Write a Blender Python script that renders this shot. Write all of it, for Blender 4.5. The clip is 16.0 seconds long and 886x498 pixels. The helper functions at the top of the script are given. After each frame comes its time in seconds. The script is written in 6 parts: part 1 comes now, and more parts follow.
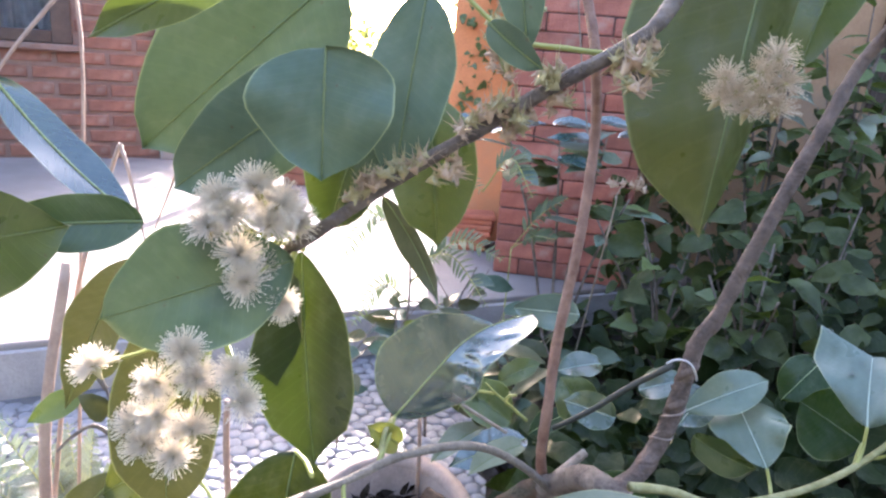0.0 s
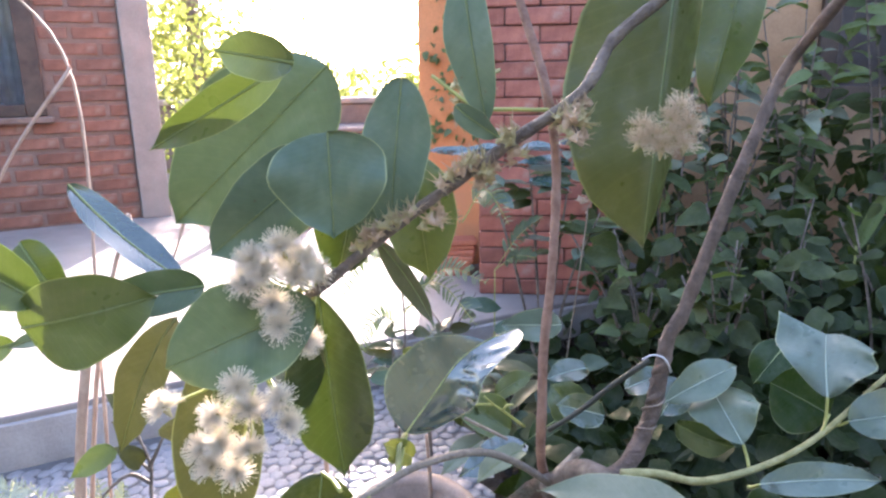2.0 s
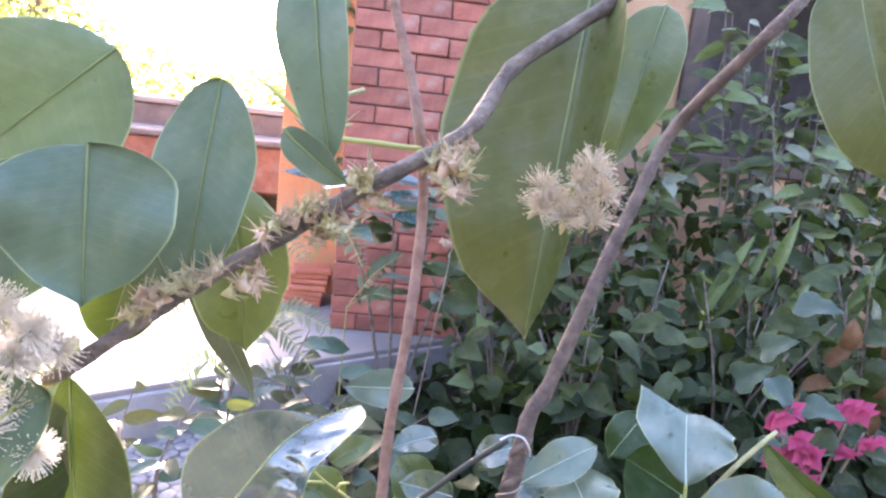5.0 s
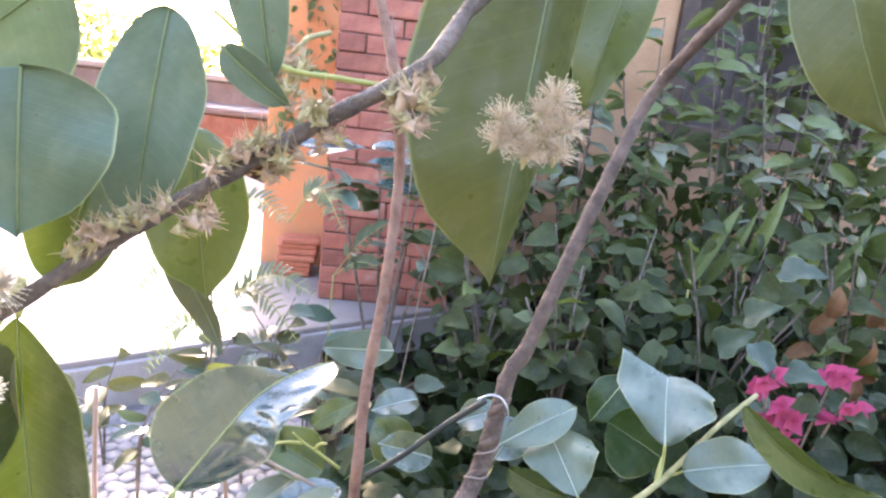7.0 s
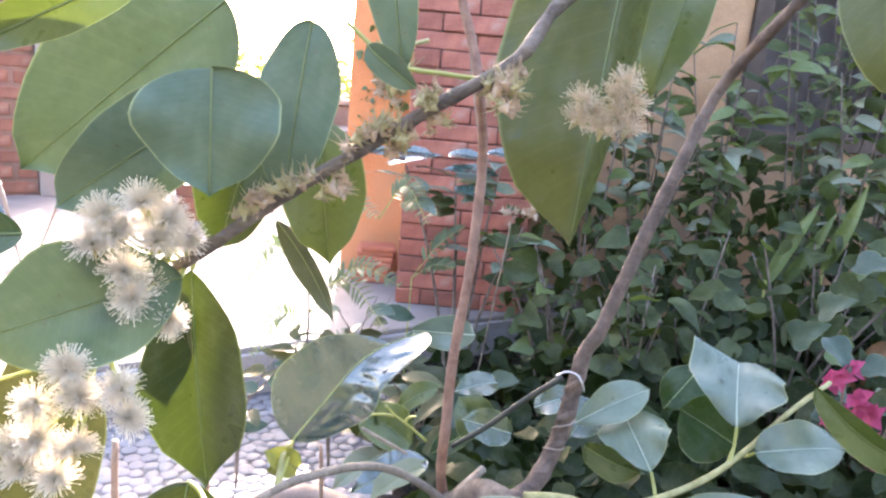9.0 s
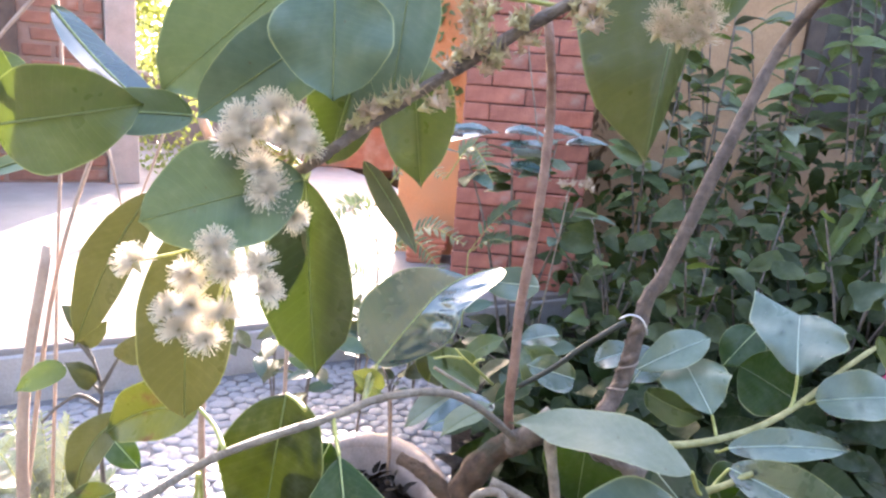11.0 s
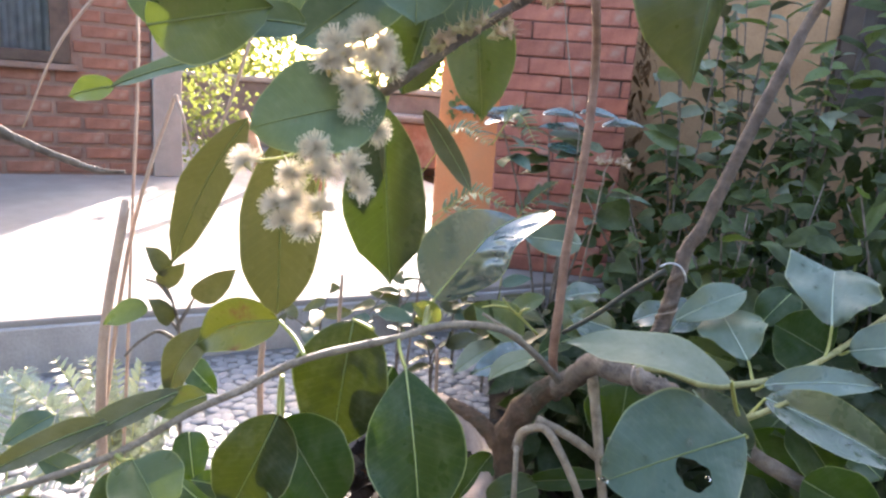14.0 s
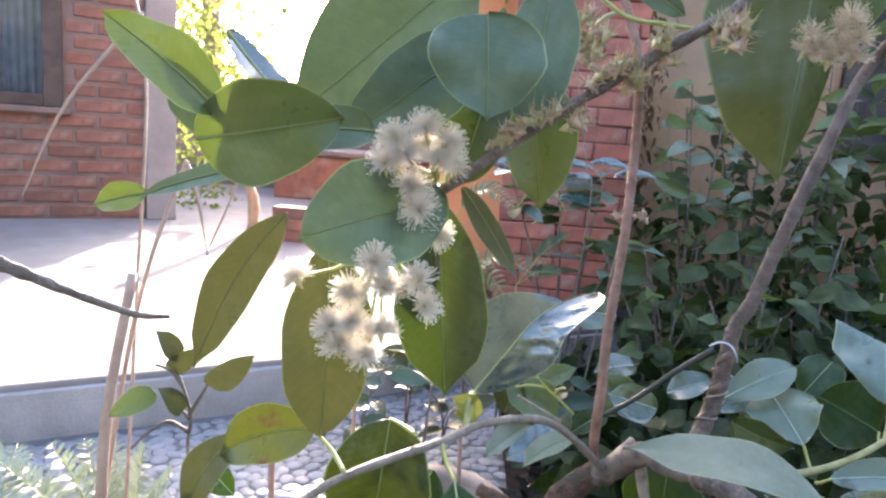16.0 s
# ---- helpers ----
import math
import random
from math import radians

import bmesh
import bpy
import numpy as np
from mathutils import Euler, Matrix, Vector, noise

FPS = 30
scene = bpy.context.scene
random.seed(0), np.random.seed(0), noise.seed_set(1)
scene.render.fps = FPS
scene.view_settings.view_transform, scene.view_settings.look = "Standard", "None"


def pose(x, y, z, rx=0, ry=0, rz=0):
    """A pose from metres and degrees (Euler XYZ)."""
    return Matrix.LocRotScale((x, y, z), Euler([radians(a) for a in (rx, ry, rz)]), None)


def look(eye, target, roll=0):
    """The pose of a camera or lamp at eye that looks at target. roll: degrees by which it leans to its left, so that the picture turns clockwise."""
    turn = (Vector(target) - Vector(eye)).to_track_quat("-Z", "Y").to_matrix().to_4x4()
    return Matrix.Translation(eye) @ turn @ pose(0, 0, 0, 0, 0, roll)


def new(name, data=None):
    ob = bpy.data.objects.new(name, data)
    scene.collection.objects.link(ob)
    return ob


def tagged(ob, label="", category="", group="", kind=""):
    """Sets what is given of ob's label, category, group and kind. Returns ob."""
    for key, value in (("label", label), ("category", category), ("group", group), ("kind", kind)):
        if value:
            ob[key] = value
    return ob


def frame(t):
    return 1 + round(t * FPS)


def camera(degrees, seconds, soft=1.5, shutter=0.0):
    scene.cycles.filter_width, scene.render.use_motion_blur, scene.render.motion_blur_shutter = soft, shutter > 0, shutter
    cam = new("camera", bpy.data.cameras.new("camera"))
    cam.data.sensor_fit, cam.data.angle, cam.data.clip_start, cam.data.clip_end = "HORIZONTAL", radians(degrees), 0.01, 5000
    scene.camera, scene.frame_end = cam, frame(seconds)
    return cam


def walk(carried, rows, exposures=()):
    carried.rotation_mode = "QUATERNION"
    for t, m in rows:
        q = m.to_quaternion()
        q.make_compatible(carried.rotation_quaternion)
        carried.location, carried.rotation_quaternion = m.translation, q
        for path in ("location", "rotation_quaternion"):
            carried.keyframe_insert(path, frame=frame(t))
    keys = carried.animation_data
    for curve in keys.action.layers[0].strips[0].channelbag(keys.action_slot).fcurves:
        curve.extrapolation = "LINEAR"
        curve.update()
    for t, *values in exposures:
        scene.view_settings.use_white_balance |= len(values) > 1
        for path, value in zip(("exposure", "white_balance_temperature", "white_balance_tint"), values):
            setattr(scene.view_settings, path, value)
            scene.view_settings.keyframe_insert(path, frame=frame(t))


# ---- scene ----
cam = camera(66.2, 16.0, 2.4)
PATH = [
    (0, (0.075, 0.039, 0.831), (-0.054, 1.953, 0.264), 4.7),
    (0.5, (0.079, 0.023, 0.837), (-0.052, 1.96, 0.357), 3.3),
    (1, (0.072, -0.001, 0.835), (-0.056, 1.931, 0.338), 2.0),
    (1.5, (0.072, -0.017, 0.843), (-0.001, 1.923, 0.364), 1.4),
    (2, (0.075, -0.042, 0.859), (-0.01, 1.894, 0.368), -1.0),
    (2.5, (0.09, -0.038, 0.871), (0.072, 1.915, 0.44), 0.1),
    (3, (0.074, 0.006, 0.867), (0.179, 1.965, 0.477), 3.2),
    (3.5, (0.056, 0.045, 0.846), (0.237, 2.007, 0.503), 6.2),
    (4, (0.065, 0.072, 0.853), (0.309, 2.021, 0.477), 7.0),
    (4.5, (0.077, 0.082, 0.857), (0.38, 2.021, 0.469), 6.5),
    (7, (0.107, 0.09, 0.839), (0.453, 2.004, 0.373), 7.0),
    (7.5, (0.102, 0.074, 0.825), (0.387, 2.0, 0.366), 7.6),
    (8, (0.097, 0.054, 0.835), (0.316, 1.993, 0.396), 6.2),
    (10.5, (0.066, -0.032, 0.788), (0.12, 1.916, 0.338), 5.4),
    (11, (0.059, -0.042, 0.775), (0.069, 1.904, 0.313), 4.7),
    (11.5, (0.051, -0.044, 0.758), (0.033, 1.901, 0.291), 5.3),
    (12, (0.044, -0.05, 0.747), (0.016, 1.891, 0.266), 5.0),
    (12.5, (0.041, -0.064, 0.724), (-0.011, 1.874, 0.233), 4.6),
    (13, (0.039, -0.088, 0.709), (-0.024, 1.847, 0.205), 4.4),
    (13.5, (0.034, -0.108, 0.714), (-0.053, 1.832, 0.235), 4.3),
    (14, (0.037, -0.113, 0.72), (-0.036, 1.833, 0.265), 4.5),
    (14.5, (0.037, -0.123, 0.723), (-0.059, 1.837, 0.334), 5.0),
    (15, (0.032, -0.116, 0.739), (-0.043, 1.848, 0.365), 5.6),
    (15.5, (0.015, -0.102, 0.762), (-0.057, 1.868, 0.422), 5.8),
    (16, (-0.022, -0.049, 0.757), (-0.07, 1.918, 0.398), 4.3),
]
walk(cam, [(t, look(eye, target, roll)) for t, eye, target, roll in PATH], [(0, 3.6, 6120, 24), (2, 3.54, 6180, 24), (3.5, 4.0, 6080, 30), (4.5, 4.15, 6120, 33), (7.5, 4.24, 6600, 26), (10.5, 3.92, 6500, 24), (11.5, 3.92, 6500, 24), (12.5, 3.68, 6560, 20), (13, 3.47, 6620, 18), (14, 3.4, 6580, 18), (16, 3.5, 6200, 20)])

# ---- light ----
SUN_AZ, SUN_EL = -2.5, 15.5          # degrees: ahead of the walk, and above the horizon
world = bpy.data.worlds.new("sky")
scene.world = world
world.use_nodes = True
wn = world.node_tree
sky = wn.nodes.new("ShaderNodeTexSky")
sky.sky_type = "NISHITA"
sky.sun_disc = False
sky.sun_elevation = radians(SUN_EL)
sky.sun_rotation = radians(SUN_AZ)
sky.air_density, sky.dust_density, sky.ozone_density = 1.0, 4.0, 0.6
wn.nodes["Background"].inputs["Strength"].default_value = 0.15
wn.links.new(sky.outputs[0], wn.nodes["Background"].inputs["Color"])
sun_data = bpy.data.lights.new("sun", "SUN")
sun_data.energy, sun_data.angle, sun_data.color = 4.2, radians(0.6), (1.0, 0.92, 0.82)
sun = new("sun", sun_data)
az, el = radians(SUN_AZ), radians(SUN_EL)
sun.matrix_world = look((math.sin(az) * math.cos(el) * 20, math.cos(az) * math.cos(el) * 20, math.sin(el) * 20), (0, 0, 0))


# ---- materials ----
def material(name, rough=0.7, metal=0.0, spec=0.5):
    m = bpy.data.materials.new(name)
    m.use_nodes = True
    nt = m.node_tree
    b = nt.nodes["Principled BSDF"]
    b.inputs["Roughness"].default_value = rough
    b.inputs["Metallic"].default_value = metal
    b.inputs["Specular IOR Level"].default_value = spec
    return m, nt, b


def node(nt, kind, **inputs):
    n = nt.nodes.new(kind)
    for k, v in inputs.items():
        n.inputs[k.replace("_", " ")].default_value = v
    return n


def ramp(nt, fac, stops):
    n = nt.nodes.new("ShaderNodeValToRGB")
    while len(n.color_ramp.elements) < len(stops):
        n.color_ramp.elements.new(0.5)
    for e, (p, c) in zip(n.color_ramp.elements, stops):
        e.position, e.color = p, (*c, 1)
    nt.links.new(fac, n.inputs["Fac"])
    return n.outputs["Color"]


def noise_at(nt, scale, detail=4, coords="Object", rough=0.6):
    tc = nt.nodes.new("ShaderNodeTexCoord")
    n = node(nt, "ShaderNodeTexNoise", Scale=scale, Detail=detail, Roughness=rough)
    nt.links.new(tc.outputs[coords], n.inputs["Vector"])
    return n.outputs["Fac"]


def mix(nt, fac, a, b, blend="MIX"):
    n = nt.nodes.new("ShaderNodeMix")
    n.data_type, n.blend_type = "RGBA", blend
    for sock, v in ((0, fac), (6, a), (7, b)):
        if isinstance(v, (int, float)):
            n.inputs[sock].default_value = v
        elif isinstance(v, tuple):
            n.inputs[sock].default_value = (*v, 1)
        else:
            nt.links.new(v, n.inputs[sock])
    return n.outputs[2]


def bump(nt, b, height, strength=0.3, dist=0.01):
    n = node(nt, "ShaderNodeBump", Strength=strength, Distance=dist)
    nt.links.new(height, n.inputs["Height"])
    nt.links.new(n.outputs[0], b.inputs["Normal"])


def grainy(name, dark, light, scale, rough=0.8, fine=120, bumps=0.3, dist=0.004, stain=None, spec=0.3, random_mix=0.0):
    """A surface whose colour varies at two scales, with a fine relief."""
    m, nt, b = material(name, rough, 0, spec)
    n1, n2 = noise_at(nt, scale), noise_at(nt, fine, 6)
    col = ramp(nt, n1, [(0.3, dark), (0.7, light)])
    col = mix(nt, 0.35, col, ramp(nt, n2, [(0.3, (0.5, 0.5, 0.5)), (0.7, (1, 1, 1))]), "MULTIPLY")
    if stain:
        n3 = noise_at(nt, scale * 0.37, 5)
        col = mix(nt, ramp(nt, n3, [(0.52, (0, 0, 0)), (0.66, (1, 1, 1))]), col, stain)
    if random_mix:
        oi = nt.nodes.new("ShaderNodeObjectInfo")
        col = mix(nt, random_mix, col, ramp(nt, oi.outputs["Random"], [(0.0, (0.45, 0.42, 0.4)), (0.5, (1, 1, 1)), (1.0, (1.0, 0.8, 0.7))]), "MULTIPLY")
    nt.links.new(col, b.inputs["Base Color"])
    bump(nt, b, n2, bumps, dist)
    return m


def leafy(name, dark, light, glow, share=0.4, rough=0.3, spec=0.5, vein=(0.42, 0.46, 0.22), vein_mix=0.02, blotch=None, ribs=17.0, edge=0.45, size=16, coat=0.0):
    """A leaf blade: a waxy coat over a translucent body, with faint veins and a thin pale margin painted as a backlit
    edge.
    """
    m, nt, b = material(name, rough, 0, spec)
    b.inputs["Coat Weight"].default_value = coat
    b.inputs["Coat Roughness"].default_value = 0.12
    oi = nt.nodes.new("ShaderNodeObjectInfo")
    geo = nt.nodes.new("ShaderNodeNewGeometry")
    uvn = nt.nodes.new("ShaderNodeUVMap")
    sep = nt.nodes.new("ShaderNodeSeparateXYZ")
    nt.links.new(uvn.outputs[0], sep.inputs[0])
    n1, n2, n3 = noise_at(nt, size, 5), noise_at(nt, size * 7, 4), noise_at(nt, size * 3.1, 2)
    tint = [(0, (0.38, 0.50, 0.40)), (0.5, (0.9, 0.95, 0.9)), (1, (1.0, 0.97, 0.60))]
    col = mix(nt, ramp(nt, n1, [(0.32, (0, 0, 0)), (0.68, (1, 1, 1))]), dark, light)
    col = mix(nt, 0.45, col, ramp(nt, oi.outputs["Random"], tint), "MULTIPLY")
    col = mix(nt, 0.45, col, ramp(nt, geo.outputs["Random Per Island"], tint), "MULTIPLY")
    col = mix(nt, 0.30, col, ramp(nt, n2, [(0.3, (0.55, 0.6, 0.5)), (0.7, (1, 1, 1))]), "MULTIPLY")
    ab = nt.nodes.new("ShaderNodeMath")
    ab.operation = "ABSOLUTE"
    nt.links.new(sep.outputs[1], ab.inputs[0])
    sl = nt.nodes.new("ShaderNodeMath")
    sl.operation = "MULTIPLY_ADD"
    sl.inputs[1].default_value = -0.30
    nt.links.new(ab.outputs[0], sl.inputs[0])
    nt.links.new(sep.outputs[0], sl.inputs[2])
    wv = nt.nodes.new("ShaderNodeMath")
    wv.operation = "MULTIPLY"
    wv.inputs[1].default_value = ribs * 2 * math.pi
    nt.links.new(sl.outputs[0], wv.inputs[0])
    sn = nt.nodes.new("ShaderNodeMath")
    sn.operation = "SINE"
    nt.links.new(wv.outputs[0], sn.inputs[0])
    veins = ramp(nt, sn.outputs[0], [(0.80, (0, 0, 0)), (1.0, (1, 1, 1))])
    vf = mix(nt, 1.0, veins, (vein_mix,) * 3, "MULTIPLY")
    # bright outline of backlit leaves, painted along the margin
    rim = ramp(nt, ab.outputs[0], [(0.480, (0, 0, 0)), (0.496, (edge,) * 3)])
    vf = mix(nt, 1.0, vf, rim, "ADD")
    col = mix(nt, vf, col, vein)
    gl = mix(nt, n1, glow, tuple(c * 0.7 for c in glow))
    gl = mix(nt, 0.25, gl, ramp(nt, n2, [(0.3, (0.5, 0.6, 0.4)), (0.7, (1, 1, 1))]), "MULTIPLY")
    gl = mix(nt, vf, gl, tuple(min(1, c * 1.35 + 0.02) for c in glow))
    if blotch:
        bl = ramp(nt, noise_at(nt, 30, 5), [(0.57, (0, 0, 0)), (0.66, (1, 1, 1))])
        col, gl = mix(nt, bl, col, blotch), mix(nt, bl, gl, blotch)
    spots = ramp(nt, noise_at(nt, size * 9, 2), [(0.735, (0, 0, 0)), (0.78, (0.6, 0.6, 0.6))])
    col = mix(nt, spots, col, (0.07, 0.045, 0.02))
    dust = ramp(nt, noise_at(nt, size * 2.2, 6, "Object", 0.75), [(0.50, (0, 0, 0)), (0.78, (0.12, 0.12, 0.12))])
    col = mix(nt, dust, col, (0.32, 0.31, 0.27))
    nt.links.new(col, b.inputs["Base Color"])
    r = ramp(nt, n3, [(0.3, (rough * 0.6,) * 3), (0.75, (rough * 1.8,) * 3)])
    nt.links.new(r, b.inputs["Roughness"])
    bump(nt, b, mix(nt, 0.04, n3, veins, "ADD"), 0.35, 0.003)
    tr = nt.nodes.new("ShaderNodeBsdfTranslucent")
    nt.links.new(gl, tr.inputs["Color"])
    ms = nt.nodes.new("ShaderNodeMixShader")
    ms.inputs[0].default_value = share
    nt.links.new(b.outputs[0], ms.inputs[1])
    nt.links.new(tr.outputs[0], ms.inputs[2])
    nt.links.new(ms.outputs[0], nt.nodes["Material Output"].inputs["Surface"])
    return m


def plain(name, color, rough=0.5, metal=0.0, spec=0.4, fine=60):
    m, nt, b = material(name, rough, metal, spec)
    n = noise_at(nt, fine, 4)
    nt.links.new(mix(nt, n, tuple(c * 0.75 for c in color), tuple(min(1, c * 1.15) for c in color)), b.inputs["Base Color"])
    return m


M = {
    "leaf": leafy("tree leaf", (0.045, 0.075, 0.032), (0.075, 0.105, 0.045), (0.10, 0.14, 0.02), 0.14, 0.30, 0.5),
    "leaf_thick": leafy("thick tree leaf", (0.066, 0.108, 0.074), (0.102, 0.146, 0.100), (0.06, 0.09, 0.02), 0.05, 0.46, 0.4),
    "leaf_blue": leafy("waxy tree leaf", (0.030, 0.058, 0.038), (0.068, 0.105, 0.078), (0.06, 0.10, 0.015), 0.08, 0.26, 0.65, coat=0.6),
    # the sky's pale sheen on these leaves is put into the base colour
    "leaf_sheen": leafy("waxy leaf paled with sky sheen", (0.078, 0.124, 0.110), (0.130, 0.182, 0.164), (0.08, 0.12, 0.02), 0.05, 0.36, 0.5, coat=0.25),
    # base tinted blue in place of the sky reflected by the wax
    "leaf_wax": leafy("puckered waxy leaf tinted with sky blue", (0.024, 0.055, 0.064), (0.045, 0.084, 0.092), (0.05, 0.09, 0.03), 0.03, 0.20, 0.9, coat=1.0),
    "leaf_under": leafy("pale underside of a leaf", (0.15, 0.175, 0.14), (0.21, 0.23, 0.19), (0.10, 0.12, 0.05), 0.06, 0.5, 0.4),
    "leaf_dark": leafy("dark glossy tree leaf", (0.008, 0.030, 0.005), (0.017, 0.047, 0.009), (0.045, 0.085, 0.003), 0.12, 0.34, 0.26),
    # deep green for low leaves, their shade included in the colour
    "leaf_deep": leafy("deep green leaf with shade in its colour", (0.012, 0.034, 0.004), (0.024, 0.056, 0.007), (0.060, 0.125, 0.004), 0.30, 0.50, 0.25),
    "leaf_teal": leafy("matt blue-green leaf", (0.032, 0.064, 0.050), (0.060, 0.098, 0.080), (0.05, 0.09, 0.02), 0.05, 0.42, 0.35),
    "leaf_moss": leafy("dull olive tree leaf", (0.018, 0.029, 0.003), (0.032, 0.045, 0.006), (0.030, 0.041, 0.002), 0.15, 0.48, 0.24),
    # duller copy of the tree leaf, coloured as if in shade
    "leaf_dull": leafy("tree leaf with shade in its colour", (0.046, 0.052, 0.022), (0.074, 0.076, 0.034), (0.065, 0.070, 0.012), 0.10, 0.45, 0.35),
    "leaf_olive": leafy("thin tree leaf", (0.018, 0.036, 0.005), (0.034, 0.056, 0.009), (0.040, 0.062, 0.004), 0.14, 0.34, 0.42),
    "leaf_back": leafy("broad thin tree leaf", (0.054, 0.068, 0.016), (0.074, 0.088, 0.024), (0.062, 0.080, 0.010), 0.16, 0.42, 0.4, edge=0.3),
    # lighter, yellower copy of the tree leaf: sunlight put into the colour
    "leaf_lit": leafy("tree leaf coloured as sunlit", (0.052, 0.080, 0.022), (0.088, 0.120, 0.036), (0.085, 0.120, 0.010), 0.15, 0.32, 0.45),
    "leaf_dry": leafy("ageing tree leaf", (0.046, 0.062, 0.007), (0.082, 0.094, 0.012), (0.070, 0.080, 0.004), 0.16, 0.34, 0.4, blotch=(0.05, 0.02, 0.008)),
    "hedge": leafy("hedge leaf", (0.012, 0.026, 0.008), (0.074, 0.100, 0.042), (0.10, 0.15, 0.02), 0.22, 0.48, 0.28, ribs=7, edge=0.1),
    # darker copy of the hedge leaf: shade low in the bed as colour
    "hedge_dark": leafy("low leaf with shade in its colour", (0.009, 0.022, 0.006), (0.026, 0.044, 0.014), (0.03, 0.06, 0.01), 0.15, 0.50, 0.22, ribs=7, edge=0.1),
    "hedge_pale": leafy("young hedge leaf", (0.09, 0.135, 0.055), (0.15, 0.20, 0.09), (0.20, 0.28, 0.04), 0.3, 0.34, 0.5, ribs=7, edge=0.1),
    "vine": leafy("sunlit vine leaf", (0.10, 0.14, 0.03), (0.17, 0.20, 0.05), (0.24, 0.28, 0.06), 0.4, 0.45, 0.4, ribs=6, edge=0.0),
    "dry_leaf": leafy("dry leaf", (0.12, 0.055, 0.025), (0.22, 0.11, 0.055), (0.2, 0.09, 0.03), 0.2, 0.6, 0.3, ribs=7, edge=0.0),
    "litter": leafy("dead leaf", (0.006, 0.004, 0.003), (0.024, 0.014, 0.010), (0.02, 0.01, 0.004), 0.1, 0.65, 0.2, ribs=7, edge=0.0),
    "rib": plain("leaf rib", (0.12, 0.16, 0.06), 0.45),
    "rib_pale": plain("pale leaf rib", (0.30, 0.36, 0.16), 0.45),
    "rib_grey": plain("grey leaf rib", (0.36, 0.45, 0.38), 0.45),
    "stalk": plain("leaf stalk", (0.30, 0.32, 0.10), 0.5),
    "bark": grainy("bark", (0.090, 0.072, 0.062), (0.245, 0.205, 0.175), 55, 0.75, 260, 0.9, 0.006),
    "bark_brown": grainy("brown trunk bark", (0.052, 0.033, 0.023), (0.180, 0.118, 0.082), 42, 0.85, 230, 1.0, 0.008, (0.06, 0.06, 0.04)),
    "bark_pale": grainy("young bark", (0.17, 0.13, 0.10), (0.36, 0.31, 0.25), 70, 0.6, 320, 0.7, 0.004),
    "bark_mid": grainy("pinkish-grey young bark", (0.14, 0.118, 0.095), (0.29, 0.255, 0.215), 70, 0.7, 320, 0.8, 0.004),
    "bark_lead": grainy("smooth brown bark", (0.060, 0.045, 0.038), (0.175, 0.130, 0.108), 55, 0.7, 260, 0.9, 0.005),
    "shoot": grainy("green shoot bark", (0.20, 0.20, 0.075), (0.38, 0.37, 0.19), 60, 0.5, 300, 0.5, 0.003),
    "stick": grainy("stake bark", (0.16, 0.085, 0.062), (0.30, 0.185, 0.145), 60, 0.6, 300, 0.7, 0.004),
    "wire": plain("dull wire", (0.30, 0.25, 0.22), 0.45, 0.7),
    "dark_twig": plain("dark cord", (0.03, 0.035, 0.03), 0.6),
    "stamen": plain("flower stamens", (0.82, 0.74, 0.61), 0.6, 0, 0.2),
    "stamen_old": plain("ageing stamens", (0.64, 0.53, 0.39), 0.6, 0, 0.2),
    "calyx": plain("flower calyx", (0.37, 0.33, 0.18), 0.55),
    "calyx_rust": plain("spent calyx", (0.44, 0.33, 0.24), 0.6),
    "pink": leafy("pink bract", (0.52, 0.07, 0.20), (0.68, 0.14, 0.30), (0.75, 0.14, 0.34), 0.45, 0.55, 0.3, vein=(0.7, 0.2, 0.36), ribs=5, edge=0.2),
    "brick_red": grainy("painted red brick", (0.25, 0.085, 0.066), (0.43, 0.165, 0.12), 14, 0.65, 140, 0.8, 0.006, (0.36, 0.25, 0.215), 0.35, 0.6),
    "joint_dark": grainy("dark joint", (0.05, 0.03, 0.03), (0.12, 0.07, 0.06), 20, 0.9, 150, 0.5, 0.004),
    "brick_old": grainy("old brick", (0.18, 0.09, 0.068), (0.28, 0.15, 0.115), 12, 0.85, 160, 0.7, 0.005, (0.27, 0.21, 0.18), 0.2, 0.5),
    "mortar": grainy("mortar", (0.17, 0.115, 0.095), (0.235, 0.165, 0.14), 10, 0.9, 120, 0.6, 0.006, (0.15, 0.10, 0.085)),
    "orange": grainy("orange wall paint", (0.60, 0.22, 0.09), (0.72, 0.30, 0.13), 5, 0.7, 110, 0.25, 0.002, (0.52, 0.25, 0.13)),
    # shade on the right part of the orange wall, put in as brown
    "orange_in_shade": grainy("orange wall paint browned as shade", (0.33, 0.19, 0.105), (0.48, 0.30, 0.18), 5, 0.75, 110, 0.3, 0.003, (0.30, 0.21, 0.15)),
    "grey_render": grainy("grey cement render", (0.22, 0.205, 0.195), (0.31, 0.29, 0.275), 6, 0.85, 140, 0.4, 0.003, (0.25, 0.24, 0.23)),
    "concrete": grainy("patio concrete", (0.20, 0.18, 0.175), (0.28, 0.255, 0.245), 4, 0.85, 160, 0.35, 0.003, (0.19, 0.165, 0.155)),
    "riser": grainy("step face cement", (0.30, 0.28, 0.28), (0.42, 0.40, 0.40), 8, 0.85, 150, 0.5, 0.004, (0.24, 0.22, 0.22)),
    "grout": grainy("grey grout", (0.13, 0.125, 0.13), (0.19, 0.185, 0.19), 20, 0.9, 200, 0.5, 0.004),
    "pebble": grainy("flat river pebble", (0.25, 0.245, 0.26), (0.36, 0.355, 0.37), 30, 0.6, 260, 0.25, 0.002, None, 0.25, 0.30),
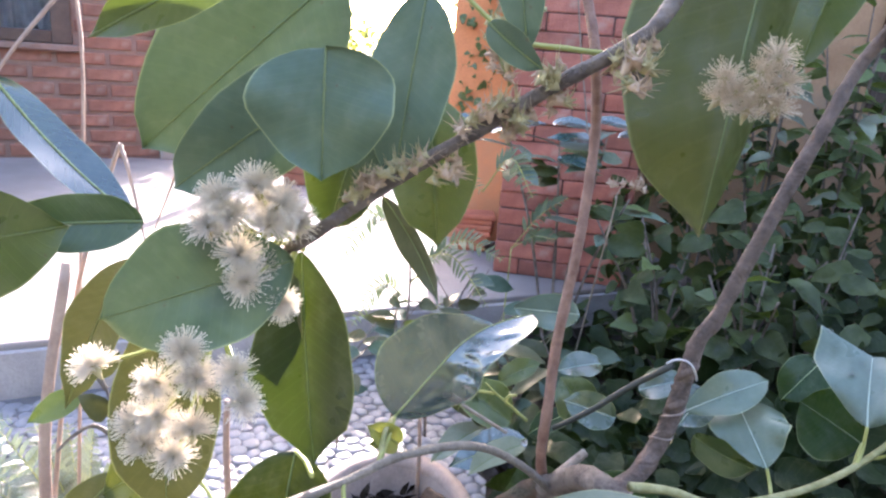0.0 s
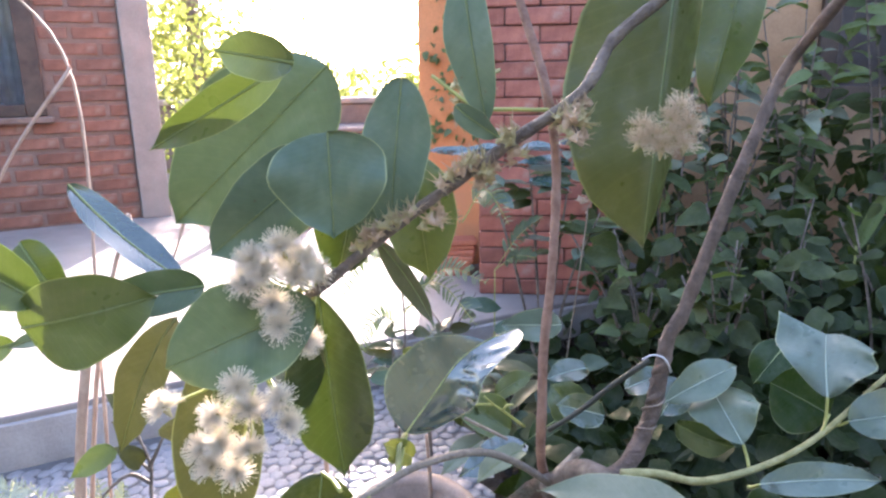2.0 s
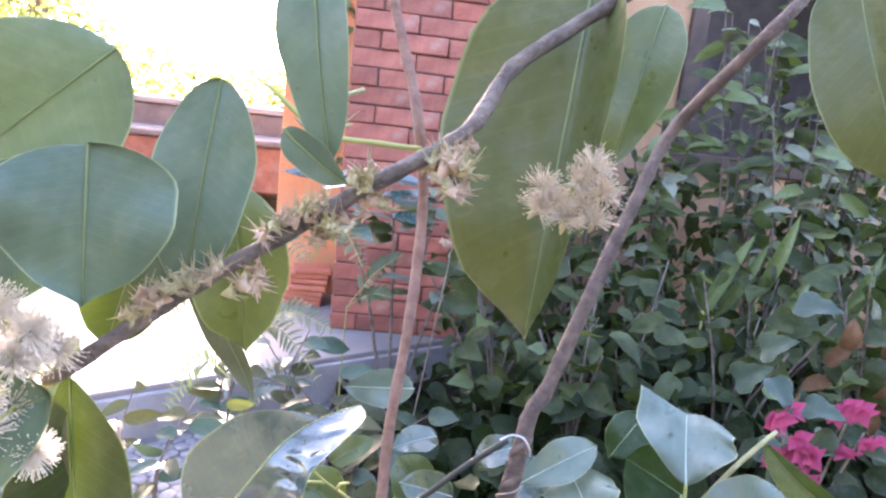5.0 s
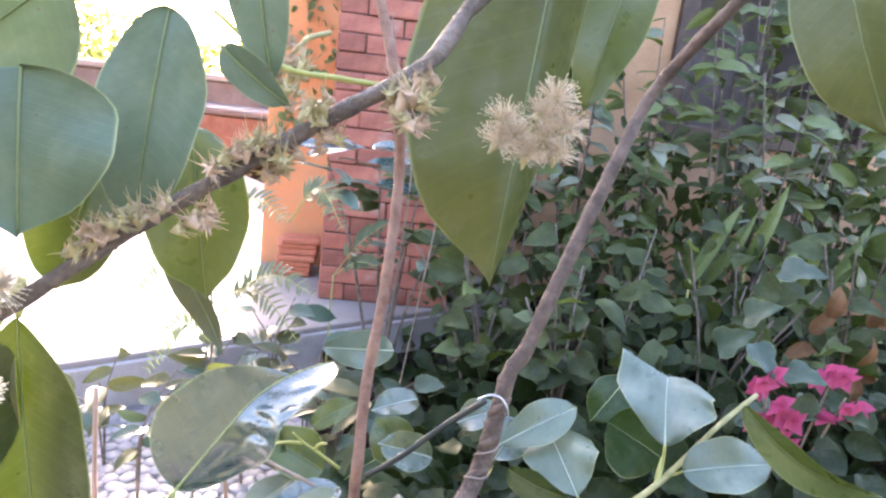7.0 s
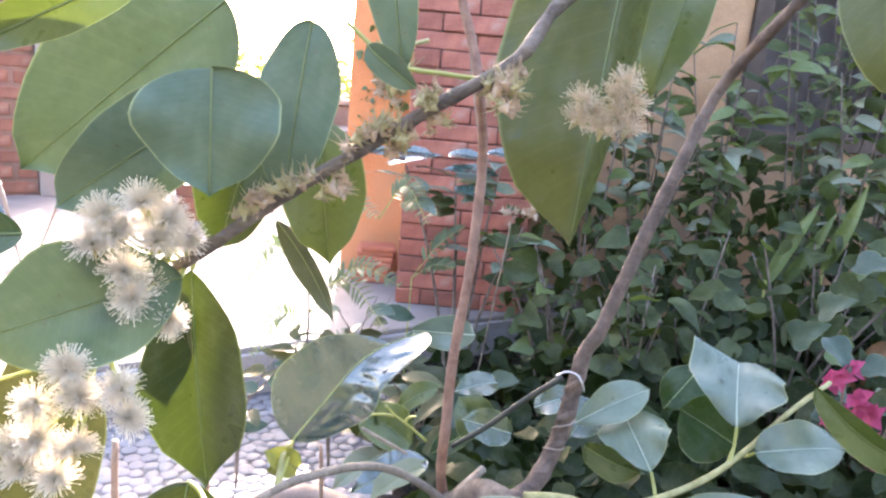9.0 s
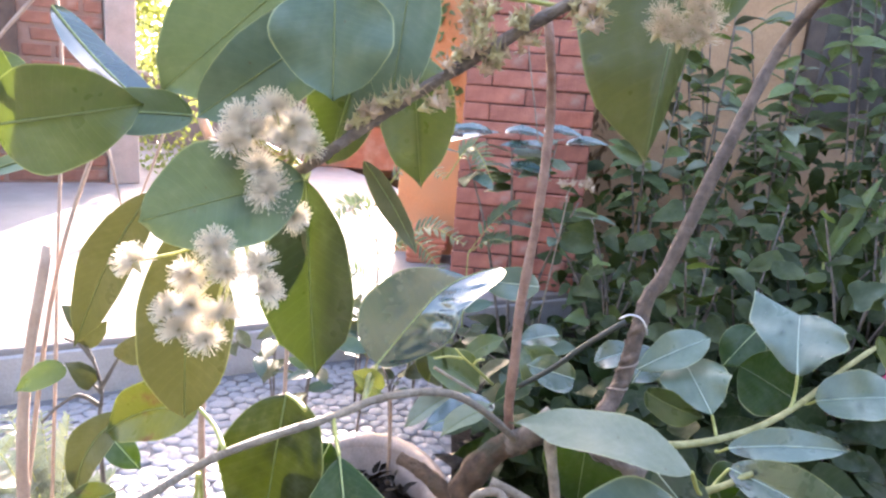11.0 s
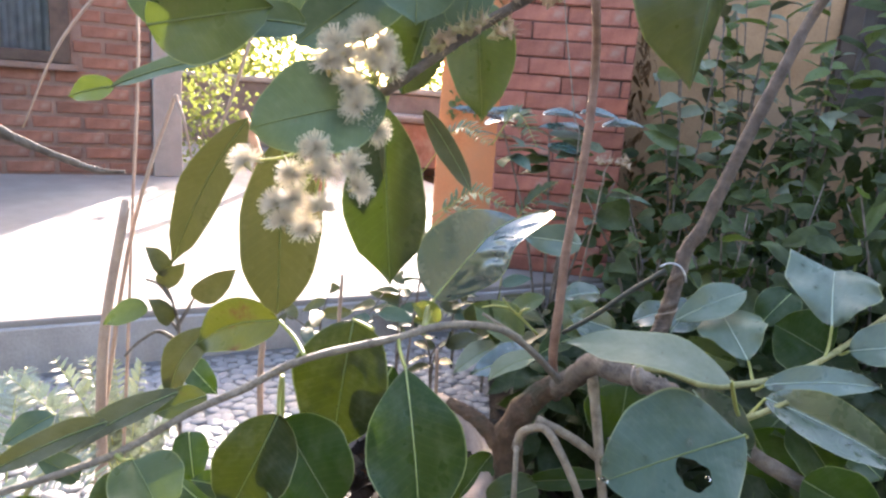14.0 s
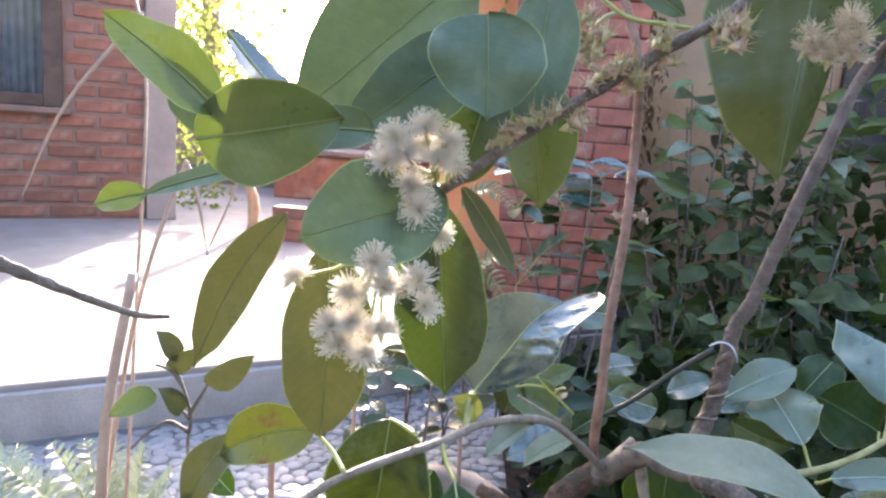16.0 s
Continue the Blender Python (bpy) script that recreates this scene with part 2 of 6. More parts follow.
    "soil": grainy("potting soil", (0.014, 0.009, 0.007), (0.04, 0.026, 0.019), 45, 0.95, 240, 1.0, 0.01),
    "pot": grainy("pale clay pot", (0.22, 0.168, 0.143), (0.34, 0.265, 0.228), 14, 0.8, 160, 0.5, 0.003, (0.15, 0.125, 0.105)),
    "dark_wall": grainy("dark grey wall", (0.10, 0.085, 0.085), (0.19, 0.165, 0.16), 7, 0.9, 100, 0.5, 0.006),
    # for the added south wall only: dark, so that leaves reflect less sky
    "mossy": grainy("dark green render of the added wall", (0.035, 0.045, 0.03), (0.085, 0.095, 0.065), 3, 0.9, 60, 0.6, 0.01, (0.05, 0.04, 0.035)),
    "tile_red": grainy("red roof tile", (0.40, 0.13, 0.08), (0.52, 0.2, 0.12), 8, 0.8, 100, 0.4, 0.004),
    "wood_dark": grainy("dark window wood", (0.05, 0.035, 0.03), (0.10, 0.07, 0.055), 12, 0.6, 200, 0.4, 0.002),
    "wood": grainy("bare weathered wood", (0.30, 0.19, 0.11), (0.44, 0.30, 0.19), 14, 0.8, 180, 0.5, 0.003),
    "straw": grainy("dry stalk", (0.30, 0.205, 0.16), (0.41, 0.30, 0.235), 30, 0.7, 200, 0.3, 0.002),
    # whitish tones paint the sun's glints on the leaflets
    "fern": leafy("fern frond paled with sun glints", (0.13, 0.15, 0.12), (0.32, 0.34, 0.30), (0.16, 0.20, 0.10), 0.15, 0.16, 1.0, ribs=6, edge=0.0),
    "fern_green": leafy("pinnate leaflet", (0.05, 0.075, 0.04), (0.12, 0.155, 0.08), (0.14, 0.20, 0.05), 0.25, 0.35, 0.6, ribs=6, edge=0.0),
    "metal": plain("zinc trim", (0.55, 0.56, 0.58), 0.35, 0.8),
    "curtain": grainy("net curtain", (0.16, 0.17, 0.20), (0.30, 0.31, 0.34), 16, 0.9, 200, 0.2, 0.002),
    "earth": grainy("garden earth", (0.06, 0.045, 0.03), (0.12, 0.09, 0.06), 9, 0.95, 120, 0.9, 0.01),
}
glass, gnt, gb = material("window glass", 0.04, 0, 0.5)
gb.inputs["Base Color"].default_value = (0.8, 0.86, 0.88, 1)
gb.inputs["Transmission Weight"].default_value = 1.0
gb.inputs["IOR"].default_value = 1.45
M["glass"] = glass
water, wnt, wb = material("water drop", 0.02, 0, 0.5)
wb.inputs["Base Color"].default_value = (0.95, 0.97, 0.98, 1)
wb.inputs["Transmission Weight"].default_value = 1.0
wb.inputs["IOR"].default_value = 1.33
M["water"] = water


# ---- mesh helpers ----
def mesh_of(name, verts, faces, mat, smooth=True, uv=None):
    me = bpy.data.meshes.new(name)
    me.from_pydata([tuple(v) for v in verts], [], faces)
    me.materials.append(mat)
    if smooth:
        me.polygons.foreach_set("use_smooth", [True] * len(me.polygons))
    if uv is not None:
        layer = me.uv_layers.new(name="UVMap")
        for loop in me.loops:
            layer.data[loop.index].uv = uv[loop.vertex_index]
    me.update()
    return me


def part(name, data, parent=None, label="", m=None):
    """Links a mesh (or a bmesh with its material) as one object under a thing or a part."""
    ob = new(name, data)
    m = Matrix() if m is None else m
    if parent is not None:
        ob.parent = parent
        if parent.parent is None:                # parts come in the world's metres, sub-parts in their part's
            m = parent.matrix_basis.inverted() @ m
    ob.matrix_basis = m
    if label:
        tagged(ob, label)
    return ob


def thing(name, label, category, group="", kind="", m=None):
    return tagged(part(name, None, None, "", m), label, category, group, kind)


def from_bm(name, bm, mat, smooth=False):
    me = bpy.data.meshes.new(name)
    bm.to_mesh(me)
    bm.free()
    me.materials.append(mat)
    if smooth:
        me.polygons.foreach_set("use_smooth", [True] * len(me.polygons))
    return me


def box_mesh(name, lo, hi, mat, bevel=0.0, segments=1):
    bm = bmesh.new()
    bmesh.ops.create_cube(bm, size=1)
    lo, hi = Vector(lo), Vector(hi)
    for v in bm.verts:
        v.co = Vector(((v.co[i] + 0.5) * (hi[i] - lo[i]) + lo[i] for i in range(3)))
    if bevel:
        bmesh.ops.bevel(bm, geom=bm.edges[:], offset=bevel, segments=segments, affect="EDGES", profile=0.6)
    return from_bm(name, bm, mat)


def smooth_path(points, steps=6):
    """Catmull-Rom through the points."""
    p = [Vector(q) for q in points]
    if len(p) < 3:
        return [p[0].lerp(p[-1], i / steps) for i in range(steps + 1)]
    p = [2 * p[0] - p[1]] + p + [2 * p[-1] - p[-2]]
    out = []
    for i in range(1, len(p) - 2):
        a, b, c, d = p[i - 1:i + 3]
        for k in range(steps):
            t = k / steps
            out.append(0.5 * ((2 * b) + (c - a) * t + (2 * a - 5 * b + 4 * c - d) * t * t + (3 * b - a - 3 * c + d) * t ** 3))
    out.append(p[-2])
    return out


def tube_mesh(name, points, r0, r1, mat, sides=9, steps=6, knobs=0.0, seed=1, cap=True):
    """A tapered limb through the points, with swollen nodes and an uneven skin."""
    path = smooth_path(points, steps)
    rnd = random.Random(seed)
    verts, faces = [], []
    up = Vector((0.3, 0.2, 1)).normalized()
    n = len(path)
    side = None
    for i, p in enumerate(path):
        t = (path[min(i + 1, n - 1)] - path[max(i - 1, 0)]).normalized()
        if side is None:
            side = t.cross(up)
            side = (side if side.length > 1e-4 else t.cross(Vector((1, 0, 0)))).normalized()
        side = (side - t * side.dot(t)).normalized()
        other = t.cross(side)
        r = r0 + (r1 - r0) * i / (n - 1)
        r *= 1 + knobs * (rnd.random() - 0.35) * (1.0 if rnd.random() < 0.4 else 0.35)
        for k in range(sides):
            a = 2 * math.pi * k / sides
            rr = r * (1 + knobs * 0.35 * (rnd.random() - 0.5))
            verts.append(p + (side * math.cos(a) + other * math.sin(a)) * rr)
    for i in range(n - 1):
        for k in range(sides):
            a, b = i * sides + k, i * sides + (k + 1) % sides
            faces.append((a, b, b + sides, a + sides))
    if cap:
        faces.append(tuple(range(sides))[::-1])
        faces.append(tuple((n - 1) * sides + k for k in range(sides)))
    return mesh_of(name, verts, faces, mat)


def blade(length, width, fold=0.2, bend=0.3, wave=0.06, curl=0.0, tip=0.18, belly=0.42, nu=14, nv=4, seed=0, shape="tree", hole=None, twist=0.0, pucker=0.0, sweep=0.0, roll=0.0, cut=None, sides=(1.0, 1.0)):
    """Vertices of a leaf in its own frame: it grows along +y, its upper face looks along +z."""
    rnd = random.Random(seed)
    ph = rnd.random() * 6.28
    verts, uv, faces = [], [], []
    y, z, ang, last = 0.0, 0.0, bend * 0.5, 0.0
    e = math.log(0.5) / math.log(belly)
    rim = max(1e-6, math.sin(math.pi * (1 - tip) ** e)) ** 0.68
    for i in range(nu + 1):
        s = 0.5 - 0.5 * math.cos(math.pi * i / nu)
        if shape == "heart":
            w = 1.3 * min(1.0, (s + 0.03) / 0.2) ** 0.5 * max(0.0, 1 - s) ** 0.9 * (1 + 0.10 * math.cos(s * 19))
        else:
            w = max(0.0, math.sin(math.pi * min(1.0, s) ** e)) ** 0.68
            if s > 1 - tip:                      # drawn out into a short point
                w = rim * max(0.0, (1 - s) / tip) ** 1.35
        if cut is not None:                      # a blunt leaf, broadest near its notched end
            w = min(1.0, s / 0.62) ** 0.72 * (1 - 0.10 * s)
        w *= width / 2
        if i:
            y += math.cos(ang) * length * (s - last)
            z += math.sin(ang) * length * (s - last)
            ang -= bend * (s - last)
        last = s
        tw = twist * s
        full = w
        for k in range(-nv, nv + 1):
            q = k / nv
            if roll:                             # one half ends early, the other runs on into the rolled tip
                sl = min(1.0, s / 0.80)
                w = width / 2 * (max(0.0, math.sin(math.pi * sl ** e)) ** 0.62 if q < 0 else 0.92 * min(1.0, s / 0.5) ** 0.55 * max(0.0, 1 - s ** 7) ** 0.6 * (1 - 0.12 * s))
            else:
                w = full
            w *= sides[q > 0]
            x = q * w
            if shape == "tree":                  # no two halves of a leaf are quite alike
                x *= 1 + 0.035 * math.sin(7 * s + ph + (2.1 if q > 0 else 0)) + 0.018 * math.sin(19 * s + 2 * ph + (0.9 if q > 0 else 0))
            up = abs(q) * w * math.tan(fold)
            if curl and q * curl > 0:            # one half stands up towards the viewer
                a = abs(curl) * (0.72 + 0.28 * math.sin(math.pi * min(1.0, s * 1.1) * 0.5)) * (0.75 + 0.25 * abs(q))
                if roll:                         # low down it hangs away, and rolls up only towards the tip
                    f = min(1.0, max(0.0, (s - 0.22) / 0.40))
                    a *= 1.35 * f * f * (3 - 2 * f) - 0.35
                x, up = q * w * math.cos(a), abs(q) * w * math.sin(a)
                if pucker:
                    f = pucker * w * abs(q) * math.sin(math.pi * min(1, abs(q) * 1.05)) * math.sin(math.pi * min(1, 1.1 * s))
                    f *= math.sin(s * 47 - 8 * abs(q) + 2.2 * math.sin(s * 12)) * (0.55 + 0.45 * math.sin(s * 21 + 6 * abs(q))) + 0.6 * math.sin(s * 27 - 5 * abs(q) + 1)
                    x, up = x - math.copysign(f * math.sin(a), q), up + f * math.cos(a)
            up += wave * width * 0.5 * abs(q) ** 1.5 * math.sin(s * 11 + ph + (1.3 if q > 0 else 0))
            if roll:
                x += roll * length * max(0.0, s - 0.5) ** 2
            if sweep:
                x += sweep * length * math.sin(math.pi * s)
            xx, uu = x * math.cos(tw) - up * math.sin(tw), x * math.sin(tw) + up * math.cos(tw)
            along = y if cut is None else y * (1 + (cut * abs(q) if q < 0 else -0.42 * q * q))
            verts.append(Vector((xx, along - uu * math.sin(ang), z + uu * math.cos(ang))))
            uv.append((s, q * 0.5))
    row = 2 * nv + 1
    for i in range(nu):
        for k in range(row - 1):
            if hole and (i, k) in hole:
                continue
            a = i * row + k
            faces.append((a, a + 1, a + row + 1, a + row))
    mid = [verts[i * row + nv] for i in range(nu + 1)]
    return verts, faces, uv, mid


def frame_of(base, tip, face, spin=0.0):
    """A leaf's pose: from base towards tip, its upper face turned towards `face`, spun about its axis by degrees."""
    base, tip = Vector(base), Vector(tip)
    yy = (tip - base).normalized()
    zz = Vector(face) - base
    zz = (zz - yy * zz.dot(yy)).normalized()
    xx = yy.cross(zz)
    m = Matrix((xx, yy, zz)).transposed().to_4x4()
    m.translation = base
    return m @ Matrix.Rotation(radians(spin), 4, "Y")


EYE = Vector((0.05, 0.0, 0.78))      # the middle of the walk: leaves are turned with respect to it


def tree_leaf(parent, base, tip, width, mat="leaf", spin=0, fold=0.2, bend=0.3, curl=0.0, wave=0.10, stalk=None, label="", hole=None, seed=0, twist=0.0, tiplen=0.18, belly=0.42, rib=True, face=None, pucker=0.0, sweep=0.0, roll=0.0, cut=None, sides=(1.0, 1.0)):
    """One leaf of the tree with its midrib and stalk, as a part with sub-parts."""
    chord = (Vector(tip) - Vector(base)).length
    length = chord * (1 + bend * bend / 24)
    verts, faces, uv, mid = blade(length, width, fold, bend, wave, curl, tiplen, belly, 90 if pucker or hole else 20, 26 if pucker or hole else 6, seed, "tree", None, twist, pucker, sweep, roll, cut, sides)
    m = frame_of(base, tip, EYE if face is None else Vector(base) + Vector(face), spin)
    if hole:                                     # eaten through: a ragged gap round a place of the blade
        c, r = m.inverted() @ Vector(hole[0]), hole[1]
        def inside(p):
            d = Vector((p.x - c.x, p.y - c.y))
            a = math.atan2(d.y, d.x)
            edge = r * (1 + 0.10 * math.sin(2 * a + 1) + 0.09 * math.sin(3 * a + 0.4) + 0.05 * math.sin(7 * a))
            return d, edge
        hit = [d.length < e for d, e in (inside(p) for p in verts)]
        faces = [f for f in faces if not all(hit[i] for i in f)]
        for i in {i for f in faces for i in f if hit[i]}:
            d, e = inside(verts[i])
            d = d * (e / max(d.length, 1e-5))
            verts[i].x, verts[i].y = c.x + d.x, c.y + d.y
    ob = part("leaf", mesh_of("leaf", verts, faces, M[mat], True, uv), parent, label, m)
    if rib:
        pts = [p + Vector((0, 0, 0.0004)) for p in mid[:-2]]
        part("midrib", tube_mesh("midrib", pts, max(0.0008, width * 0.0115), 0.0003, M["rib_pale" if mat in ("leaf_dark", "leaf_wax") else "rib_grey" if mat in ("leaf_sheen", "leaf_blue") else "rib"], 5, 1, 0, seed), ob, "raised midrib", None)
    if stalk is not None:
        inv = m.inverted()
        a, b = inv @ Vector(stalk), Vector((0, 0, 0))
        c = (a + b) / 2 + Vector((0, 0, -0.006))
        part("stalk", tube_mesh("stalk", [a, c, b], 0.0022, 0.0017, M["stalk"], 6, 5, 0.1, seed), ob, "yellow-green leaf stalk", None)
    return ob

# ---- the setting ----
HOUSE = Matrix.Translation((-0.55, 1.55, 0)) @ Matrix.Rotation(radians(30), 4, "Z")   # along the step's edge
STEP = 0.13                                   # height of the raised patio


def setting(name, data, label, category, m=None):
    return tagged(part(name, data, None, "", m), label, category, "", "structure")


ground = setting("ground", box_mesh("ground", (-60, -60, -0.3), (60, 60, -0.012), M["earth"]), "bare brown garden earth round the house", "ground")
pavement = setting("pavement", box_mesh("pavement", (-3.2, -2.5, -0.1), (2.2, 2.6, 0.0), M["grout"]), "dark grout bed of a pebble-paved path", "pavement")
bed = setting("flower_bed", box_mesh("flower_bed", (0.12, 0.3, -0.05), (2.19, 2.59, 0.006), M["soil"]), "dark wet earth of the planted bed", "soil")
patio = setting("patio", box_mesh("patio", (-5, 0.012, -0.1), (1.62, 7, STEP), M["concrete"], 0.008, 2), "sun-bleached concrete patio slab one step up", "patio", HOUSE)
riser = setting("step_riser", box_mesh("step_riser", (-5, 0.0, -0.1), (1.6, 0.03, STEP - 0.016), M["riser"], 0.003), "grey cement face of the patio step", "step", HOUSE)


def brick_mesh(w, d, h, mat, seed):
    """A brick lying with its lower front left corner at the origin, edges worn round."""
    rnd = random.Random(seed)
    bm = bmesh.new()
    bmesh.ops.create_cube(bm, size=1)
    for v in bm.verts:
        v.co = Vector(((v.co.x + 0.5) * w, (v.co.y + 0.5) * d, (v.co.z + 0.5) * h))
        v.co += Vector((rnd.uniform(-1, 1) * 0.0016, rnd.uniform(-1, 1) * 0.0016, rnd.uniform(-1, 1) * 0.0013))
    bmesh.ops.bevel(bm, geom=bm.edges[:], offset=0.0035, segments=1, affect="EDGES")
    return from_bm("brick", bm, mat)


# brick wall of the house with a window, along the far side of the patio
WALL_Y, W0, W1 = 2.36, -3.2, -0.02            # in the house's own metres
WIN0, WIN1, SILL, HEAD = -1.42, -0.40, 0.70, 1.95
def wall_core(y0, y1, mat):
    verts, faces = [], []
    def slab(x0, x1, z0, z1):
        b = len(verts)
        verts.extend((x, y, z) for x in (x0, x1) for y in (y0, y1) for z in (z0, z1))
        faces.extend(tuple(b + i for i in f) for f in ((0, 1, 3, 2), (4, 6, 7, 5), (0, 4, 5, 1), (2, 3, 7, 6), (0, 2, 6, 4), (1, 5, 7, 3)))
    slab(W0, WIN0, STEP, 3.0)
    slab(WIN1, W1, STEP, 3.0)
    slab(WIN0, WIN1, STEP, SILL)
    slab(WIN0, WIN1, HEAD, 3.0)
    return mesh_of("wall", verts, faces, mat, False)


wall_west = setting("wall_west", wall_core(WALL_Y + 0.008, WALL_Y + 0.16, M["mortar"]), "weathered red brick house wall with thick pale mortar", "wall", HOUSE)
corner_post = setting("wall_post", box_mesh("wall_post", (W1 + 0.002, WALL_Y - 0.03, STEP), (W1 + 0.15, WALL_Y + 0.16, 3.0), M["grey_render"], 0.006, 2), "grey cement-rendered corner post of the brick wall", "post", HOUSE)

# window in it: frame, sill, pane with a dim net curtain behind
window = thing("window_1", "dark wooden window with dim glass and a pale curtain in the brick wall", "window", "", "structure", HOUSE)
HW = HOUSE
for x0, x1, z0, z1, nm in ((WIN0, WIN0 + 0.07, SILL, HEAD, "window_frame"), (WIN1 - 0.09, WIN1, SILL, HEAD, "window_frame"), (WIN0 + 0.07, WIN1 - 0.09, SILL, SILL + 0.06, "window_frame"), (WIN0 + 0.07, WIN1 - 0.09, HEAD - 0.07, HEAD, "window_frame"), (-0.93, -0.89, SILL + 0.06, HEAD - 0.07, "mullion")):
    part(nm, box_mesh(nm, (x0, WALL_Y - 0.012, z0), (x1, WALL_Y + 0.07, z1), M["wood_dark"], 0.004), window, "", HW)
part("window_sill", box_mesh("window_sill", (WIN0 - 0.05, WALL_Y - 0.045, SILL - 0.035), (WIN1 + 0.03, WALL_Y + 0.006, SILL - 0.002), M["mortar"], 0.006), window, "rough mortar sill", HW)
for x0, x1 in ((WIN0 + 0.072, -0.932), (-0.888, WIN1 - 0.092)):
    pane = part("pane", box_mesh("pane", (x0, WALL_Y + 0.03, SILL + 0.062), (x1, WALL_Y + 0.036, HEAD - 0.072), M["glass"]), window, "dusty glass pane", HW)
    n = 40
    cv = [(x0 + (x1 - x0) * i / n, WALL_Y + 0.085 + 0.012 * math.sin(i * 1.7), z) for i in range(n + 1) for z in (SILL + 0.02, HEAD - 0.02)]
    part("curtain", mesh_of("curtain", cv, [(2 * i, 2 * i + 2, 2 * i + 3, 2 * i + 1) for i in range(n)], M["curtain"]), window, "pale folded net curtain", HW)
# unseen wall added to close the window, coloured dark
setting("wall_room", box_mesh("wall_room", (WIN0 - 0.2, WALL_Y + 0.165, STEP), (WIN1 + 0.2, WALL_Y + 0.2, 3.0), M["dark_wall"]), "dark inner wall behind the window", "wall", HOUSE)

# red brick pillar on the patio's edge
PX, PY, PW, COURSE = 0.10, 2.20, 0.42, 0.055
PILLAR = Matrix.Translation((PX, PY, STEP)) @ Matrix.Rotation(radians(-4), 4, "Z")
pillar = thing("brick_pillar", "painted red brick pillar with tight dark joints on the patio", "pillar", "", "structure", PILLAR)
part("core", box_mesh("core", (0.006, 0.006, 0), (PW - 0.006, PW - 0.006, 2.6), M["joint_dark"]), pillar, "dark recessed joints", PILLAR)

# orange rendered wall behind the pillar, with a dark opening further along
OY = 2.56
verts, faces = [], []
for x0, x1, z0, z1 in ((0.46, 1.36, 0, 3.0), (1.36, 2.3, 0, 0.74), (1.36, 2.3, 2.0, 3.0), (2.3, 3.6, 0, 3.0)):
    b = len(verts)
    verts.extend((x, y, z) for x in (x0, x1) for y in (OY + 0.08, OY + 0.26) for z in (z0, z1))
    faces.extend(tuple(b + i for i in f) for f in ((0, 1, 3, 2), (4, 6, 7, 5), (0, 4, 5, 1), (2, 3, 7, 6), (0, 2, 6, 4), (1, 5, 7, 3)))
# right of the pillar the wall's shade is in its browner colour
wall_orange = setting("wall_north", mesh_of("wall_north", verts, faces, M["orange_in_shade"], False), "orange house wall behind the shrubs, browned as shade", "wall")
setting("wall_return", box_mesh("wall_return", (-0.12, OY + 0.02, 0), (0.46, OY + 0.26, 3.0), M["orange"], 0.004), "orange-painted wall end behind the pillar", "wall")
# unseen room added behind the opening, coloured dark throughout
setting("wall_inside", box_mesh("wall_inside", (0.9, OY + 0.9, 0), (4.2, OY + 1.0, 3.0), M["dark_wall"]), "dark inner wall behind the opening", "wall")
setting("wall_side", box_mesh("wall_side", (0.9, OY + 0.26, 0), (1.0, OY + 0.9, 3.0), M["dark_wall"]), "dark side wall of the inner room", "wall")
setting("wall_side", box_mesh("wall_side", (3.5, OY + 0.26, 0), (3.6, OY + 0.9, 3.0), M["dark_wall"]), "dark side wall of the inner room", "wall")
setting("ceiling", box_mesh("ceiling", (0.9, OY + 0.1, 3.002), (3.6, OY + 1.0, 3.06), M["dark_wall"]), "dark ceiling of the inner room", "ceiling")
window_b = thing("window_2", "dark open wooden window in the orange wall", "window", "", "structure")
for x0, x1, z0, z1 in ((1.36, 1.43, 0.74, 2.0), (2.23, 2.3, 0.74, 2.0), (1.43, 2.23, 0.74, 0.80), (1.43, 2.23, 1.94, 2.0)):
    part("window_frame", box_mesh("window_frame", (x0, OY + 0.06, z0), (x1, OY + 0.2, z1), M["wood_dark"], 0.004), window_b)

# what closes the view beyond the patio
boundary = setting("boundary_wall", box_mesh("boundary_wall", (-3.5, 5.6, 0), (4.5, 5.8, 0.66), M["dark_wall"], 0.01), "dark grey garden wall beyond the patio", "wall")
coping = setting("trim", box_mesh("trim", (-3.5, 5.57, 0.662), (4.5, 5.83, 0.71), M["grey_render"], 0.01), "grey coping of the garden wall", "trim")

planter = thing("planter", "low red-brown planter wall with a grey top at the patio's end", "planter", "", "structure", Matrix.Translation((-1.45, 5.0, STEP)))
part("wall", box_mesh("wall", (-1.45, 5.0, STEP), (0.2, 5.58, 0.46), M["brick_old"], 0.012), planter)
part("coping", box_mesh("coping", (-1.48, 4.97, 0.462), (0.23, 5.58, 0.505), M["dark_wall"], 0.01), planter, "dark weathered coping")
# unseen wall added behind the walk: closes the place, dims what leaves reflect
setting("wall_south", box_mesh("wall_south", (-6.5, -2.8, -0.02), (6.5, -2.6, 2.8), M["mossy"], 0.006), "unseen tall dark wall added to dim leaf reflections", "wall")

# ---- plants: makers ----
def stamen_mesh(seed, n=640, mat="stamen"):
    rnd = random.Random(seed)
    verts, faces = [], []
    for _ in range(n):
        th, ph = math.acos(1 - rnd.random() * 1.25), rnd.random() * 2 * math.pi
        d = Vector((math.sin(th) * math.cos(ph), math.sin(th) * math.sin(ph), math.cos(th)))
        ln = rnd.uniform(0.22, 1.02) ** 0.8
        s = d.orthogonal().normalized()
        q = d.cross(s)
        droop = Vector((0, 0, -0.12 * ln * rnd.random()))
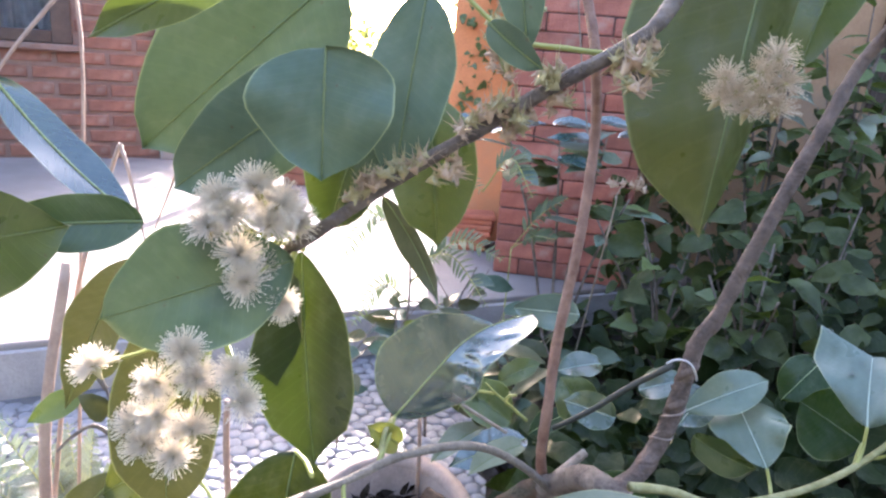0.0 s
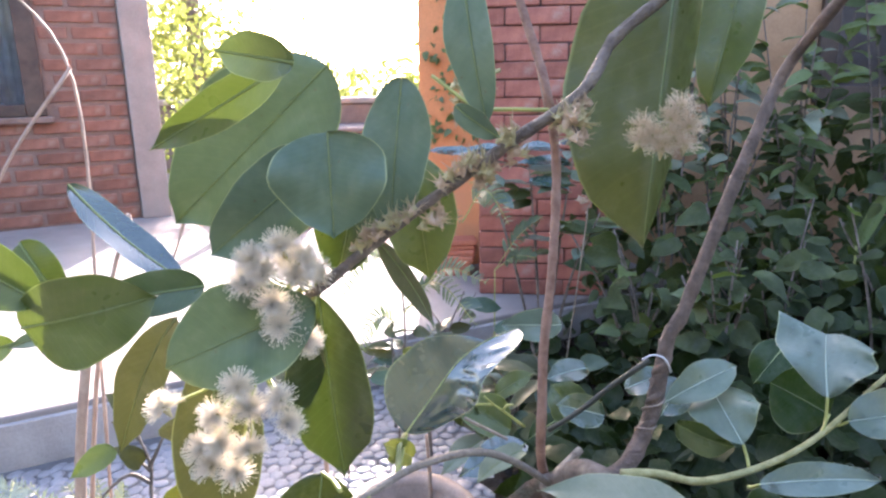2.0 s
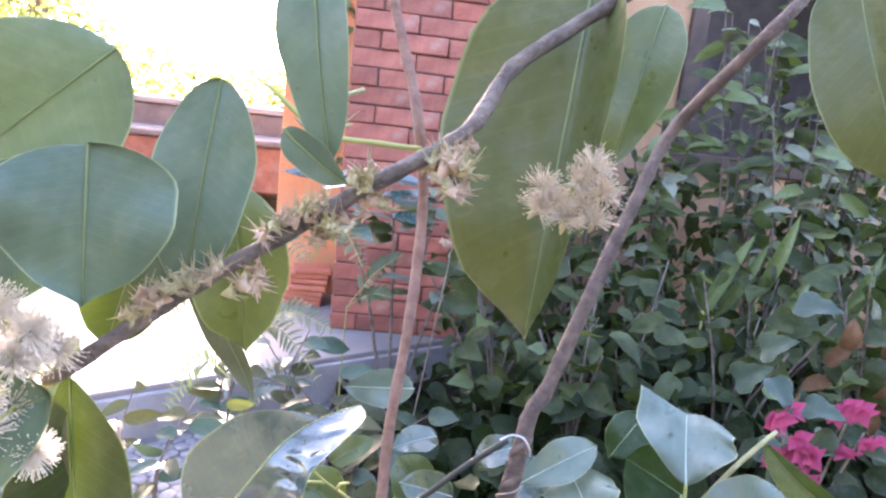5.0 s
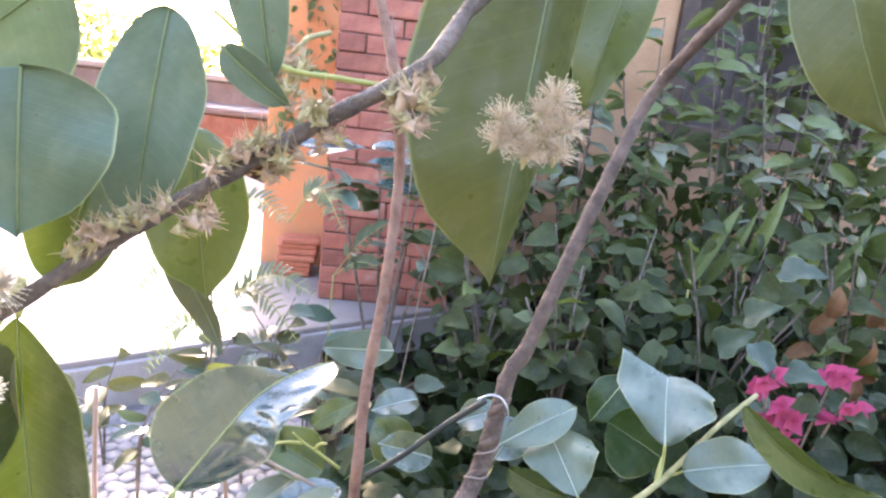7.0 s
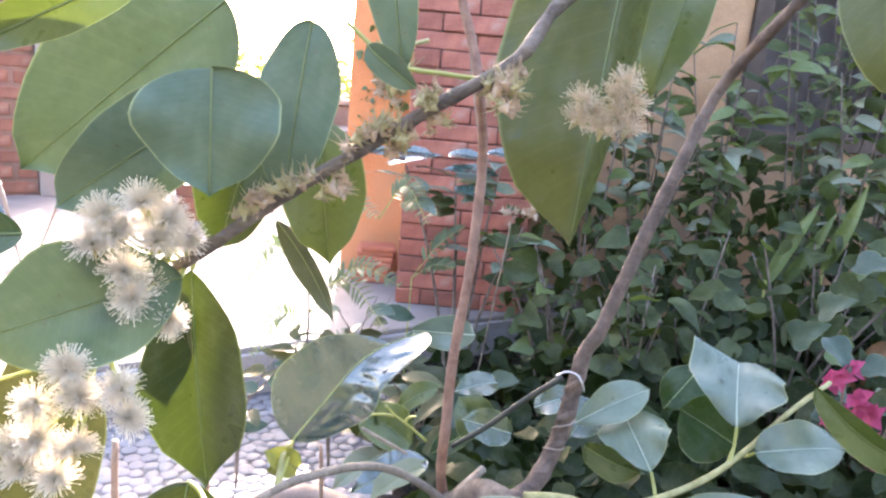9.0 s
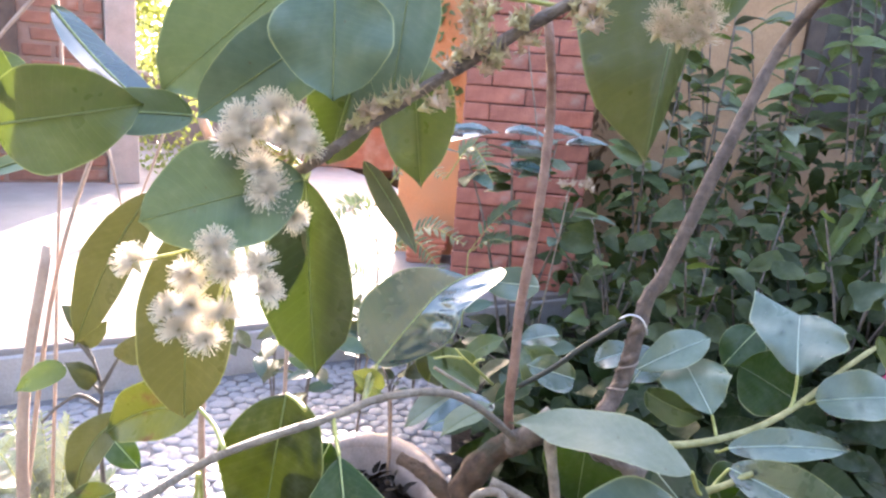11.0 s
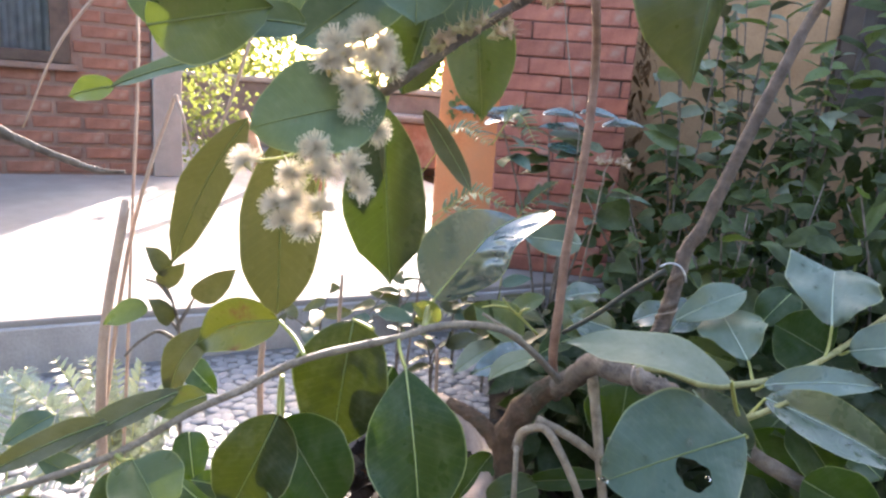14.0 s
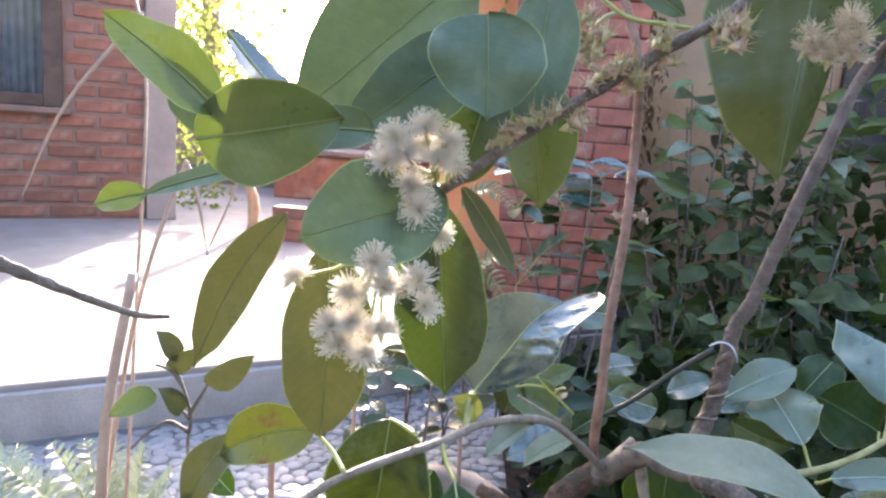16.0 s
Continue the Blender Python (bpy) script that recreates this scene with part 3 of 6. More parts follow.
        rings = ((0.04, 0.010), (ln * 0.6, 0.010), (ln, 0.009), (ln + 0.04, 0.026), (ln + 0.08, 0.006))
        b = len(verts)
        for h, r in rings:
            for k in range(3):
                a = k * 2.094
                verts.append(d * h + droop * h * h + (s * math.cos(a) + q * math.sin(a)) * r)
        for i in range(len(rings) - 1):
            for k in range(3):
                k2 = (k + 1) % 3
                faces.append((b + 3 * i + k, b + 3 * i + k2, b + 3 * i + 3 + k2, b + 3 * i + 3 + k))
    return mesh_of("flower", verts, faces, M[mat])


def lathe_mesh(name, profile, mat, sides=10):
    verts = [(r * math.cos(2 * math.pi * k / sides), r * math.sin(2 * math.pi * k / sides), z) for r, z in profile for k in range(sides)]
    faces = [(i * sides + k, i * sides + (k + 1) % sides, (i + 1) * sides + (k + 1) % sides, (i + 1) * sides + k) for i in range(len(profile) - 1) for k in range(sides)]
    return mesh_of(name, verts, faces, mat)


BRUSHES = [stamen_mesh(i) for i in range(4)]
CUP = lathe_mesh("calyx", [(0.04, -0.6), (0.10, -0.4), (0.17, -0.2), (0.22, -0.05), (0.24, 0.05), (0.18, 0.12), (0.08, 0.15), (0.0, 0.16)], M["calyx"])
def star_mesh(seed, mat):
    """A spent flower: a fleshy cup with four curled sepals and a few dry spikes."""
    rnd = random.Random(seed)
    cup = [(0.08, -1.0), (0.24, -0.7), (0.46, -0.2), (0.52, 0.15), (0.42, 0.28), (0.2, 0.22), (0.0, 0.2)]
    sides = 8
    verts = [Vector((r * math.cos(6.283 * k / sides), r * math.sin(6.283 * k / sides), z)) for r, z in cup for k in range(sides)]
    faces = [(i * sides + k, i * sides + (k + 1) % sides, (i + 1) * sides + (k + 1) % sides, (i + 1) * sides + k) for i in range(len(cup) - 1) for k in range(sides)]
    def spike(d, root, ln, r):
        s = d.orthogonal().normalized()
        q = d.cross(s)
        b = len(verts)
        for h, rr in ((0, r), (0.5, r * 0.85), (1, r * 0.2)):
            verts.extend(root + d * ln * h + (s * math.cos(k * 2.094) + q * math.sin(k * 2.094)) * rr for k in range(3))
        faces.extend((b + 3 * i + k, b + 3 * i + (k + 1) % 3, b + 3 * i + 3 + (k + 1) % 3, b + 3 * i + 3 + k) for i in range(2) for k in range(3))
    for k in range(4):
        a = k * 1.571 + 0.3
        spike(Vector((math.cos(a) * 0.8, math.sin(a) * 0.8, 0.7)).normalized(), Vector((math.cos(a) * 0.4, math.sin(a) * 0.4, 0.1)), 0.65, 0.2)
    for k in range(7):
        a, o = rnd.random() * 6.28, rnd.uniform(0.1, 0.8)
        spike(Vector((math.cos(a) * o, math.sin(a) * o, 1)).normalized(), Vector((math.cos(a) * 0.2, math.sin(a) * 0.2, 0.15)), rnd.uniform(0.9, 2.2), 0.07)
    return mesh_of("spent_flower", verts, faces, M[mat])


CUPS = [star_mesh(i, m) for i, m in enumerate(("calyx", "calyx_rust", "calyx_rust", "calyx"))]


def turned(c, size, seed, up=0.55):
    rnd = random.Random(seed * 7 + 3)
    d = Vector((rnd.uniform(-1, 1), rnd.uniform(-1.2, 0.3), rnd.uniform(-0.5, 1) + up)).normalized()
    m = d.to_track_quat("Z", "Y").to_matrix().to_4x4()
    m.translation = c
    return m @ Matrix.Diagonal((size, size, size, 1))


def flower(c, r, seed):
    m = turned(c, r, seed)
    ob = part("flower", BRUSHES[seed % 4], tree, "creamy white brush flower" if seed % 2 else "", m)
    part("calyx", CUP, ob)
    return ob


OLD_BRUSHES = [stamen_mesh(i + 9, 240, "stamen_old") for i in range(3)]


def old_flower(c, r, seed):
    ob = part("flower", OLD_BRUSHES[seed % 3], tree, "tan ageing brush flower" if seed % 2 else "", turned(c, r, seed))
    part("calyx", CUP, ob)
    return ob


def spent_cup(c, r, seed):
    return part("spent_flower", CUPS[seed % 4], tree, "", turned(c, r * 1.12, seed, 0.3))


def leaf_data(name, length, width, mat, seed, shape="tree", fold=0.25, bend=0.5, nu=6, nv=2):
    v, f, uv, mid = blade(length, width, fold, bend, 0.08, 0, 0.2, 0.36, nu, nv, seed, shape)
    return mesh_of(name, v, f, mat, True, uv)


def leaf_mass(name, spots, mat, label, category, length=(0.05, 0.075), ratio=0.6, seed=5, towards=(0, -0.6, 0.8), loose=0.7, hang=0.6):
    """Many small leaves in one mesh, for what cannot be counted."""
    rnd = random.Random(seed)
    verts, faces, uv = [], [], []
    for spot in spots:
        ln = rnd.uniform(*length)
        v, f, u, _ = blade(ln, ln * ratio, rnd.uniform(0.1, 0.45), rnd.uniform(0.1, 0.9), 0.12, 0, 0.34, 0.30, 6, 1, rnd.randrange(999))
        face = (Vector(towards) + Vector((rnd.gauss(0, loose), rnd.gauss(0, loose), rnd.gauss(0, loose)))).normalized()
        along = Vector((rnd.gauss(0, 1), rnd.gauss(0, 1), -hang * 1.6 + rnd.gauss(0, 0.5)))
        m = frame_of(spot, Vector(spot) + along, Vector(spot) + face)
        b = len(verts)
        verts.extend(m @ p for p in v)
        faces.extend(tuple(b + i for i in q) for q in f)
        uv.extend(u)
    ob = part(name, mesh_of(name, verts, faces, mat, True, uv))
    return tagged(ob, label, category, "", "stuff")


def shrub(name, label, base, stems, count, datas, seed, group="", reach=0.5, spread=0.25, towards=(0, -0.7, 0.6), stem_mat="stalk", low=0.25, thick=0.0045):
    """A leafy shrub: curved stems with leaves of their own set along them."""
    rnd = random.Random(seed)
    ob = thing(name, label, "shrub", group, "", Matrix.Translation(base))
    per = max(1, count // stems)
    for i in range(stems):
        a = rnd.random() * 6.28
        h = reach * rnd.uniform(0.7, 1.05)
        top = Vector(base) + Vector((math.cos(a) * spread * rnd.uniform(0.4, 1.2), math.sin(a) * spread * rnd.uniform(0.4, 1.0), h))
        mid = (Vector(base) + top) / 2 + Vector((math.cos(a) * -0.03, math.sin(a) * -0.03, 0.04))
        part("stem", tube_mesh("stem", [base, mid, top], thick, thick * 0.45, M[stem_mat], 6, 5, 0.15, seed + i), ob)
        path = smooth_path([base, mid, top], 12)
        for k in range(per):
            p = path[int(len(path) * (low + (0.999 - low) * (k + rnd.random() * 0.6) / per)) % len(path)]
            b = a + rnd.gauss(0, 1.2) if rnd.random() < 0.6 else rnd.random() * 6.28
            along = Vector((math.cos(b), math.sin(b), rnd.uniform(-0.7, 0.35)))
            face = (Vector(towards) + Vector((rnd.gauss(0, 0.5), rnd.gauss(0, 0.5), rnd.gauss(0, 0.4)))).normalized()
            s = rnd.uniform(0.75, 1.25)
            m = frame_of(p, Vector(p) + along, Vector(p) + face) @ Matrix.Diagonal((s, s, s, 1))
            part("leaf", datas[rnd.randrange(len(datas))], ob, "", m)
    return ob


def coil(points, r, turns, name, label, mat="wire", th=0.0013):
    path = smooth_path(points, 10)
    pts, n = [], turns * 14
    for i in range(n + 1):
        f = i / n * (len(path) - 1.001)
        k = int(f)
        p = path[k].lerp(path[k + 1], f - k)
        t = (path[k + 1] - path[k]).normalized()
        s = t.cross(Vector((0.2, 1, 0.1))).normalized()
        q = t.cross(s)
        a = i / 14 * 2 * math.pi
        pts.append(p + (s * math.cos(a) + q * math.sin(a)) * r)
    return part(name, tube_mesh(name, pts, th, th, M[mat], 6, 1, 0, 1), tree, label)

# ---- the tree ----
tree = thing("wax_apple_tree", "wax apple tree with large leathery leaves and white brush flowers", "tree", "", "", Matrix.Translation((0.150, 0.732, 0.0)))
part("trunk", tube_mesh("trunk", [(0.150, 0.732, -0.010), (0.134, 0.733, 0.140), (0.120, 0.736, 0.210), (0.115, 0.739, 0.265), (0.129, 0.730, 0.312), (0.157, 0.729, 0.345), (0.183, 0.723, 0.358)], 0.0260, 0.0130, M["bark_brown"], 14, 6, 0.30, 2), tree, "gnarled brown trunk")
part("branch", tube_mesh("branch", [(0.183, 0.720, 0.348), (0.135, 0.681, 0.408), (0.082, 0.629, 0.458), (0.021, 0.570, 0.478), (-0.026, 0.517, 0.479), (-0.098, 0.442, 0.480), (-0.141, 0.406, 0.463), (-0.175, 0.381, 0.451), (-0.219, 0.344, 0.430), (-0.277, 0.298, 0.420), (-0.309, 0.276, 0.418)], 0.0046, 0.0024, M["bark_mid"], 9, 6, 0.20, 3), tree, "pale arching side branch")
part("branch", tube_mesh("branch", [(0.163, 0.729, 0.345), (0.186, 0.706, 0.375), (0.202, 0.664, 0.414), (0.225, 0.626, 0.420), (0.256, 0.596, 0.420), (0.289, 0.574, 0.409), (0.344, 0.548, 0.379), (0.396, 0.525, 0.358)], 0.0145, 0.0080, M["bark"], 12, 6, 0.45, 4), tree, "twisted grey branch wound with wire")
part("branch", tube_mesh("branch", [(0.242, 0.647, 0.421), (0.286, 0.657, 0.415), (0.345, 0.675, 0.394), (0.432, 0.710, 0.395), (0.513, 0.748, 0.415), (0.615, 0.805, 0.464), (0.681, 0.835, 0.495)], 0.0052, 0.0030, M["shoot"], 9, 6, 0.15, 5), tree, "pale green shoot bearing leaves")
part("branch", tube_mesh("branch", [(0.203, 0.680, 0.394), (0.213, 0.668, 0.341), (0.229, 0.646, 0.245), (0.237, 0.634, 0.192)], 0.0068, 0.0050, M["bark_pale"], 9, 6, 0.20, 6), tree, "thin upright shoot")
part("branch", tube_mesh("branch", [(0.119, 0.672, 0.286), (0.125, 0.668, 0.312), (0.149, 0.662, 0.323), (0.168, 0.648, 0.305), (0.197, 0.627, 0.254), (0.212, 0.615, 0.203)], 0.0058, 0.0045, M["bark_pale"], 9, 6, 0.20, 7), tree, "bent pale twig")
part("branch", tube_mesh("branch", [(0.142, 0.682, 0.324), (0.186, 0.670, 0.310), (0.230, 0.656, 0.287)], 0.0062, 0.0055, M["bark_pale"], 9, 6, 0.20, 8), tree, "short side twig")
part("branch", tube_mesh("branch", [(0.118, 0.655, 0.299), (0.119, 0.631, 0.242), (0.122, 0.619, 0.190)], 0.0034, 0.0030, M["bark_pale"], 9, 6, 0.20, 9), tree, "thin dead twig")
part("root", tube_mesh("root", [(0.111, 0.735, 0.245), (0.085, 0.740, 0.272), (0.062, 0.752, 0.286), (0.029, 0.773, 0.292)], 0.0130, 0.0080, M["bark_brown"], 9, 6, 0.35, 10), tree, "knotted brown surface root")
part("stem", tube_mesh("stem", [(0.175, 0.755, 0.322), (0.161, 0.733, 0.387), (0.160, 0.725, 0.460), (0.162, 0.737, 0.535), (0.173, 0.758, 0.643), (0.177, 0.778, 0.751), (0.161, 0.731, 0.829), (0.151, 0.744, 0.874), (0.134, 0.760, 0.927), (0.117, 0.777, 0.986)], 0.0064, 0.0046, M["stick"], 9, 6, 0.22, 11), tree, "straight reddish-brown stem")
part("stem", tube_mesh("stem", [(0.220, 0.644, 0.411), (0.261, 0.695, 0.405), (0.291, 0.726, 0.444), (0.303, 0.737, 0.489), (0.316, 0.751, 0.546), (0.333, 0.758, 0.573), (0.371, 0.777, 0.672), (0.417, 0.800, 0.784), (0.455, 0.816, 0.866), (0.481, 0.720, 0.958), (0.527, 0.725, 1.013)], 0.0112, 0.0058, M["bark_lead"], 12, 6, 0.22, 12), tree, "bare grey-brown leader leaning over")
part("branch", tube_mesh("branch", [(-0.040, 0.408, 0.712), (-0.026, 0.406, 0.722), (0.018, 0.410, 0.757), (0.060, 0.414, 0.787), (0.105, 0.418, 0.818), (0.149, 0.425, 0.848), (0.174, 0.453, 0.882), (0.208, 0.464, 0.909), (0.241, 0.474, 0.934), (0.279, 0.486, 0.969)], 0.0036, 0.0046, M["bark"], 9, 6, 0.30, 13), tree, "flowering twig with swollen nodes")
part("branch", tube_mesh("branch", [(0.130, 0.451, 0.835), (0.108, 0.444, 0.836), (0.078, 0.440, 0.839), (0.048, 0.440, 0.860)], 0.0018, 0.0014, M["stalk"], 6, 6, 0.10, 14), tree, "thin green side twig")
part("branch", tube_mesh("branch", [(-0.247, 0.229, 0.694), (-0.217, 0.228, 0.685), (-0.190, 0.232, 0.674), (-0.163, 0.236, 0.665), (-0.147, 0.236, 0.665)], 0.0036, 0.0008, M["bark"], 8, 6, 0.35, 15), tree, "bare dark twig reaching in low")
part("branch", tube_mesh("branch", [(-0.002, 0.567, 0.468), (-0.001, 0.587, 0.490), (0.003, 0.604, 0.493)], 0.0030, 0.0024, M["shoot"], 7, 6, 0.15, 16), tree, "thin green twig")
part("branch", tube_mesh("branch", [(0.064, 0.747, 0.436), (0.088, 0.745, 0.424), (0.119, 0.742, 0.409)], 0.0022, 0.0020, M["bark_pale"], 6, 6, 0.20, 17), tree, "small bare twig")
part("branch", tube_mesh("branch", [(0.180, 0.734, 0.363), (0.215, 0.761, 0.384)], 0.0060, 0.0050, M["bark_pale"], 8, 6, 0.20, 18), tree, "pale broken twig end")
part("branch", tube_mesh("branch", [(0.334, 0.564, 0.403), (0.355, 0.562, 0.413), (0.384, 0.562, 0.431)], 0.0040, 0.0030, M["shoot"], 7, 6, 0.20, 19), tree, "yellow-green leaf-bearing spur")
part("branch", tube_mesh("branch", [(0.100, 0.574, 0.864), (0.085, 0.559, 0.856), (0.070, 0.551, 0.833), (0.080, 0.546, 0.809)], 0.0018, 0.0012, M["shoot"], 7, 6, 0.25, 20), tree, "thin twig with spent flowers")
part("branch", tube_mesh("branch", [(0.132, 0.424, 0.836), (0.139, 0.416, 0.831), (0.144, 0.407, 0.823), (0.146, 0.405, 0.817)], 0.0022, 0.0014, M["bark"], 7, 6, 0.25, 21), tree, "thin twig with spent flowers")
part("branch", tube_mesh("branch", [(-0.213, 0.345, 0.43), (-0.243, 0.345, 0.417), (-0.275, 0.345, 0.406), (-0.291, 0.345, 0.388), (-0.3, 0.345, 0.362)], 0.0024, 0.0020, M["shoot"], 7, 6, 0.15, 22), tree, "thin green twig")
part("branch", tube_mesh("branch", [(0.145, 0.8, 0.395), (0.12, 0.79, 0.42), (0.103, 0.785, 0.435), (0.09, 0.78, 0.45)], 0.0021, 0.0013, M["stalk"], 6, 6, 0.15, 30), tree, "yellow-green forked twig")
part("branch", tube_mesh("branch", [(0.101, 0.785, 0.435), (0.081, 0.78, 0.438), (0.063, 0.775, 0.436)], 0.0021, 0.0013, M["stalk"], 6, 6, 0.15, 31), tree, "yellow-green forked twig")
part("branch", tube_mesh("branch", [(0.115, 0.788, 0.425), (0.12, 0.785, 0.434), (0.128, 0.78, 0.438)], 0.0021, 0.0013, M["stalk"], 6, 6, 0.15, 32), tree, "yellow-green forked twig")
tree_leaf(tree, (-0.034, 0.397, 0.709), (-0.118, 0.346, 0.684), 0.070, "leaf_thick", 10, 0.18, 0.38, stalk=(-0.034, 0.430, 0.725), label="rounded blue-green leaf among the flowers", tiplen=0.06, belly=0.50, seed=1)
tree_leaf(tree, (-0.109, 0.396, 0.675), (-0.107, 0.384, 0.539), 0.063, "leaf_dull", 0, 0.15, 0.30, label="dark hanging leaf behind the flowers", tiplen=0.04, belly=0.5, seed=2)
tree_leaf(tree, (-0.149, 0.438, 0.686), (-0.233, 0.473, 0.543), 0.040, "leaf_dull", 10, 0.2, -0.75, label="long leaf curling away to its tip", tiplen=0.14, sweep=0.05, belly=0.5, seed=3)
tree_leaf(tree, (-0.039, 0.435, 0.703), (-0.024, 0.423, 0.560), 0.066, "leaf_olive", 10, 0.28, 0.30, stalk=(-0.035, 0.430, 0.724), label="hanging leaf with sunlit half", tiplen=0.2, belly=0.52, seed=4)
tree_leaf(tree, (-0.050, 0.440, 0.694), (-0.048, 0.432, 0.621), 0.036, "leaf_dull", 30, 0.30, 0.30, seed=5)
tree_leaf(tree, (0.026, 0.512, 0.798), (0.040, 0.500, 0.694), 0.060, "leaf_lit", 0, 0.45, 0.38, label="yellow-green leaf coloured as sunlit", tiplen=0.22, seed=6)
tree_leaf(tree, (-0.024, 0.640, 0.697), (0.036, 0.602, 0.614), 0.025, "leaf_dull", 20, 0.4, -0.75, seed=7)
tree_leaf(tree, (0.005, 0.603, 0.496), (0.098, 0.645, 0.616), 0.108, "leaf_wax", -4, 0.10, 0.45, curl=0.8, wave=0.03, stalk=(-0.002, 0.557, 0.471), label="large glossy leaf with one curled puckered half", tiplen=0.05, pucker=0.16, roll=0.78, seed=8)
tree_leaf(tree, (0.202, 0.869, 0.516), (0.114, 0.846, 0.525), 0.046, "leaf_sheen", 0, 0.15, 0.30, tiplen=0.05, seed=9)
tree_leaf(tree, (-0.011, 0.473, 0.467), (0.015, 0.416, 0.347), 0.090, "leaf_dark", -5, 0.22, 0.52, stalk=(-0.024, 0.517, 0.478), label="dark glossy hanging leaf with a pale midrib", tiplen=0.12, belly=0.56, seed=10)
tree_leaf(tree, (-0.074, 0.549, 0.482), (-0.083, 0.507, 0.350), 0.096, "leaf_moss", 10, 0.22, 0.45, stalk=(-0.048, 0.508, 0.489), seed=11)
tree_leaf(tree, (-0.031, 0.551, 0.434), (-0.054, 0.529, 0.378), 0.055, "leaf_dark", 10, 0.22, 0.2, tiplen=0.08, belly=0.50, seed=12)
tree_leaf(tree, (-0.117, 0.430, 0.430), (-0.149, 0.390, 0.352), 0.070, "leaf_moss", -10, 0.22, 0.45, stalk=(-0.114, 0.429, 0.468), belly=0.45, seed=13)
tree_leaf(tree, (-0.118, 0.447, 0.416), (-0.056, 0.413, 0.347), 0.082, "leaf_deep", 10, 0.22, 0.45, stalk=(-0.117, 0.439, 0.467), belly=0.45, seed=14)
tree_leaf(tree, (-0.131, 0.475, 0.501), (-0.212, 0.482, 0.466), 0.050, "leaf_dry", 0, 0.24, 0.45, stalk=(-0.098, 0.443, 0.482), label="ageing yellow-brown leaf curling under", tiplen=0.08, sweep=0.09, seed=15)
tree_leaf(tree, (-0.201, 0.496, 0.479), (-0.232, 0.470, 0.417), 0.034, "leaf_dull", 15, 0.4, 0.9, tiplen=0.10, sweep=0.1, seed=16)
tree_leaf(tree, (-0.189, 0.450, 0.432), (-0.228, 0.425, 0.421), 0.028, "leaf_dry", 10, 0.30, 0.45, label="small olive leaf with a brown spot", seed=17)
tree_leaf(tree, (-0.186, 0.385, 0.466), (-0.264, 0.340, 0.421), 0.028, "leaf_dull", 35, 0.30, 0.45, seed=18)
tree_leaf(tree, (-0.226, 0.349, 0.454), (-0.304, 0.317, 0.417), 0.024, "leaf_dull", 20, 0.30, 0.45, seed=19)
tree_leaf(tree, (-0.195, 0.326, 0.438), (-0.160, 0.300, 0.408), 0.053, "leaf_lit", 0, 0.30, 0.45, stalk=(-0.218, 0.344, 0.430), seed=20)
tree_leaf(tree, (-0.199, 0.325, 0.431), (-0.199, 0.295, 0.392), 0.041, "leaf_lit", 0, 0.30, 0.45, seed=21)
tree_leaf(tree, (-0.259, 0.308, 0.412), (-0.258, 0.278, 0.374), 0.048, "leaf_lit", 0, 0.30, 0.45, seed=22)
tree_leaf(tree, (-0.202, 0.440, 0.399), (-0.185, 0.412, 0.364), 0.032, "leaf_dark", 10, 0.38, 0.60, seed=23)
tree_leaf(tree, (-0.244, 0.338, 0.409), (-0.270, 0.323, 0.435), 0.022, "leaf_thick", 10, 0.38, 0.60, seed=24)
tree_leaf(tree, (-0.314, 0.419, 0.415), (-0.344, 0.393, 0.396), 0.024, "leaf_thick", 20, 0.38, 0.60, seed=25)
tree_leaf(tree, (-0.142, 0.413, 0.361), (-0.183, 0.395, 0.380), 0.028, "leaf_dark", 10, 0.30, 0.60, seed=26)
tree_leaf(tree, (-0.211, 0.430, 0.356), (-0.168, 0.408, 0.343), 0.036, "leaf_dark", 10, 0.30, 0.60, seed=27)
tree_leaf(tree, (-0.281, 0.619, 0.386), (-0.234, 0.594, 0.360), 0.033, "leaf_dark", 10, 0.30, 0.60, seed=28)
tree_leaf(tree, (0.271, 0.440, 0.497), (0.133, 0.505, 0.491), 0.048, "leaf_under", 0, 0.09, 0.45, stalk=(0.322, 0.527, 0.424), label="long pale leaf lying flat", tiplen=0.25, belly=0.45, rib=False, sweep=0.05, face=(0.0, -0.5, 1.0), seed=29)
wet_leaf_d = tree_leaf(tree, (0.295, 0.449, 0.444), (0.166, 0.405, 0.411), 0.112, "leaf_teal", 0, 0.12, 0.30, stalk=(0.344, 0.543, 0.399), label="broad leaf eaten through by an insect hole", hole=((0.241, 0.423, 0.409), 0.0141), tiplen=0.02, belly=0.50, seed=30)
tree_leaf(tree, (0.273, 0.531, 0.448), (0.338, 0.519, 0.386), 0.054, "leaf_blue", 20, 0.15, 0.45, seed=31)
tree_leaf(tree, (0.410, 0.730, 0.410), (0.392, 0.800, 0.451), 0.088, "leaf_sheen", 5, 0.18, 0.45, stalk=(0.410, 0.708, 0.392), cut=0.0, seed=32)
tree_leaf(tree, (0.450, 0.866, 0.358), (0.385, 0.852, 0.394), 0.053, "leaf", 30, 0.30, 0.45, seed=33)
wet_leaf_a = tree_leaf(tree, (0.524, 0.765, 0.457), (0.548, 0.830, 0.516), 0.126, "leaf_sheen", -8, 0.16, 0.5, stalk=(0.514, 0.748, 0.416), label="broad wet leaf with a raised pale midrib", cut=0.32, seed=34)
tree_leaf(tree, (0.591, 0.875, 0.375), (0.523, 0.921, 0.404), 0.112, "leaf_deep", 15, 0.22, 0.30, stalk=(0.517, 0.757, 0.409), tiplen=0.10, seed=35)
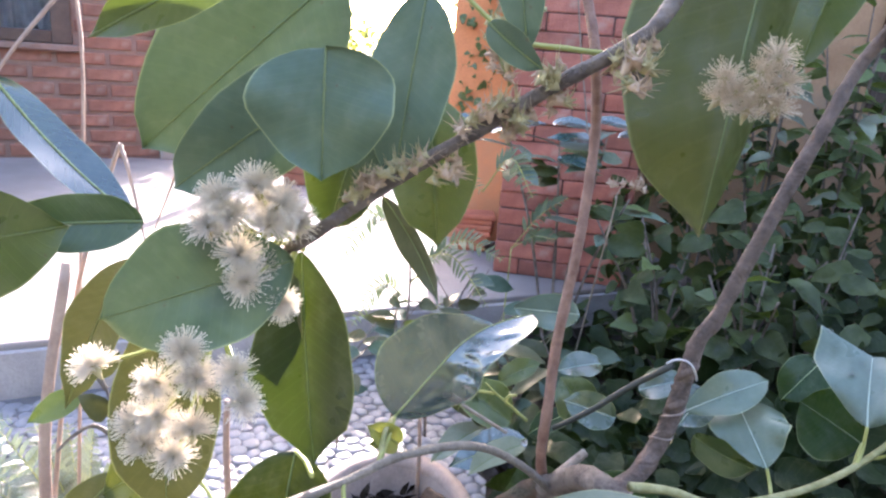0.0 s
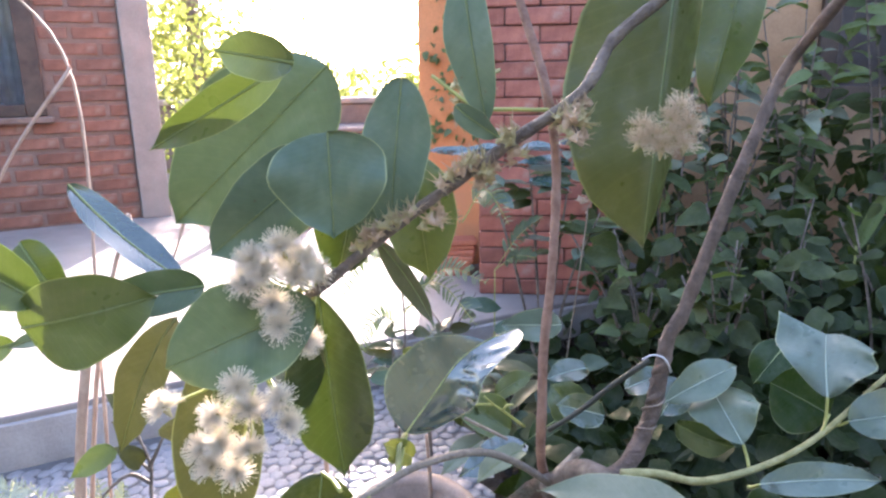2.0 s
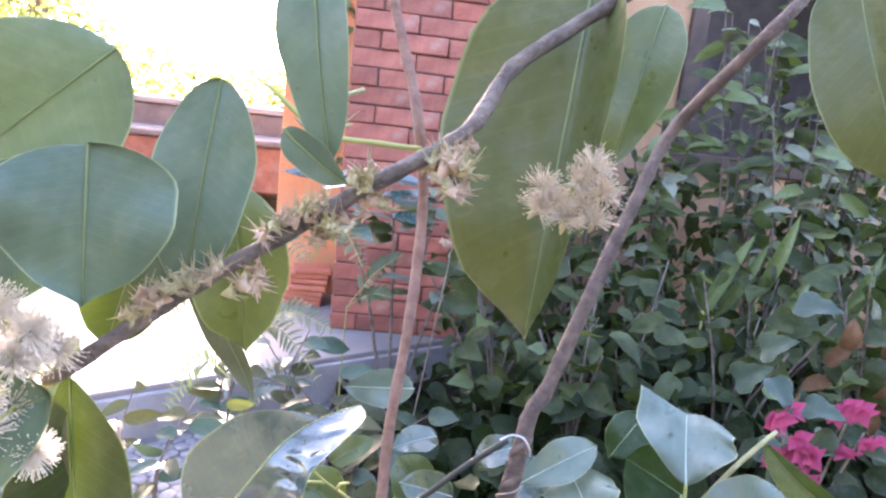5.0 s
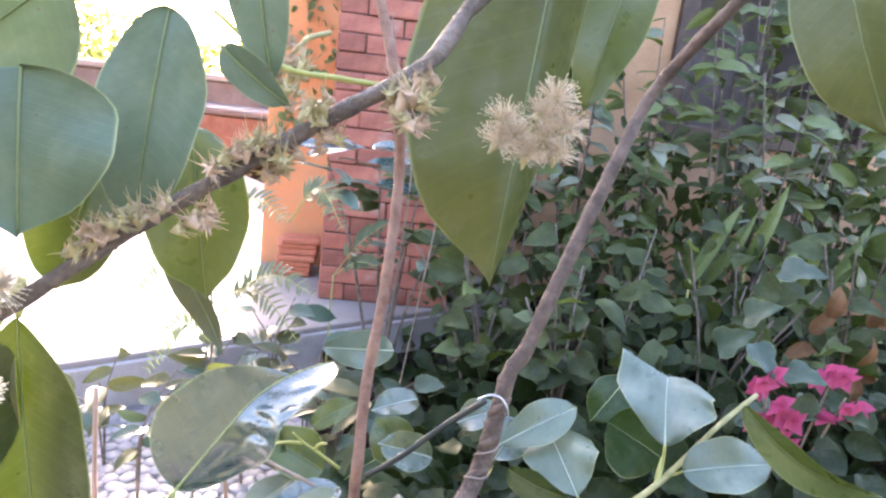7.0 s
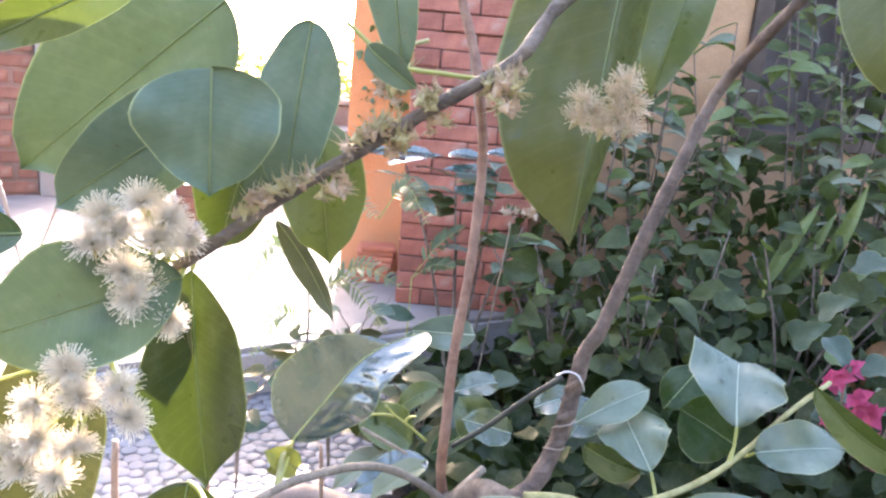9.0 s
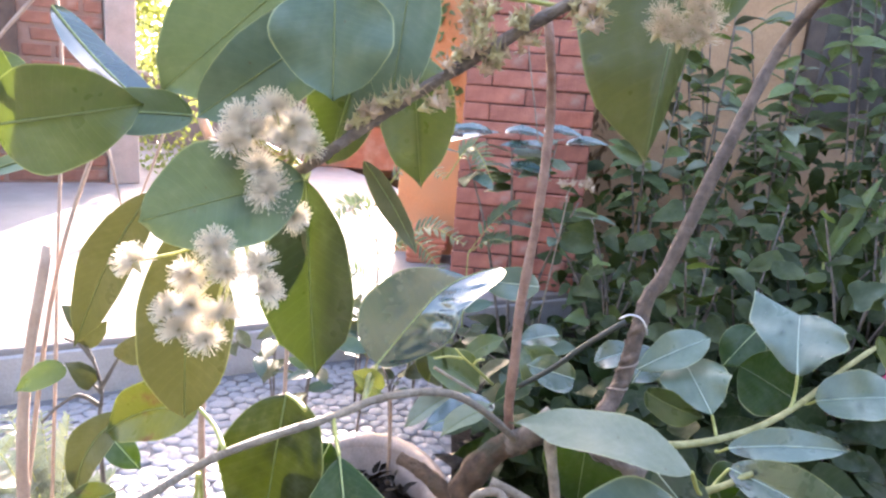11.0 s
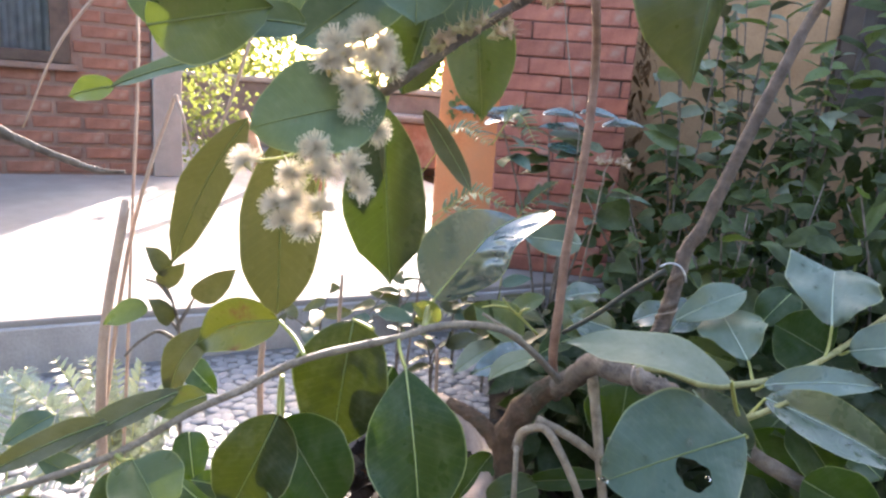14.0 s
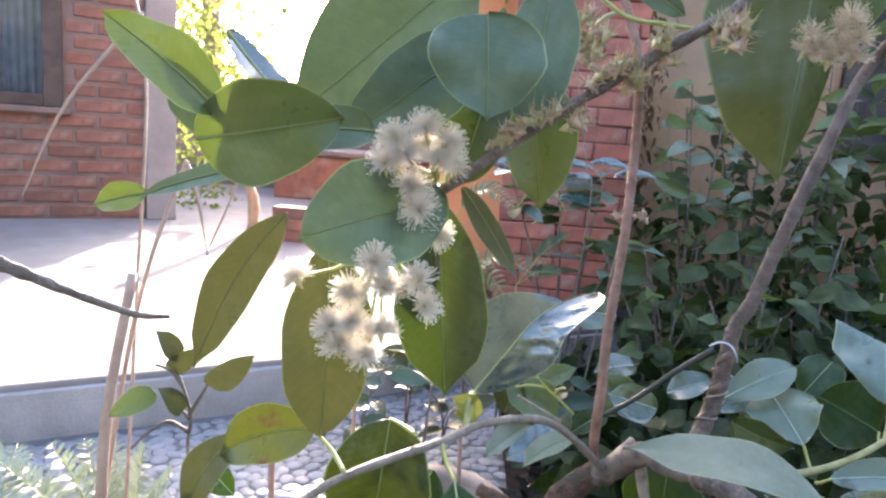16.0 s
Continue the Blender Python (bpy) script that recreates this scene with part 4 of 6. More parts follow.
wet_leaf_e = tree_leaf(tree, (0.552, 0.762, 0.425), (0.660, 0.750, 0.443), 0.068, "leaf_sheen", 0, 0.30, 0.45, stalk=(0.535, 0.761, 0.421), face=(0, -0.7, 0.8), seed=36)
wet_leaf_b = tree_leaf(tree, (0.389, 0.631, 0.419), (0.511, 0.618, 0.432), 0.036, "leaf_sheen", 0, 0.30, 0.75, stalk=(0.384, 0.648, 0.405), label="glossy drooping leaf dotted with water", face=(0.1, -0.75, 0.8), seed=37)
wet_leaf_c = tree_leaf(tree, (0.365, 0.571, 0.429), (0.491, 0.524, 0.384), 0.055, "leaf_blue", 0, 0.45, 0.52, stalk=(0.346, 0.565, 0.404), face=(0, -0.8, 0.6), seed=38)
tree_leaf(tree, (0.394, 0.567, 0.408), (0.436, 0.536, 0.355), 0.065, "leaf_deep", 0, 0.30, 0.45, face=(0, -0.8, 0.6), seed=39)
tree_leaf(tree, (0.380, 0.498, 0.379), (0.447, 0.474, 0.353), 0.066, "leaf_deep", 10, 0.30, 0.45, seed=40)
tree_leaf(tree, (0.329, 0.790, 0.437), (0.421, 0.800, 0.484), 0.050, "leaf_sheen", 0, 0.22, 0.60, tiplen=0.08, belly=0.55, face=(0.0, -0.75, 0.8), seed=41)
tree_leaf(tree, (0.356, 0.805, 0.461), (0.322, 0.783, 0.419), 0.052, "leaf_blue", 10, 0.22, 0.45, seed=42)
tree_leaf(tree, (0.252, 0.800, 0.412), (0.187, 0.810, 0.423), 0.045, "leaf_blue", 10, 0.22, 0.45, seed=43)
tree_leaf(tree, (0.127, 0.818, 0.380), (0.050, 0.825, 0.422), 0.060, "leaf_lit", 20, 0.30, 0.45, seed=44)
# the next two leaves get their white sheen from a pale colour
tree_leaf(tree, (0.094, 0.820, 0.368), (0.032, 0.780, 0.331), 0.034, "leaf_under", 0, 0.38, 0.75, face=(0, -0.45, 1), seed=45)
tree_leaf(tree, (0.145, 0.800, 0.360), (0.078, 0.750, 0.337), 0.034, "leaf_under", 0, 0.38, 0.90, face=(0, -0.35, 1), seed=46)
tree_leaf(tree, (0.148, 0.810, 0.363), (0.054, 0.760, 0.340), 0.045, "leaf_wax", 0, 0.30, 0.60, face=(0, -0.6, 0.8), seed=47)
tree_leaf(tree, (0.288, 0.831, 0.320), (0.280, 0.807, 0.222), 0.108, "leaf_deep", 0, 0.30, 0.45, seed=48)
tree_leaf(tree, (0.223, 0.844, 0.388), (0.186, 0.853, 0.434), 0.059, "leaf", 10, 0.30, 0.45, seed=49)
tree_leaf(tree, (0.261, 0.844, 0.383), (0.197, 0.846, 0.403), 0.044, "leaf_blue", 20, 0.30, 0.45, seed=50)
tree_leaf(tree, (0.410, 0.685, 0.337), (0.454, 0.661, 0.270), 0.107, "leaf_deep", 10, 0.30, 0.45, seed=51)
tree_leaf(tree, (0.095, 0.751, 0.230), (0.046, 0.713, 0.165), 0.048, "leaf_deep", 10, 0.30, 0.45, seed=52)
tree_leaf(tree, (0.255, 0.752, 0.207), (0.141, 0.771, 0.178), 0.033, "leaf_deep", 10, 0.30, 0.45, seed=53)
tree_leaf(tree, (0.155, 0.699, 0.220), (0.082, 0.671, 0.197), 0.053, "leaf_olive", 10, 0.30, 0.45, seed=54)
tree_leaf(tree, (0.596, 0.740, 0.525), (0.726, 0.660, 0.464), 0.043, "leaf_lit", 25, 0.52, 0.75, label="young leaf curling over the pink flowers", sweep=0.08, seed=55)
tree_leaf(tree, (0.342, 0.780, 0.412), (0.408, 0.743, 0.399), 0.048, "leaf", 35, 0.30, 0.60, seed=56)
tree_leaf(tree, (0.245, 0.907, 0.433), (0.182, 0.882, 0.425), 0.039, "leaf_blue", 0, 0.30, 0.60, face=(0, -0.6, 0.8), seed=57)
tree_leaf(tree, (0.313, 0.948, 0.379), (0.378, 0.937, 0.408), 0.045, "leaf_blue", 0, 0.30, 0.60, face=(0, -0.6, 0.8), seed=58)
tree_leaf(tree, (0.112, 0.939, 0.372), (0.170, 0.930, 0.414), 0.036, "leaf_lit", 0, 0.30, 0.60, face=(0, -0.6, 0.8), seed=59)
tree_leaf(tree, (0.207, 0.889, 0.361), (0.155, 0.861, 0.339), 0.035, "leaf_dark", 0, 0.30, 0.60, face=(0, -0.6, 0.8), seed=60)
tree_leaf(tree, (0.058, 0.835, 0.376), (0.077, 0.828, 0.432), 0.049, "leaf_olive", 0, 0.30, 0.60, face=(0, -0.6, 0.8), seed=61)
tree_leaf(tree, (0.100, 0.835, 0.371), (0.078, 0.826, 0.420), 0.051, "leaf_olive", 0, 0.30, 0.60, face=(0, -0.6, 0.8), seed=62)
tree_leaf(tree, (0.451, 0.902, 0.380), (0.392, 0.878, 0.374), 0.043, "leaf_olive", 0, 0.30, 0.60, face=(0, -0.6, 0.8), seed=63)
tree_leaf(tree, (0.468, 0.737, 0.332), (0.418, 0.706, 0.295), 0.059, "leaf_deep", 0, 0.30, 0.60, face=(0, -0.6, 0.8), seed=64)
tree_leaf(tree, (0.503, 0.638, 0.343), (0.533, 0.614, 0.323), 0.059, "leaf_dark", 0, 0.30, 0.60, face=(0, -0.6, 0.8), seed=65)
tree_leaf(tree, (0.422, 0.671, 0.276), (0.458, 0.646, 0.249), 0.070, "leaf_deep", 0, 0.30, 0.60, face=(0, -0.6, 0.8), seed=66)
tree_leaf(tree, (0.564, 0.972, 0.443), (0.505, 0.938, 0.391), 0.063, "leaf_dark", 0, 0.30, 0.60, face=(0, -0.6, 0.8), seed=67)
tree_leaf(tree, (0.231, 0.505, 0.955), (0.199, 0.442, 0.733), 0.145, "leaf_back", 0, 0.10, 0.30, curl=-1.22, label="big hanging leaf folded along its midrib", tiplen=0.12, belly=0.48, sides=(0.66, 1.0), seed=68)
tree_leaf(tree, (0.291, 0.531, 0.941), (0.258, 0.499, 0.831), 0.046, "leaf_lit", 10, 0.28, 0.45, tiplen=0.10, seed=69)
tree_leaf(tree, (0.403, 0.505, 0.974), (0.434, 0.449, 0.835), 0.070, "leaf_back", 15, 0.30, 0.75, seed=70)
tree_leaf(tree, (-0.016, 0.390, 0.826), (-0.012, 0.374, 0.761), 0.075, "leaf_thick", 0, 0.12, 0.30, label="heart-shaped grey-green leaf", tiplen=0.12, belly=0.36, seed=71)
tree_leaf(tree, (0.027, 0.444, 0.859), (0.018, 0.421, 0.753), 0.049, "leaf_thick", 5, 0.21, 0.30, tiplen=0.10, belly=0.45, seed=72)
tree_leaf(tree, (-0.007, 0.469, 0.794), (-0.027, 0.453, 0.713), 0.051, "leaf_olive", 10, 0.30, 0.38, tiplen=0.08, belly=0.50, seed=73)
tree_leaf(tree, (-0.031, 0.473, 0.869), (-0.147, 0.451, 0.756), 0.098, "leaf_thick", 5, 0.18, 0.30, label="broad leaf with a slanting midrib", tiplen=0.10, seed=75)
tree_leaf(tree, (0.071, 0.371, 0.917), (0.085, 0.352, 0.830), 0.028, "leaf_thick", 10, 0.30, 0.45, tiplen=0.08, seed=76)
tree_leaf(tree, (0.066, 0.352, 0.843), (0.092, 0.345, 0.825), 0.015, "leaf_thick", 10, 0.30, 0.45, tiplen=0.14, seed=77)
tree_leaf(tree, (-0.025, 0.331, 0.866), (-0.099, 0.320, 0.823), 0.023, "leaf_lit", 10, 0.30, 0.45, seed=78)
tree_leaf(tree, (-0.003, 0.266, 0.866), (-0.038, 0.266, 0.872), 0.021, "leaf", 20, 0.30, 0.60, seed=79)
tree_leaf(tree, (-0.137, 0.267, 0.755), (-0.184, 0.252, 0.794), 0.029, "leaf_lit", 10, 0.30, 0.45, tiplen=0.10, seed=80)
tree_leaf(tree, (-0.148, 0.266, 0.742), (-0.080, 0.273, 0.757), 0.047, "leaf_lit", 5, 0.30, 0.45, tiplen=0.10, seed=81)
tree_leaf(tree, (-0.204, 0.335, 0.706), (-0.233, 0.330, 0.697), 0.018, "leaf_lit", 20, 0.30, 0.45, seed=82)
tree_leaf(tree, (-0.120, 0.320, 0.731), (-0.207, 0.332, 0.703), 0.013, "leaf_thick", 30, 0.30, 0.45, seed=83)
tree_leaf(tree, (-0.023, 0.428, 0.809), (-0.104, 0.400, 0.743), 0.056, "leaf_thick", 5, 0.22, 0.45, tiplen=0.10, seed=84)
tree_leaf(tree, (-0.163, 0.347, 0.801), (-0.087, 0.337, 0.741), 0.025, "leaf_wax", 0, 0.22, -0.60, label="twisted glossy leaf with a white shine", face=(0.2, -0.45, 1), seed=85)
tree_leaf(tree, (-0.070, 0.305, 0.751), (-0.121, 0.282, 0.749), 0.024, "leaf", 15, 0.30, 0.45, seed=86)
tree_leaf(tree, (-0.178, 0.318, 0.773), (-0.153, 0.311, 0.738), 0.026, "leaf_olive", 10, 0.30, 0.45, seed=88)

tree_leaf(tree, (0.01, 0.6, 0.469), (-0.019, 0.585, 0.494), 0.026, "vine", 10, 0.45, 0.90, label="small yellowing leaf at the foot of a stalk", seed=89)
tree_leaf(tree, (0.002, 0.6, 0.465), (-0.016, 0.585, 0.474), 0.016, "vine", 25, 0.45, 0.90, seed=90)
# flowers of the tree: white brushes, and spent cups along the twig
part("flower_stalk", tube_mesh("flower_stalk", [(-0.040, 0.404, 0.724), (-0.054, 0.394, 0.729), (-0.067, 0.380, 0.746)], 0.0013, 0.0010, M["stalk"], 5, 5), tree)
flower((-0.067, 0.377, 0.746), 0.0142, 113)
part("flower_stalk", tube_mesh("flower_stalk", [(-0.040, 0.404, 0.724), (-0.045, 0.396, 0.733), (-0.049, 0.383, 0.754)], 0.0013, 0.0010, M["stalk"], 5, 5), tree)
flower((-0.049, 0.380, 0.754), 0.0142, 115)
part("flower_stalk", tube_mesh("flower_stalk", [(-0.040, 0.404, 0.724), (-0.038, 0.395, 0.729), (-0.035, 0.381, 0.746)], 0.0013, 0.0010, M["stalk"], 5, 5), tree)
flower((-0.035, 0.378, 0.746), 0.0142, 117)
part("flower_stalk", tube_mesh("flower_stalk", [(-0.040, 0.404, 0.724), (-0.056, 0.392, 0.721), (-0.072, 0.376, 0.731)], 0.0013, 0.0010, M["stalk"], 5, 5), tree)
flower((-0.072, 0.373, 0.731), 0.0142, 119)
part("flower_stalk", tube_mesh("flower_stalk", [(-0.040, 0.404, 0.724), (-0.048, 0.391, 0.715), (-0.055, 0.374, 0.718)], 0.0013, 0.0010, M["stalk"], 5, 5), tree)
flower((-0.055, 0.371, 0.718), 0.0142, 121)
part("flower_stalk", tube_mesh("flower_stalk", [(-0.040, 0.404, 0.724), (-0.045, 0.390, 0.708), (-0.049, 0.371, 0.704)], 0.0013, 0.0010, M["stalk"], 5, 5), tree)
flower((-0.049, 0.368, 0.704), 0.0142, 123)
part("flower_stalk", tube_mesh("flower_stalk", [(-0.040, 0.404, 0.724), (-0.040, 0.394, 0.723), (-0.040, 0.379, 0.735)], 0.0013, 0.0010, M["stalk"], 5, 5), tree)
flower((-0.040, 0.376, 0.735), 0.0142, 125)
part("flower_stalk", tube_mesh("flower_stalk", [(-0.040, 0.404, 0.724), (-0.050, 0.393, 0.724), (-0.060, 0.378, 0.737)], 0.0013, 0.0010, M["stalk"], 5, 5), tree)
flower((-0.060, 0.375, 0.737), 0.0142, 127)
part("flower_stalk", tube_mesh("flower_stalk", [(-0.071, 0.378, 0.683), (-0.093, 0.360, 0.667), (-0.116, 0.338, 0.663)], 0.0013, 0.0010, M["stalk"], 5, 5), tree)
flower((-0.116, 0.335, 0.663), 0.0129, 129)
part("flower_stalk", tube_mesh("flower_stalk", [(-0.071, 0.378, 0.683), (-0.071, 0.363, 0.673), (-0.071, 0.343, 0.675)], 0.0013, 0.0010, M["stalk"], 5, 5), tree)
flower((-0.071, 0.340, 0.675), 0.0129, 131)
part("flower_stalk", tube_mesh("flower_stalk", [(-0.071, 0.378, 0.683), (-0.078, 0.360, 0.665), (-0.084, 0.338, 0.658)], 0.0013, 0.0010, M["stalk"], 5, 5), tree)
flower((-0.084, 0.335, 0.658), 0.0129, 133)
part("flower_stalk", tube_mesh("flower_stalk", [(-0.071, 0.378, 0.683), (-0.067, 0.361, 0.666), (-0.064, 0.340, 0.661)], 0.0013, 0.0010, M["stalk"], 5, 5), tree)
flower((-0.064, 0.337, 0.661), 0.0129, 135)
part("flower_stalk", tube_mesh("flower_stalk", [(-0.071, 0.378, 0.683), (-0.057, 0.362, 0.669), (-0.044, 0.342, 0.666)], 0.0013, 0.0010, M["stalk"], 5, 5), tree)
flower((-0.044, 0.339, 0.666), 0.0129, 137)
part("flower_stalk", tube_mesh("flower_stalk", [(-0.071, 0.378, 0.683), (-0.056, 0.361, 0.662), (-0.040, 0.339, 0.652)], 0.0013, 0.0010, M["stalk"], 5, 5), tree)
flower((-0.040, 0.336, 0.652), 0.0129, 139)
part("flower_stalk", tube_mesh("flower_stalk", [(-0.071, 0.378, 0.683), (-0.076, 0.358, 0.656), (-0.082, 0.334, 0.641)], 0.0013, 0.0010, M["stalk"], 5, 5), tree)
flower((-0.082, 0.331, 0.641), 0.0129, 141)
part("flower_stalk", tube_mesh("flower_stalk", [(-0.071, 0.378, 0.683), (-0.068, 0.358, 0.653), (-0.064, 0.334, 0.636)], 0.0013, 0.0010, M["stalk"], 5, 5), tree)
flower((-0.064, 0.331, 0.636), 0.0129, 143)
part("flower_stalk", tube_mesh("flower_stalk", [(-0.071, 0.378, 0.683), (-0.080, 0.357, 0.648), (-0.088, 0.331, 0.626)], 0.0013, 0.0010, M["stalk"], 5, 5), tree)
flower((-0.088, 0.328, 0.626), 0.0129, 145)
part("flower_stalk", tube_mesh("flower_stalk", [(-0.071, 0.378, 0.683), (-0.072, 0.356, 0.647), (-0.072, 0.330, 0.622)], 0.0013, 0.0010, M["stalk"], 5, 5), tree)
flower((-0.072, 0.327, 0.622), 0.0129, 147)
part("flower_stalk", tube_mesh("flower_stalk", [(-0.071, 0.378, 0.683), (-0.082, 0.358, 0.654), (-0.093, 0.333, 0.637)], 0.0013, 0.0010, M["stalk"], 5, 5), tree)
flower((-0.093, 0.330, 0.637), 0.0129, 149)
part("flower_stalk", tube_mesh("flower_stalk", [(0.204, 0.419, 0.824), (0.204, 0.409, 0.826), (0.204, 0.394, 0.839)], 0.0013, 0.0010, M["stalk"], 5, 5), tree)
old_flower((0.204, 0.391, 0.839), 0.0117, 151)
part("flower_stalk", tube_mesh("flower_stalk", [(0.204, 0.419, 0.824), (0.201, 0.409, 0.822), (0.198, 0.393, 0.831)], 0.0013, 0.0010, M["stalk"], 5, 5), tree)
old_flower((0.198, 0.390, 0.831), 0.0117, 153)
part("flower_stalk", tube_mesh("flower_stalk", [(0.204, 0.419, 0.824), (0.207, 0.407, 0.820), (0.209, 0.390, 0.827)], 0.0013, 0.0010, M["stalk"], 5, 5), tree)
old_flower((0.209, 0.387, 0.827), 0.0117, 155)
part("flower_stalk", tube_mesh("flower_stalk", [(0.204, 0.419, 0.824), (0.193, 0.409, 0.819), (0.182, 0.395, 0.827)], 0.0013, 0.0010, M["stalk"], 5, 5), tree)
old_flower((0.182, 0.392, 0.827), 0.0117, 157)
part("flower_stalk", tube_mesh("flower_stalk", [(0.204, 0.419, 0.824), (0.192, 0.409, 0.815), (0.180, 0.393, 0.817)], 0.0013, 0.0010, M["stalk"], 5, 5), tree)
old_flower((0.180, 0.390, 0.817), 0.0117, 159)
part("flower_stalk", tube_mesh("flower_stalk", [(0.204, 0.419, 0.824), (0.199, 0.407, 0.813), (0.193, 0.390, 0.813)], 0.0013, 0.0010, M["stalk"], 5, 5), tree)
old_flower((0.193, 0.387, 0.813), 0.0117, 161)
part("flower_stalk", tube_mesh("flower_stalk", [(0.204, 0.419, 0.824), (0.205, 0.406, 0.814), (0.206, 0.388, 0.815)], 0.0013, 0.0010, M["stalk"], 5, 5), tree)
old_flower((0.206, 0.385, 0.815), 0.0117, 163)
part("flower_stalk", tube_mesh("flower_stalk", [(0.204, 0.419, 0.824), (0.196, 0.408, 0.817), (0.188, 0.393, 0.821)], 0.0013, 0.0010, M["stalk"], 5, 5), tree)
old_flower((0.188, 0.390, 0.821), 0.0117, 165)
part("flower_stalk", tube_mesh("flower_stalk", [(0.204, 0.419, 0.824), (0.202, 0.407, 0.816), (0.200, 0.390, 0.820)], 0.0013, 0.0010, M["stalk"], 5, 5), tree)
old_flower((0.200, 0.387, 0.820), 0.0117, 167)
part("flower_stalk", tube_mesh("flower_stalk", [(-0.036, 0.408, 0.716), (-0.049, 0.404, 0.700), (-0.062, 0.394, 0.696)], 0.0013, 0.0010, M["stalk"], 5, 5), tree)
flower((-0.062, 0.391, 0.696), 0.0127, 169)
part("flower_stalk", tube_mesh("flower_stalk", [(-0.036, 0.408, 0.716), (-0.042, 0.404, 0.705), (-0.049, 0.395, 0.705)], 0.0013, 0.0010, M["stalk"], 5, 5), tree)
flower((-0.049, 0.392, 0.705), 0.0127, 171)
part("flower_stalk", tube_mesh("flower_stalk", [(-0.036, 0.408, 0.716), (-0.037, 0.401, 0.696), (-0.037, 0.389, 0.687)], 0.0013, 0.0010, M["stalk"], 5, 5), tree)
flower((-0.037, 0.386, 0.687), 0.0127, 173)
part("flower_stalk", tube_mesh("flower_stalk", [(-0.036, 0.408, 0.716), (-0.053, 0.408, 0.716), (-0.070, 0.402, 0.728)], 0.0013, 0.0010, M["stalk"], 5, 5), tree)
flower((-0.070, 0.399, 0.728), 0.0127, 175)
part("flower_stalk", tube_mesh("flower_stalk", [(-0.036, 0.408, 0.716), (-0.042, 0.408, 0.723), (-0.049, 0.403, 0.741)], 0.0013, 0.0010, M["stalk"], 5, 5), tree)
flower((-0.049, 0.400, 0.741), 0.0127, 177)
part("flower_stalk", tube_mesh("flower_stalk", [(-0.036, 0.408, 0.716), (-0.034, 0.406, 0.718), (-0.031, 0.399, 0.732)], 0.0013, 0.0010, M["stalk"], 5, 5), tree)
flower((-0.031, 0.396, 0.732), 0.0127, 179)
spent_cup((0.005, 0.410, 0.756), 0.0055, 180)
spent_cup((0.003, 0.406, 0.758), 0.0054, 181)
spent_cup((0.004, 0.406, 0.752), 0.0052, 182)
spent_cup((-0.001, 0.402, 0.749), 0.0058, 183)
spent_cup((0.003, 0.411, 0.750), 0.0053, 184)
spent_cup((-0.007, 0.411, 0.745), 0.0046, 185)
spent_cup((0.011, 0.404, 0.759), 0.0052, 186)
spent_cup((0.002, 0.412, 0.754), 0.0059, 187)
spent_cup((0.005, 0.405, 0.751), 0.0045, 188)
spent_cup((0.006, 0.408, 0.750), 0.0054, 189)
spent_cup((0.009, 0.411, 0.757), 0.0048, 190)
spent_cup((0.014, 0.401, 0.762), 0.0042, 191)
spent_cup((0.018, 0.401, 0.763), 0.0049, 192)
spent_cup((0.010, 0.401, 0.756), 0.0059, 193)
spent_cup((0.011, 0.413, 0.760), 0.0048, 194)
spent_cup((0.011, 0.411, 0.753), 0.0055, 195)
spent_cup((0.019, 0.401, 0.765), 0.0044, 196)
spent_cup((0.011, 0.413, 0.755), 0.0059, 197)
spent_cup((0.012, 0.405, 0.756), 0.0043, 198)
spent_cup((0.024, 0.415, 0.762), 0.0043, 199)
spent_cup((0.033, 0.408, 0.770), 0.0053, 200)
spent_cup((0.030, 0.408, 0.767), 0.0058, 201)
spent_cup((0.021, 0.413, 0.761), 0.0055, 202)
spent_cup((0.033, 0.413, 0.769), 0.0050, 203)
spent_cup((0.025, 0.405, 0.765), 0.0060, 204)
spent_cup((0.035, 0.409, 0.771), 0.0055, 205)
spent_cup((0.025, 0.407, 0.765), 0.0049, 206)
spent_cup((0.036, 0.411, 0.773), 0.0048, 207)
spent_cup((0.020, 0.412, 0.768), 0.0049, 208)
spent_cup((0.053, 0.414, 0.767), 0.0056, 209)
spent_cup((0.047, 0.408, 0.765), 0.0056, 210)
spent_cup((0.048, 0.417, 0.767), 0.0052, 211)
spent_cup((0.042, 0.407, 0.761), 0.0050, 212)
spent_cup((0.053, 0.416, 0.771), 0.0054, 213)
spent_cup((0.053, 0.409, 0.765), 0.0058, 214)
spent_cup((0.068, 0.419, 0.795), 0.0052, 215)
spent_cup((0.060, 0.418, 0.790), 0.0054, 216)
spent_cup((0.066, 0.408, 0.798), 0.0052, 217)
spent_cup((0.063, 0.414, 0.797), 0.0053, 218)
spent_cup((0.060, 0.408, 0.795), 0.0054, 219)
spent_cup((0.060, 0.414, 0.787), 0.0050, 220)
spent_cup((0.055, 0.407, 0.789), 0.0045, 221)
spent_cup((0.054, 0.412, 0.790), 0.0053, 222)
spent_cup((0.061, 0.418, 0.790), 0.0049, 223)
spent_cup((0.070, 0.408, 0.803), 0.0049, 224)
spent_cup((0.069, 0.408, 0.799), 0.0048, 225)
spent_cup((0.078, 0.418, 0.802), 0.0057, 226)
spent_cup((0.074, 0.409, 0.804), 0.0052, 227)
spent_cup((0.083, 0.416, 0.805), 0.0058, 228)
spent_cup((0.064, 0.414, 0.799), 0.0045, 229)
spent_cup((0.078, 0.412, 0.803), 0.0046, 230)
spent_cup((0.075, 0.412, 0.805), 0.0058, 231)
spent_cup((0.073, 0.421, 0.803), 0.0049, 232)
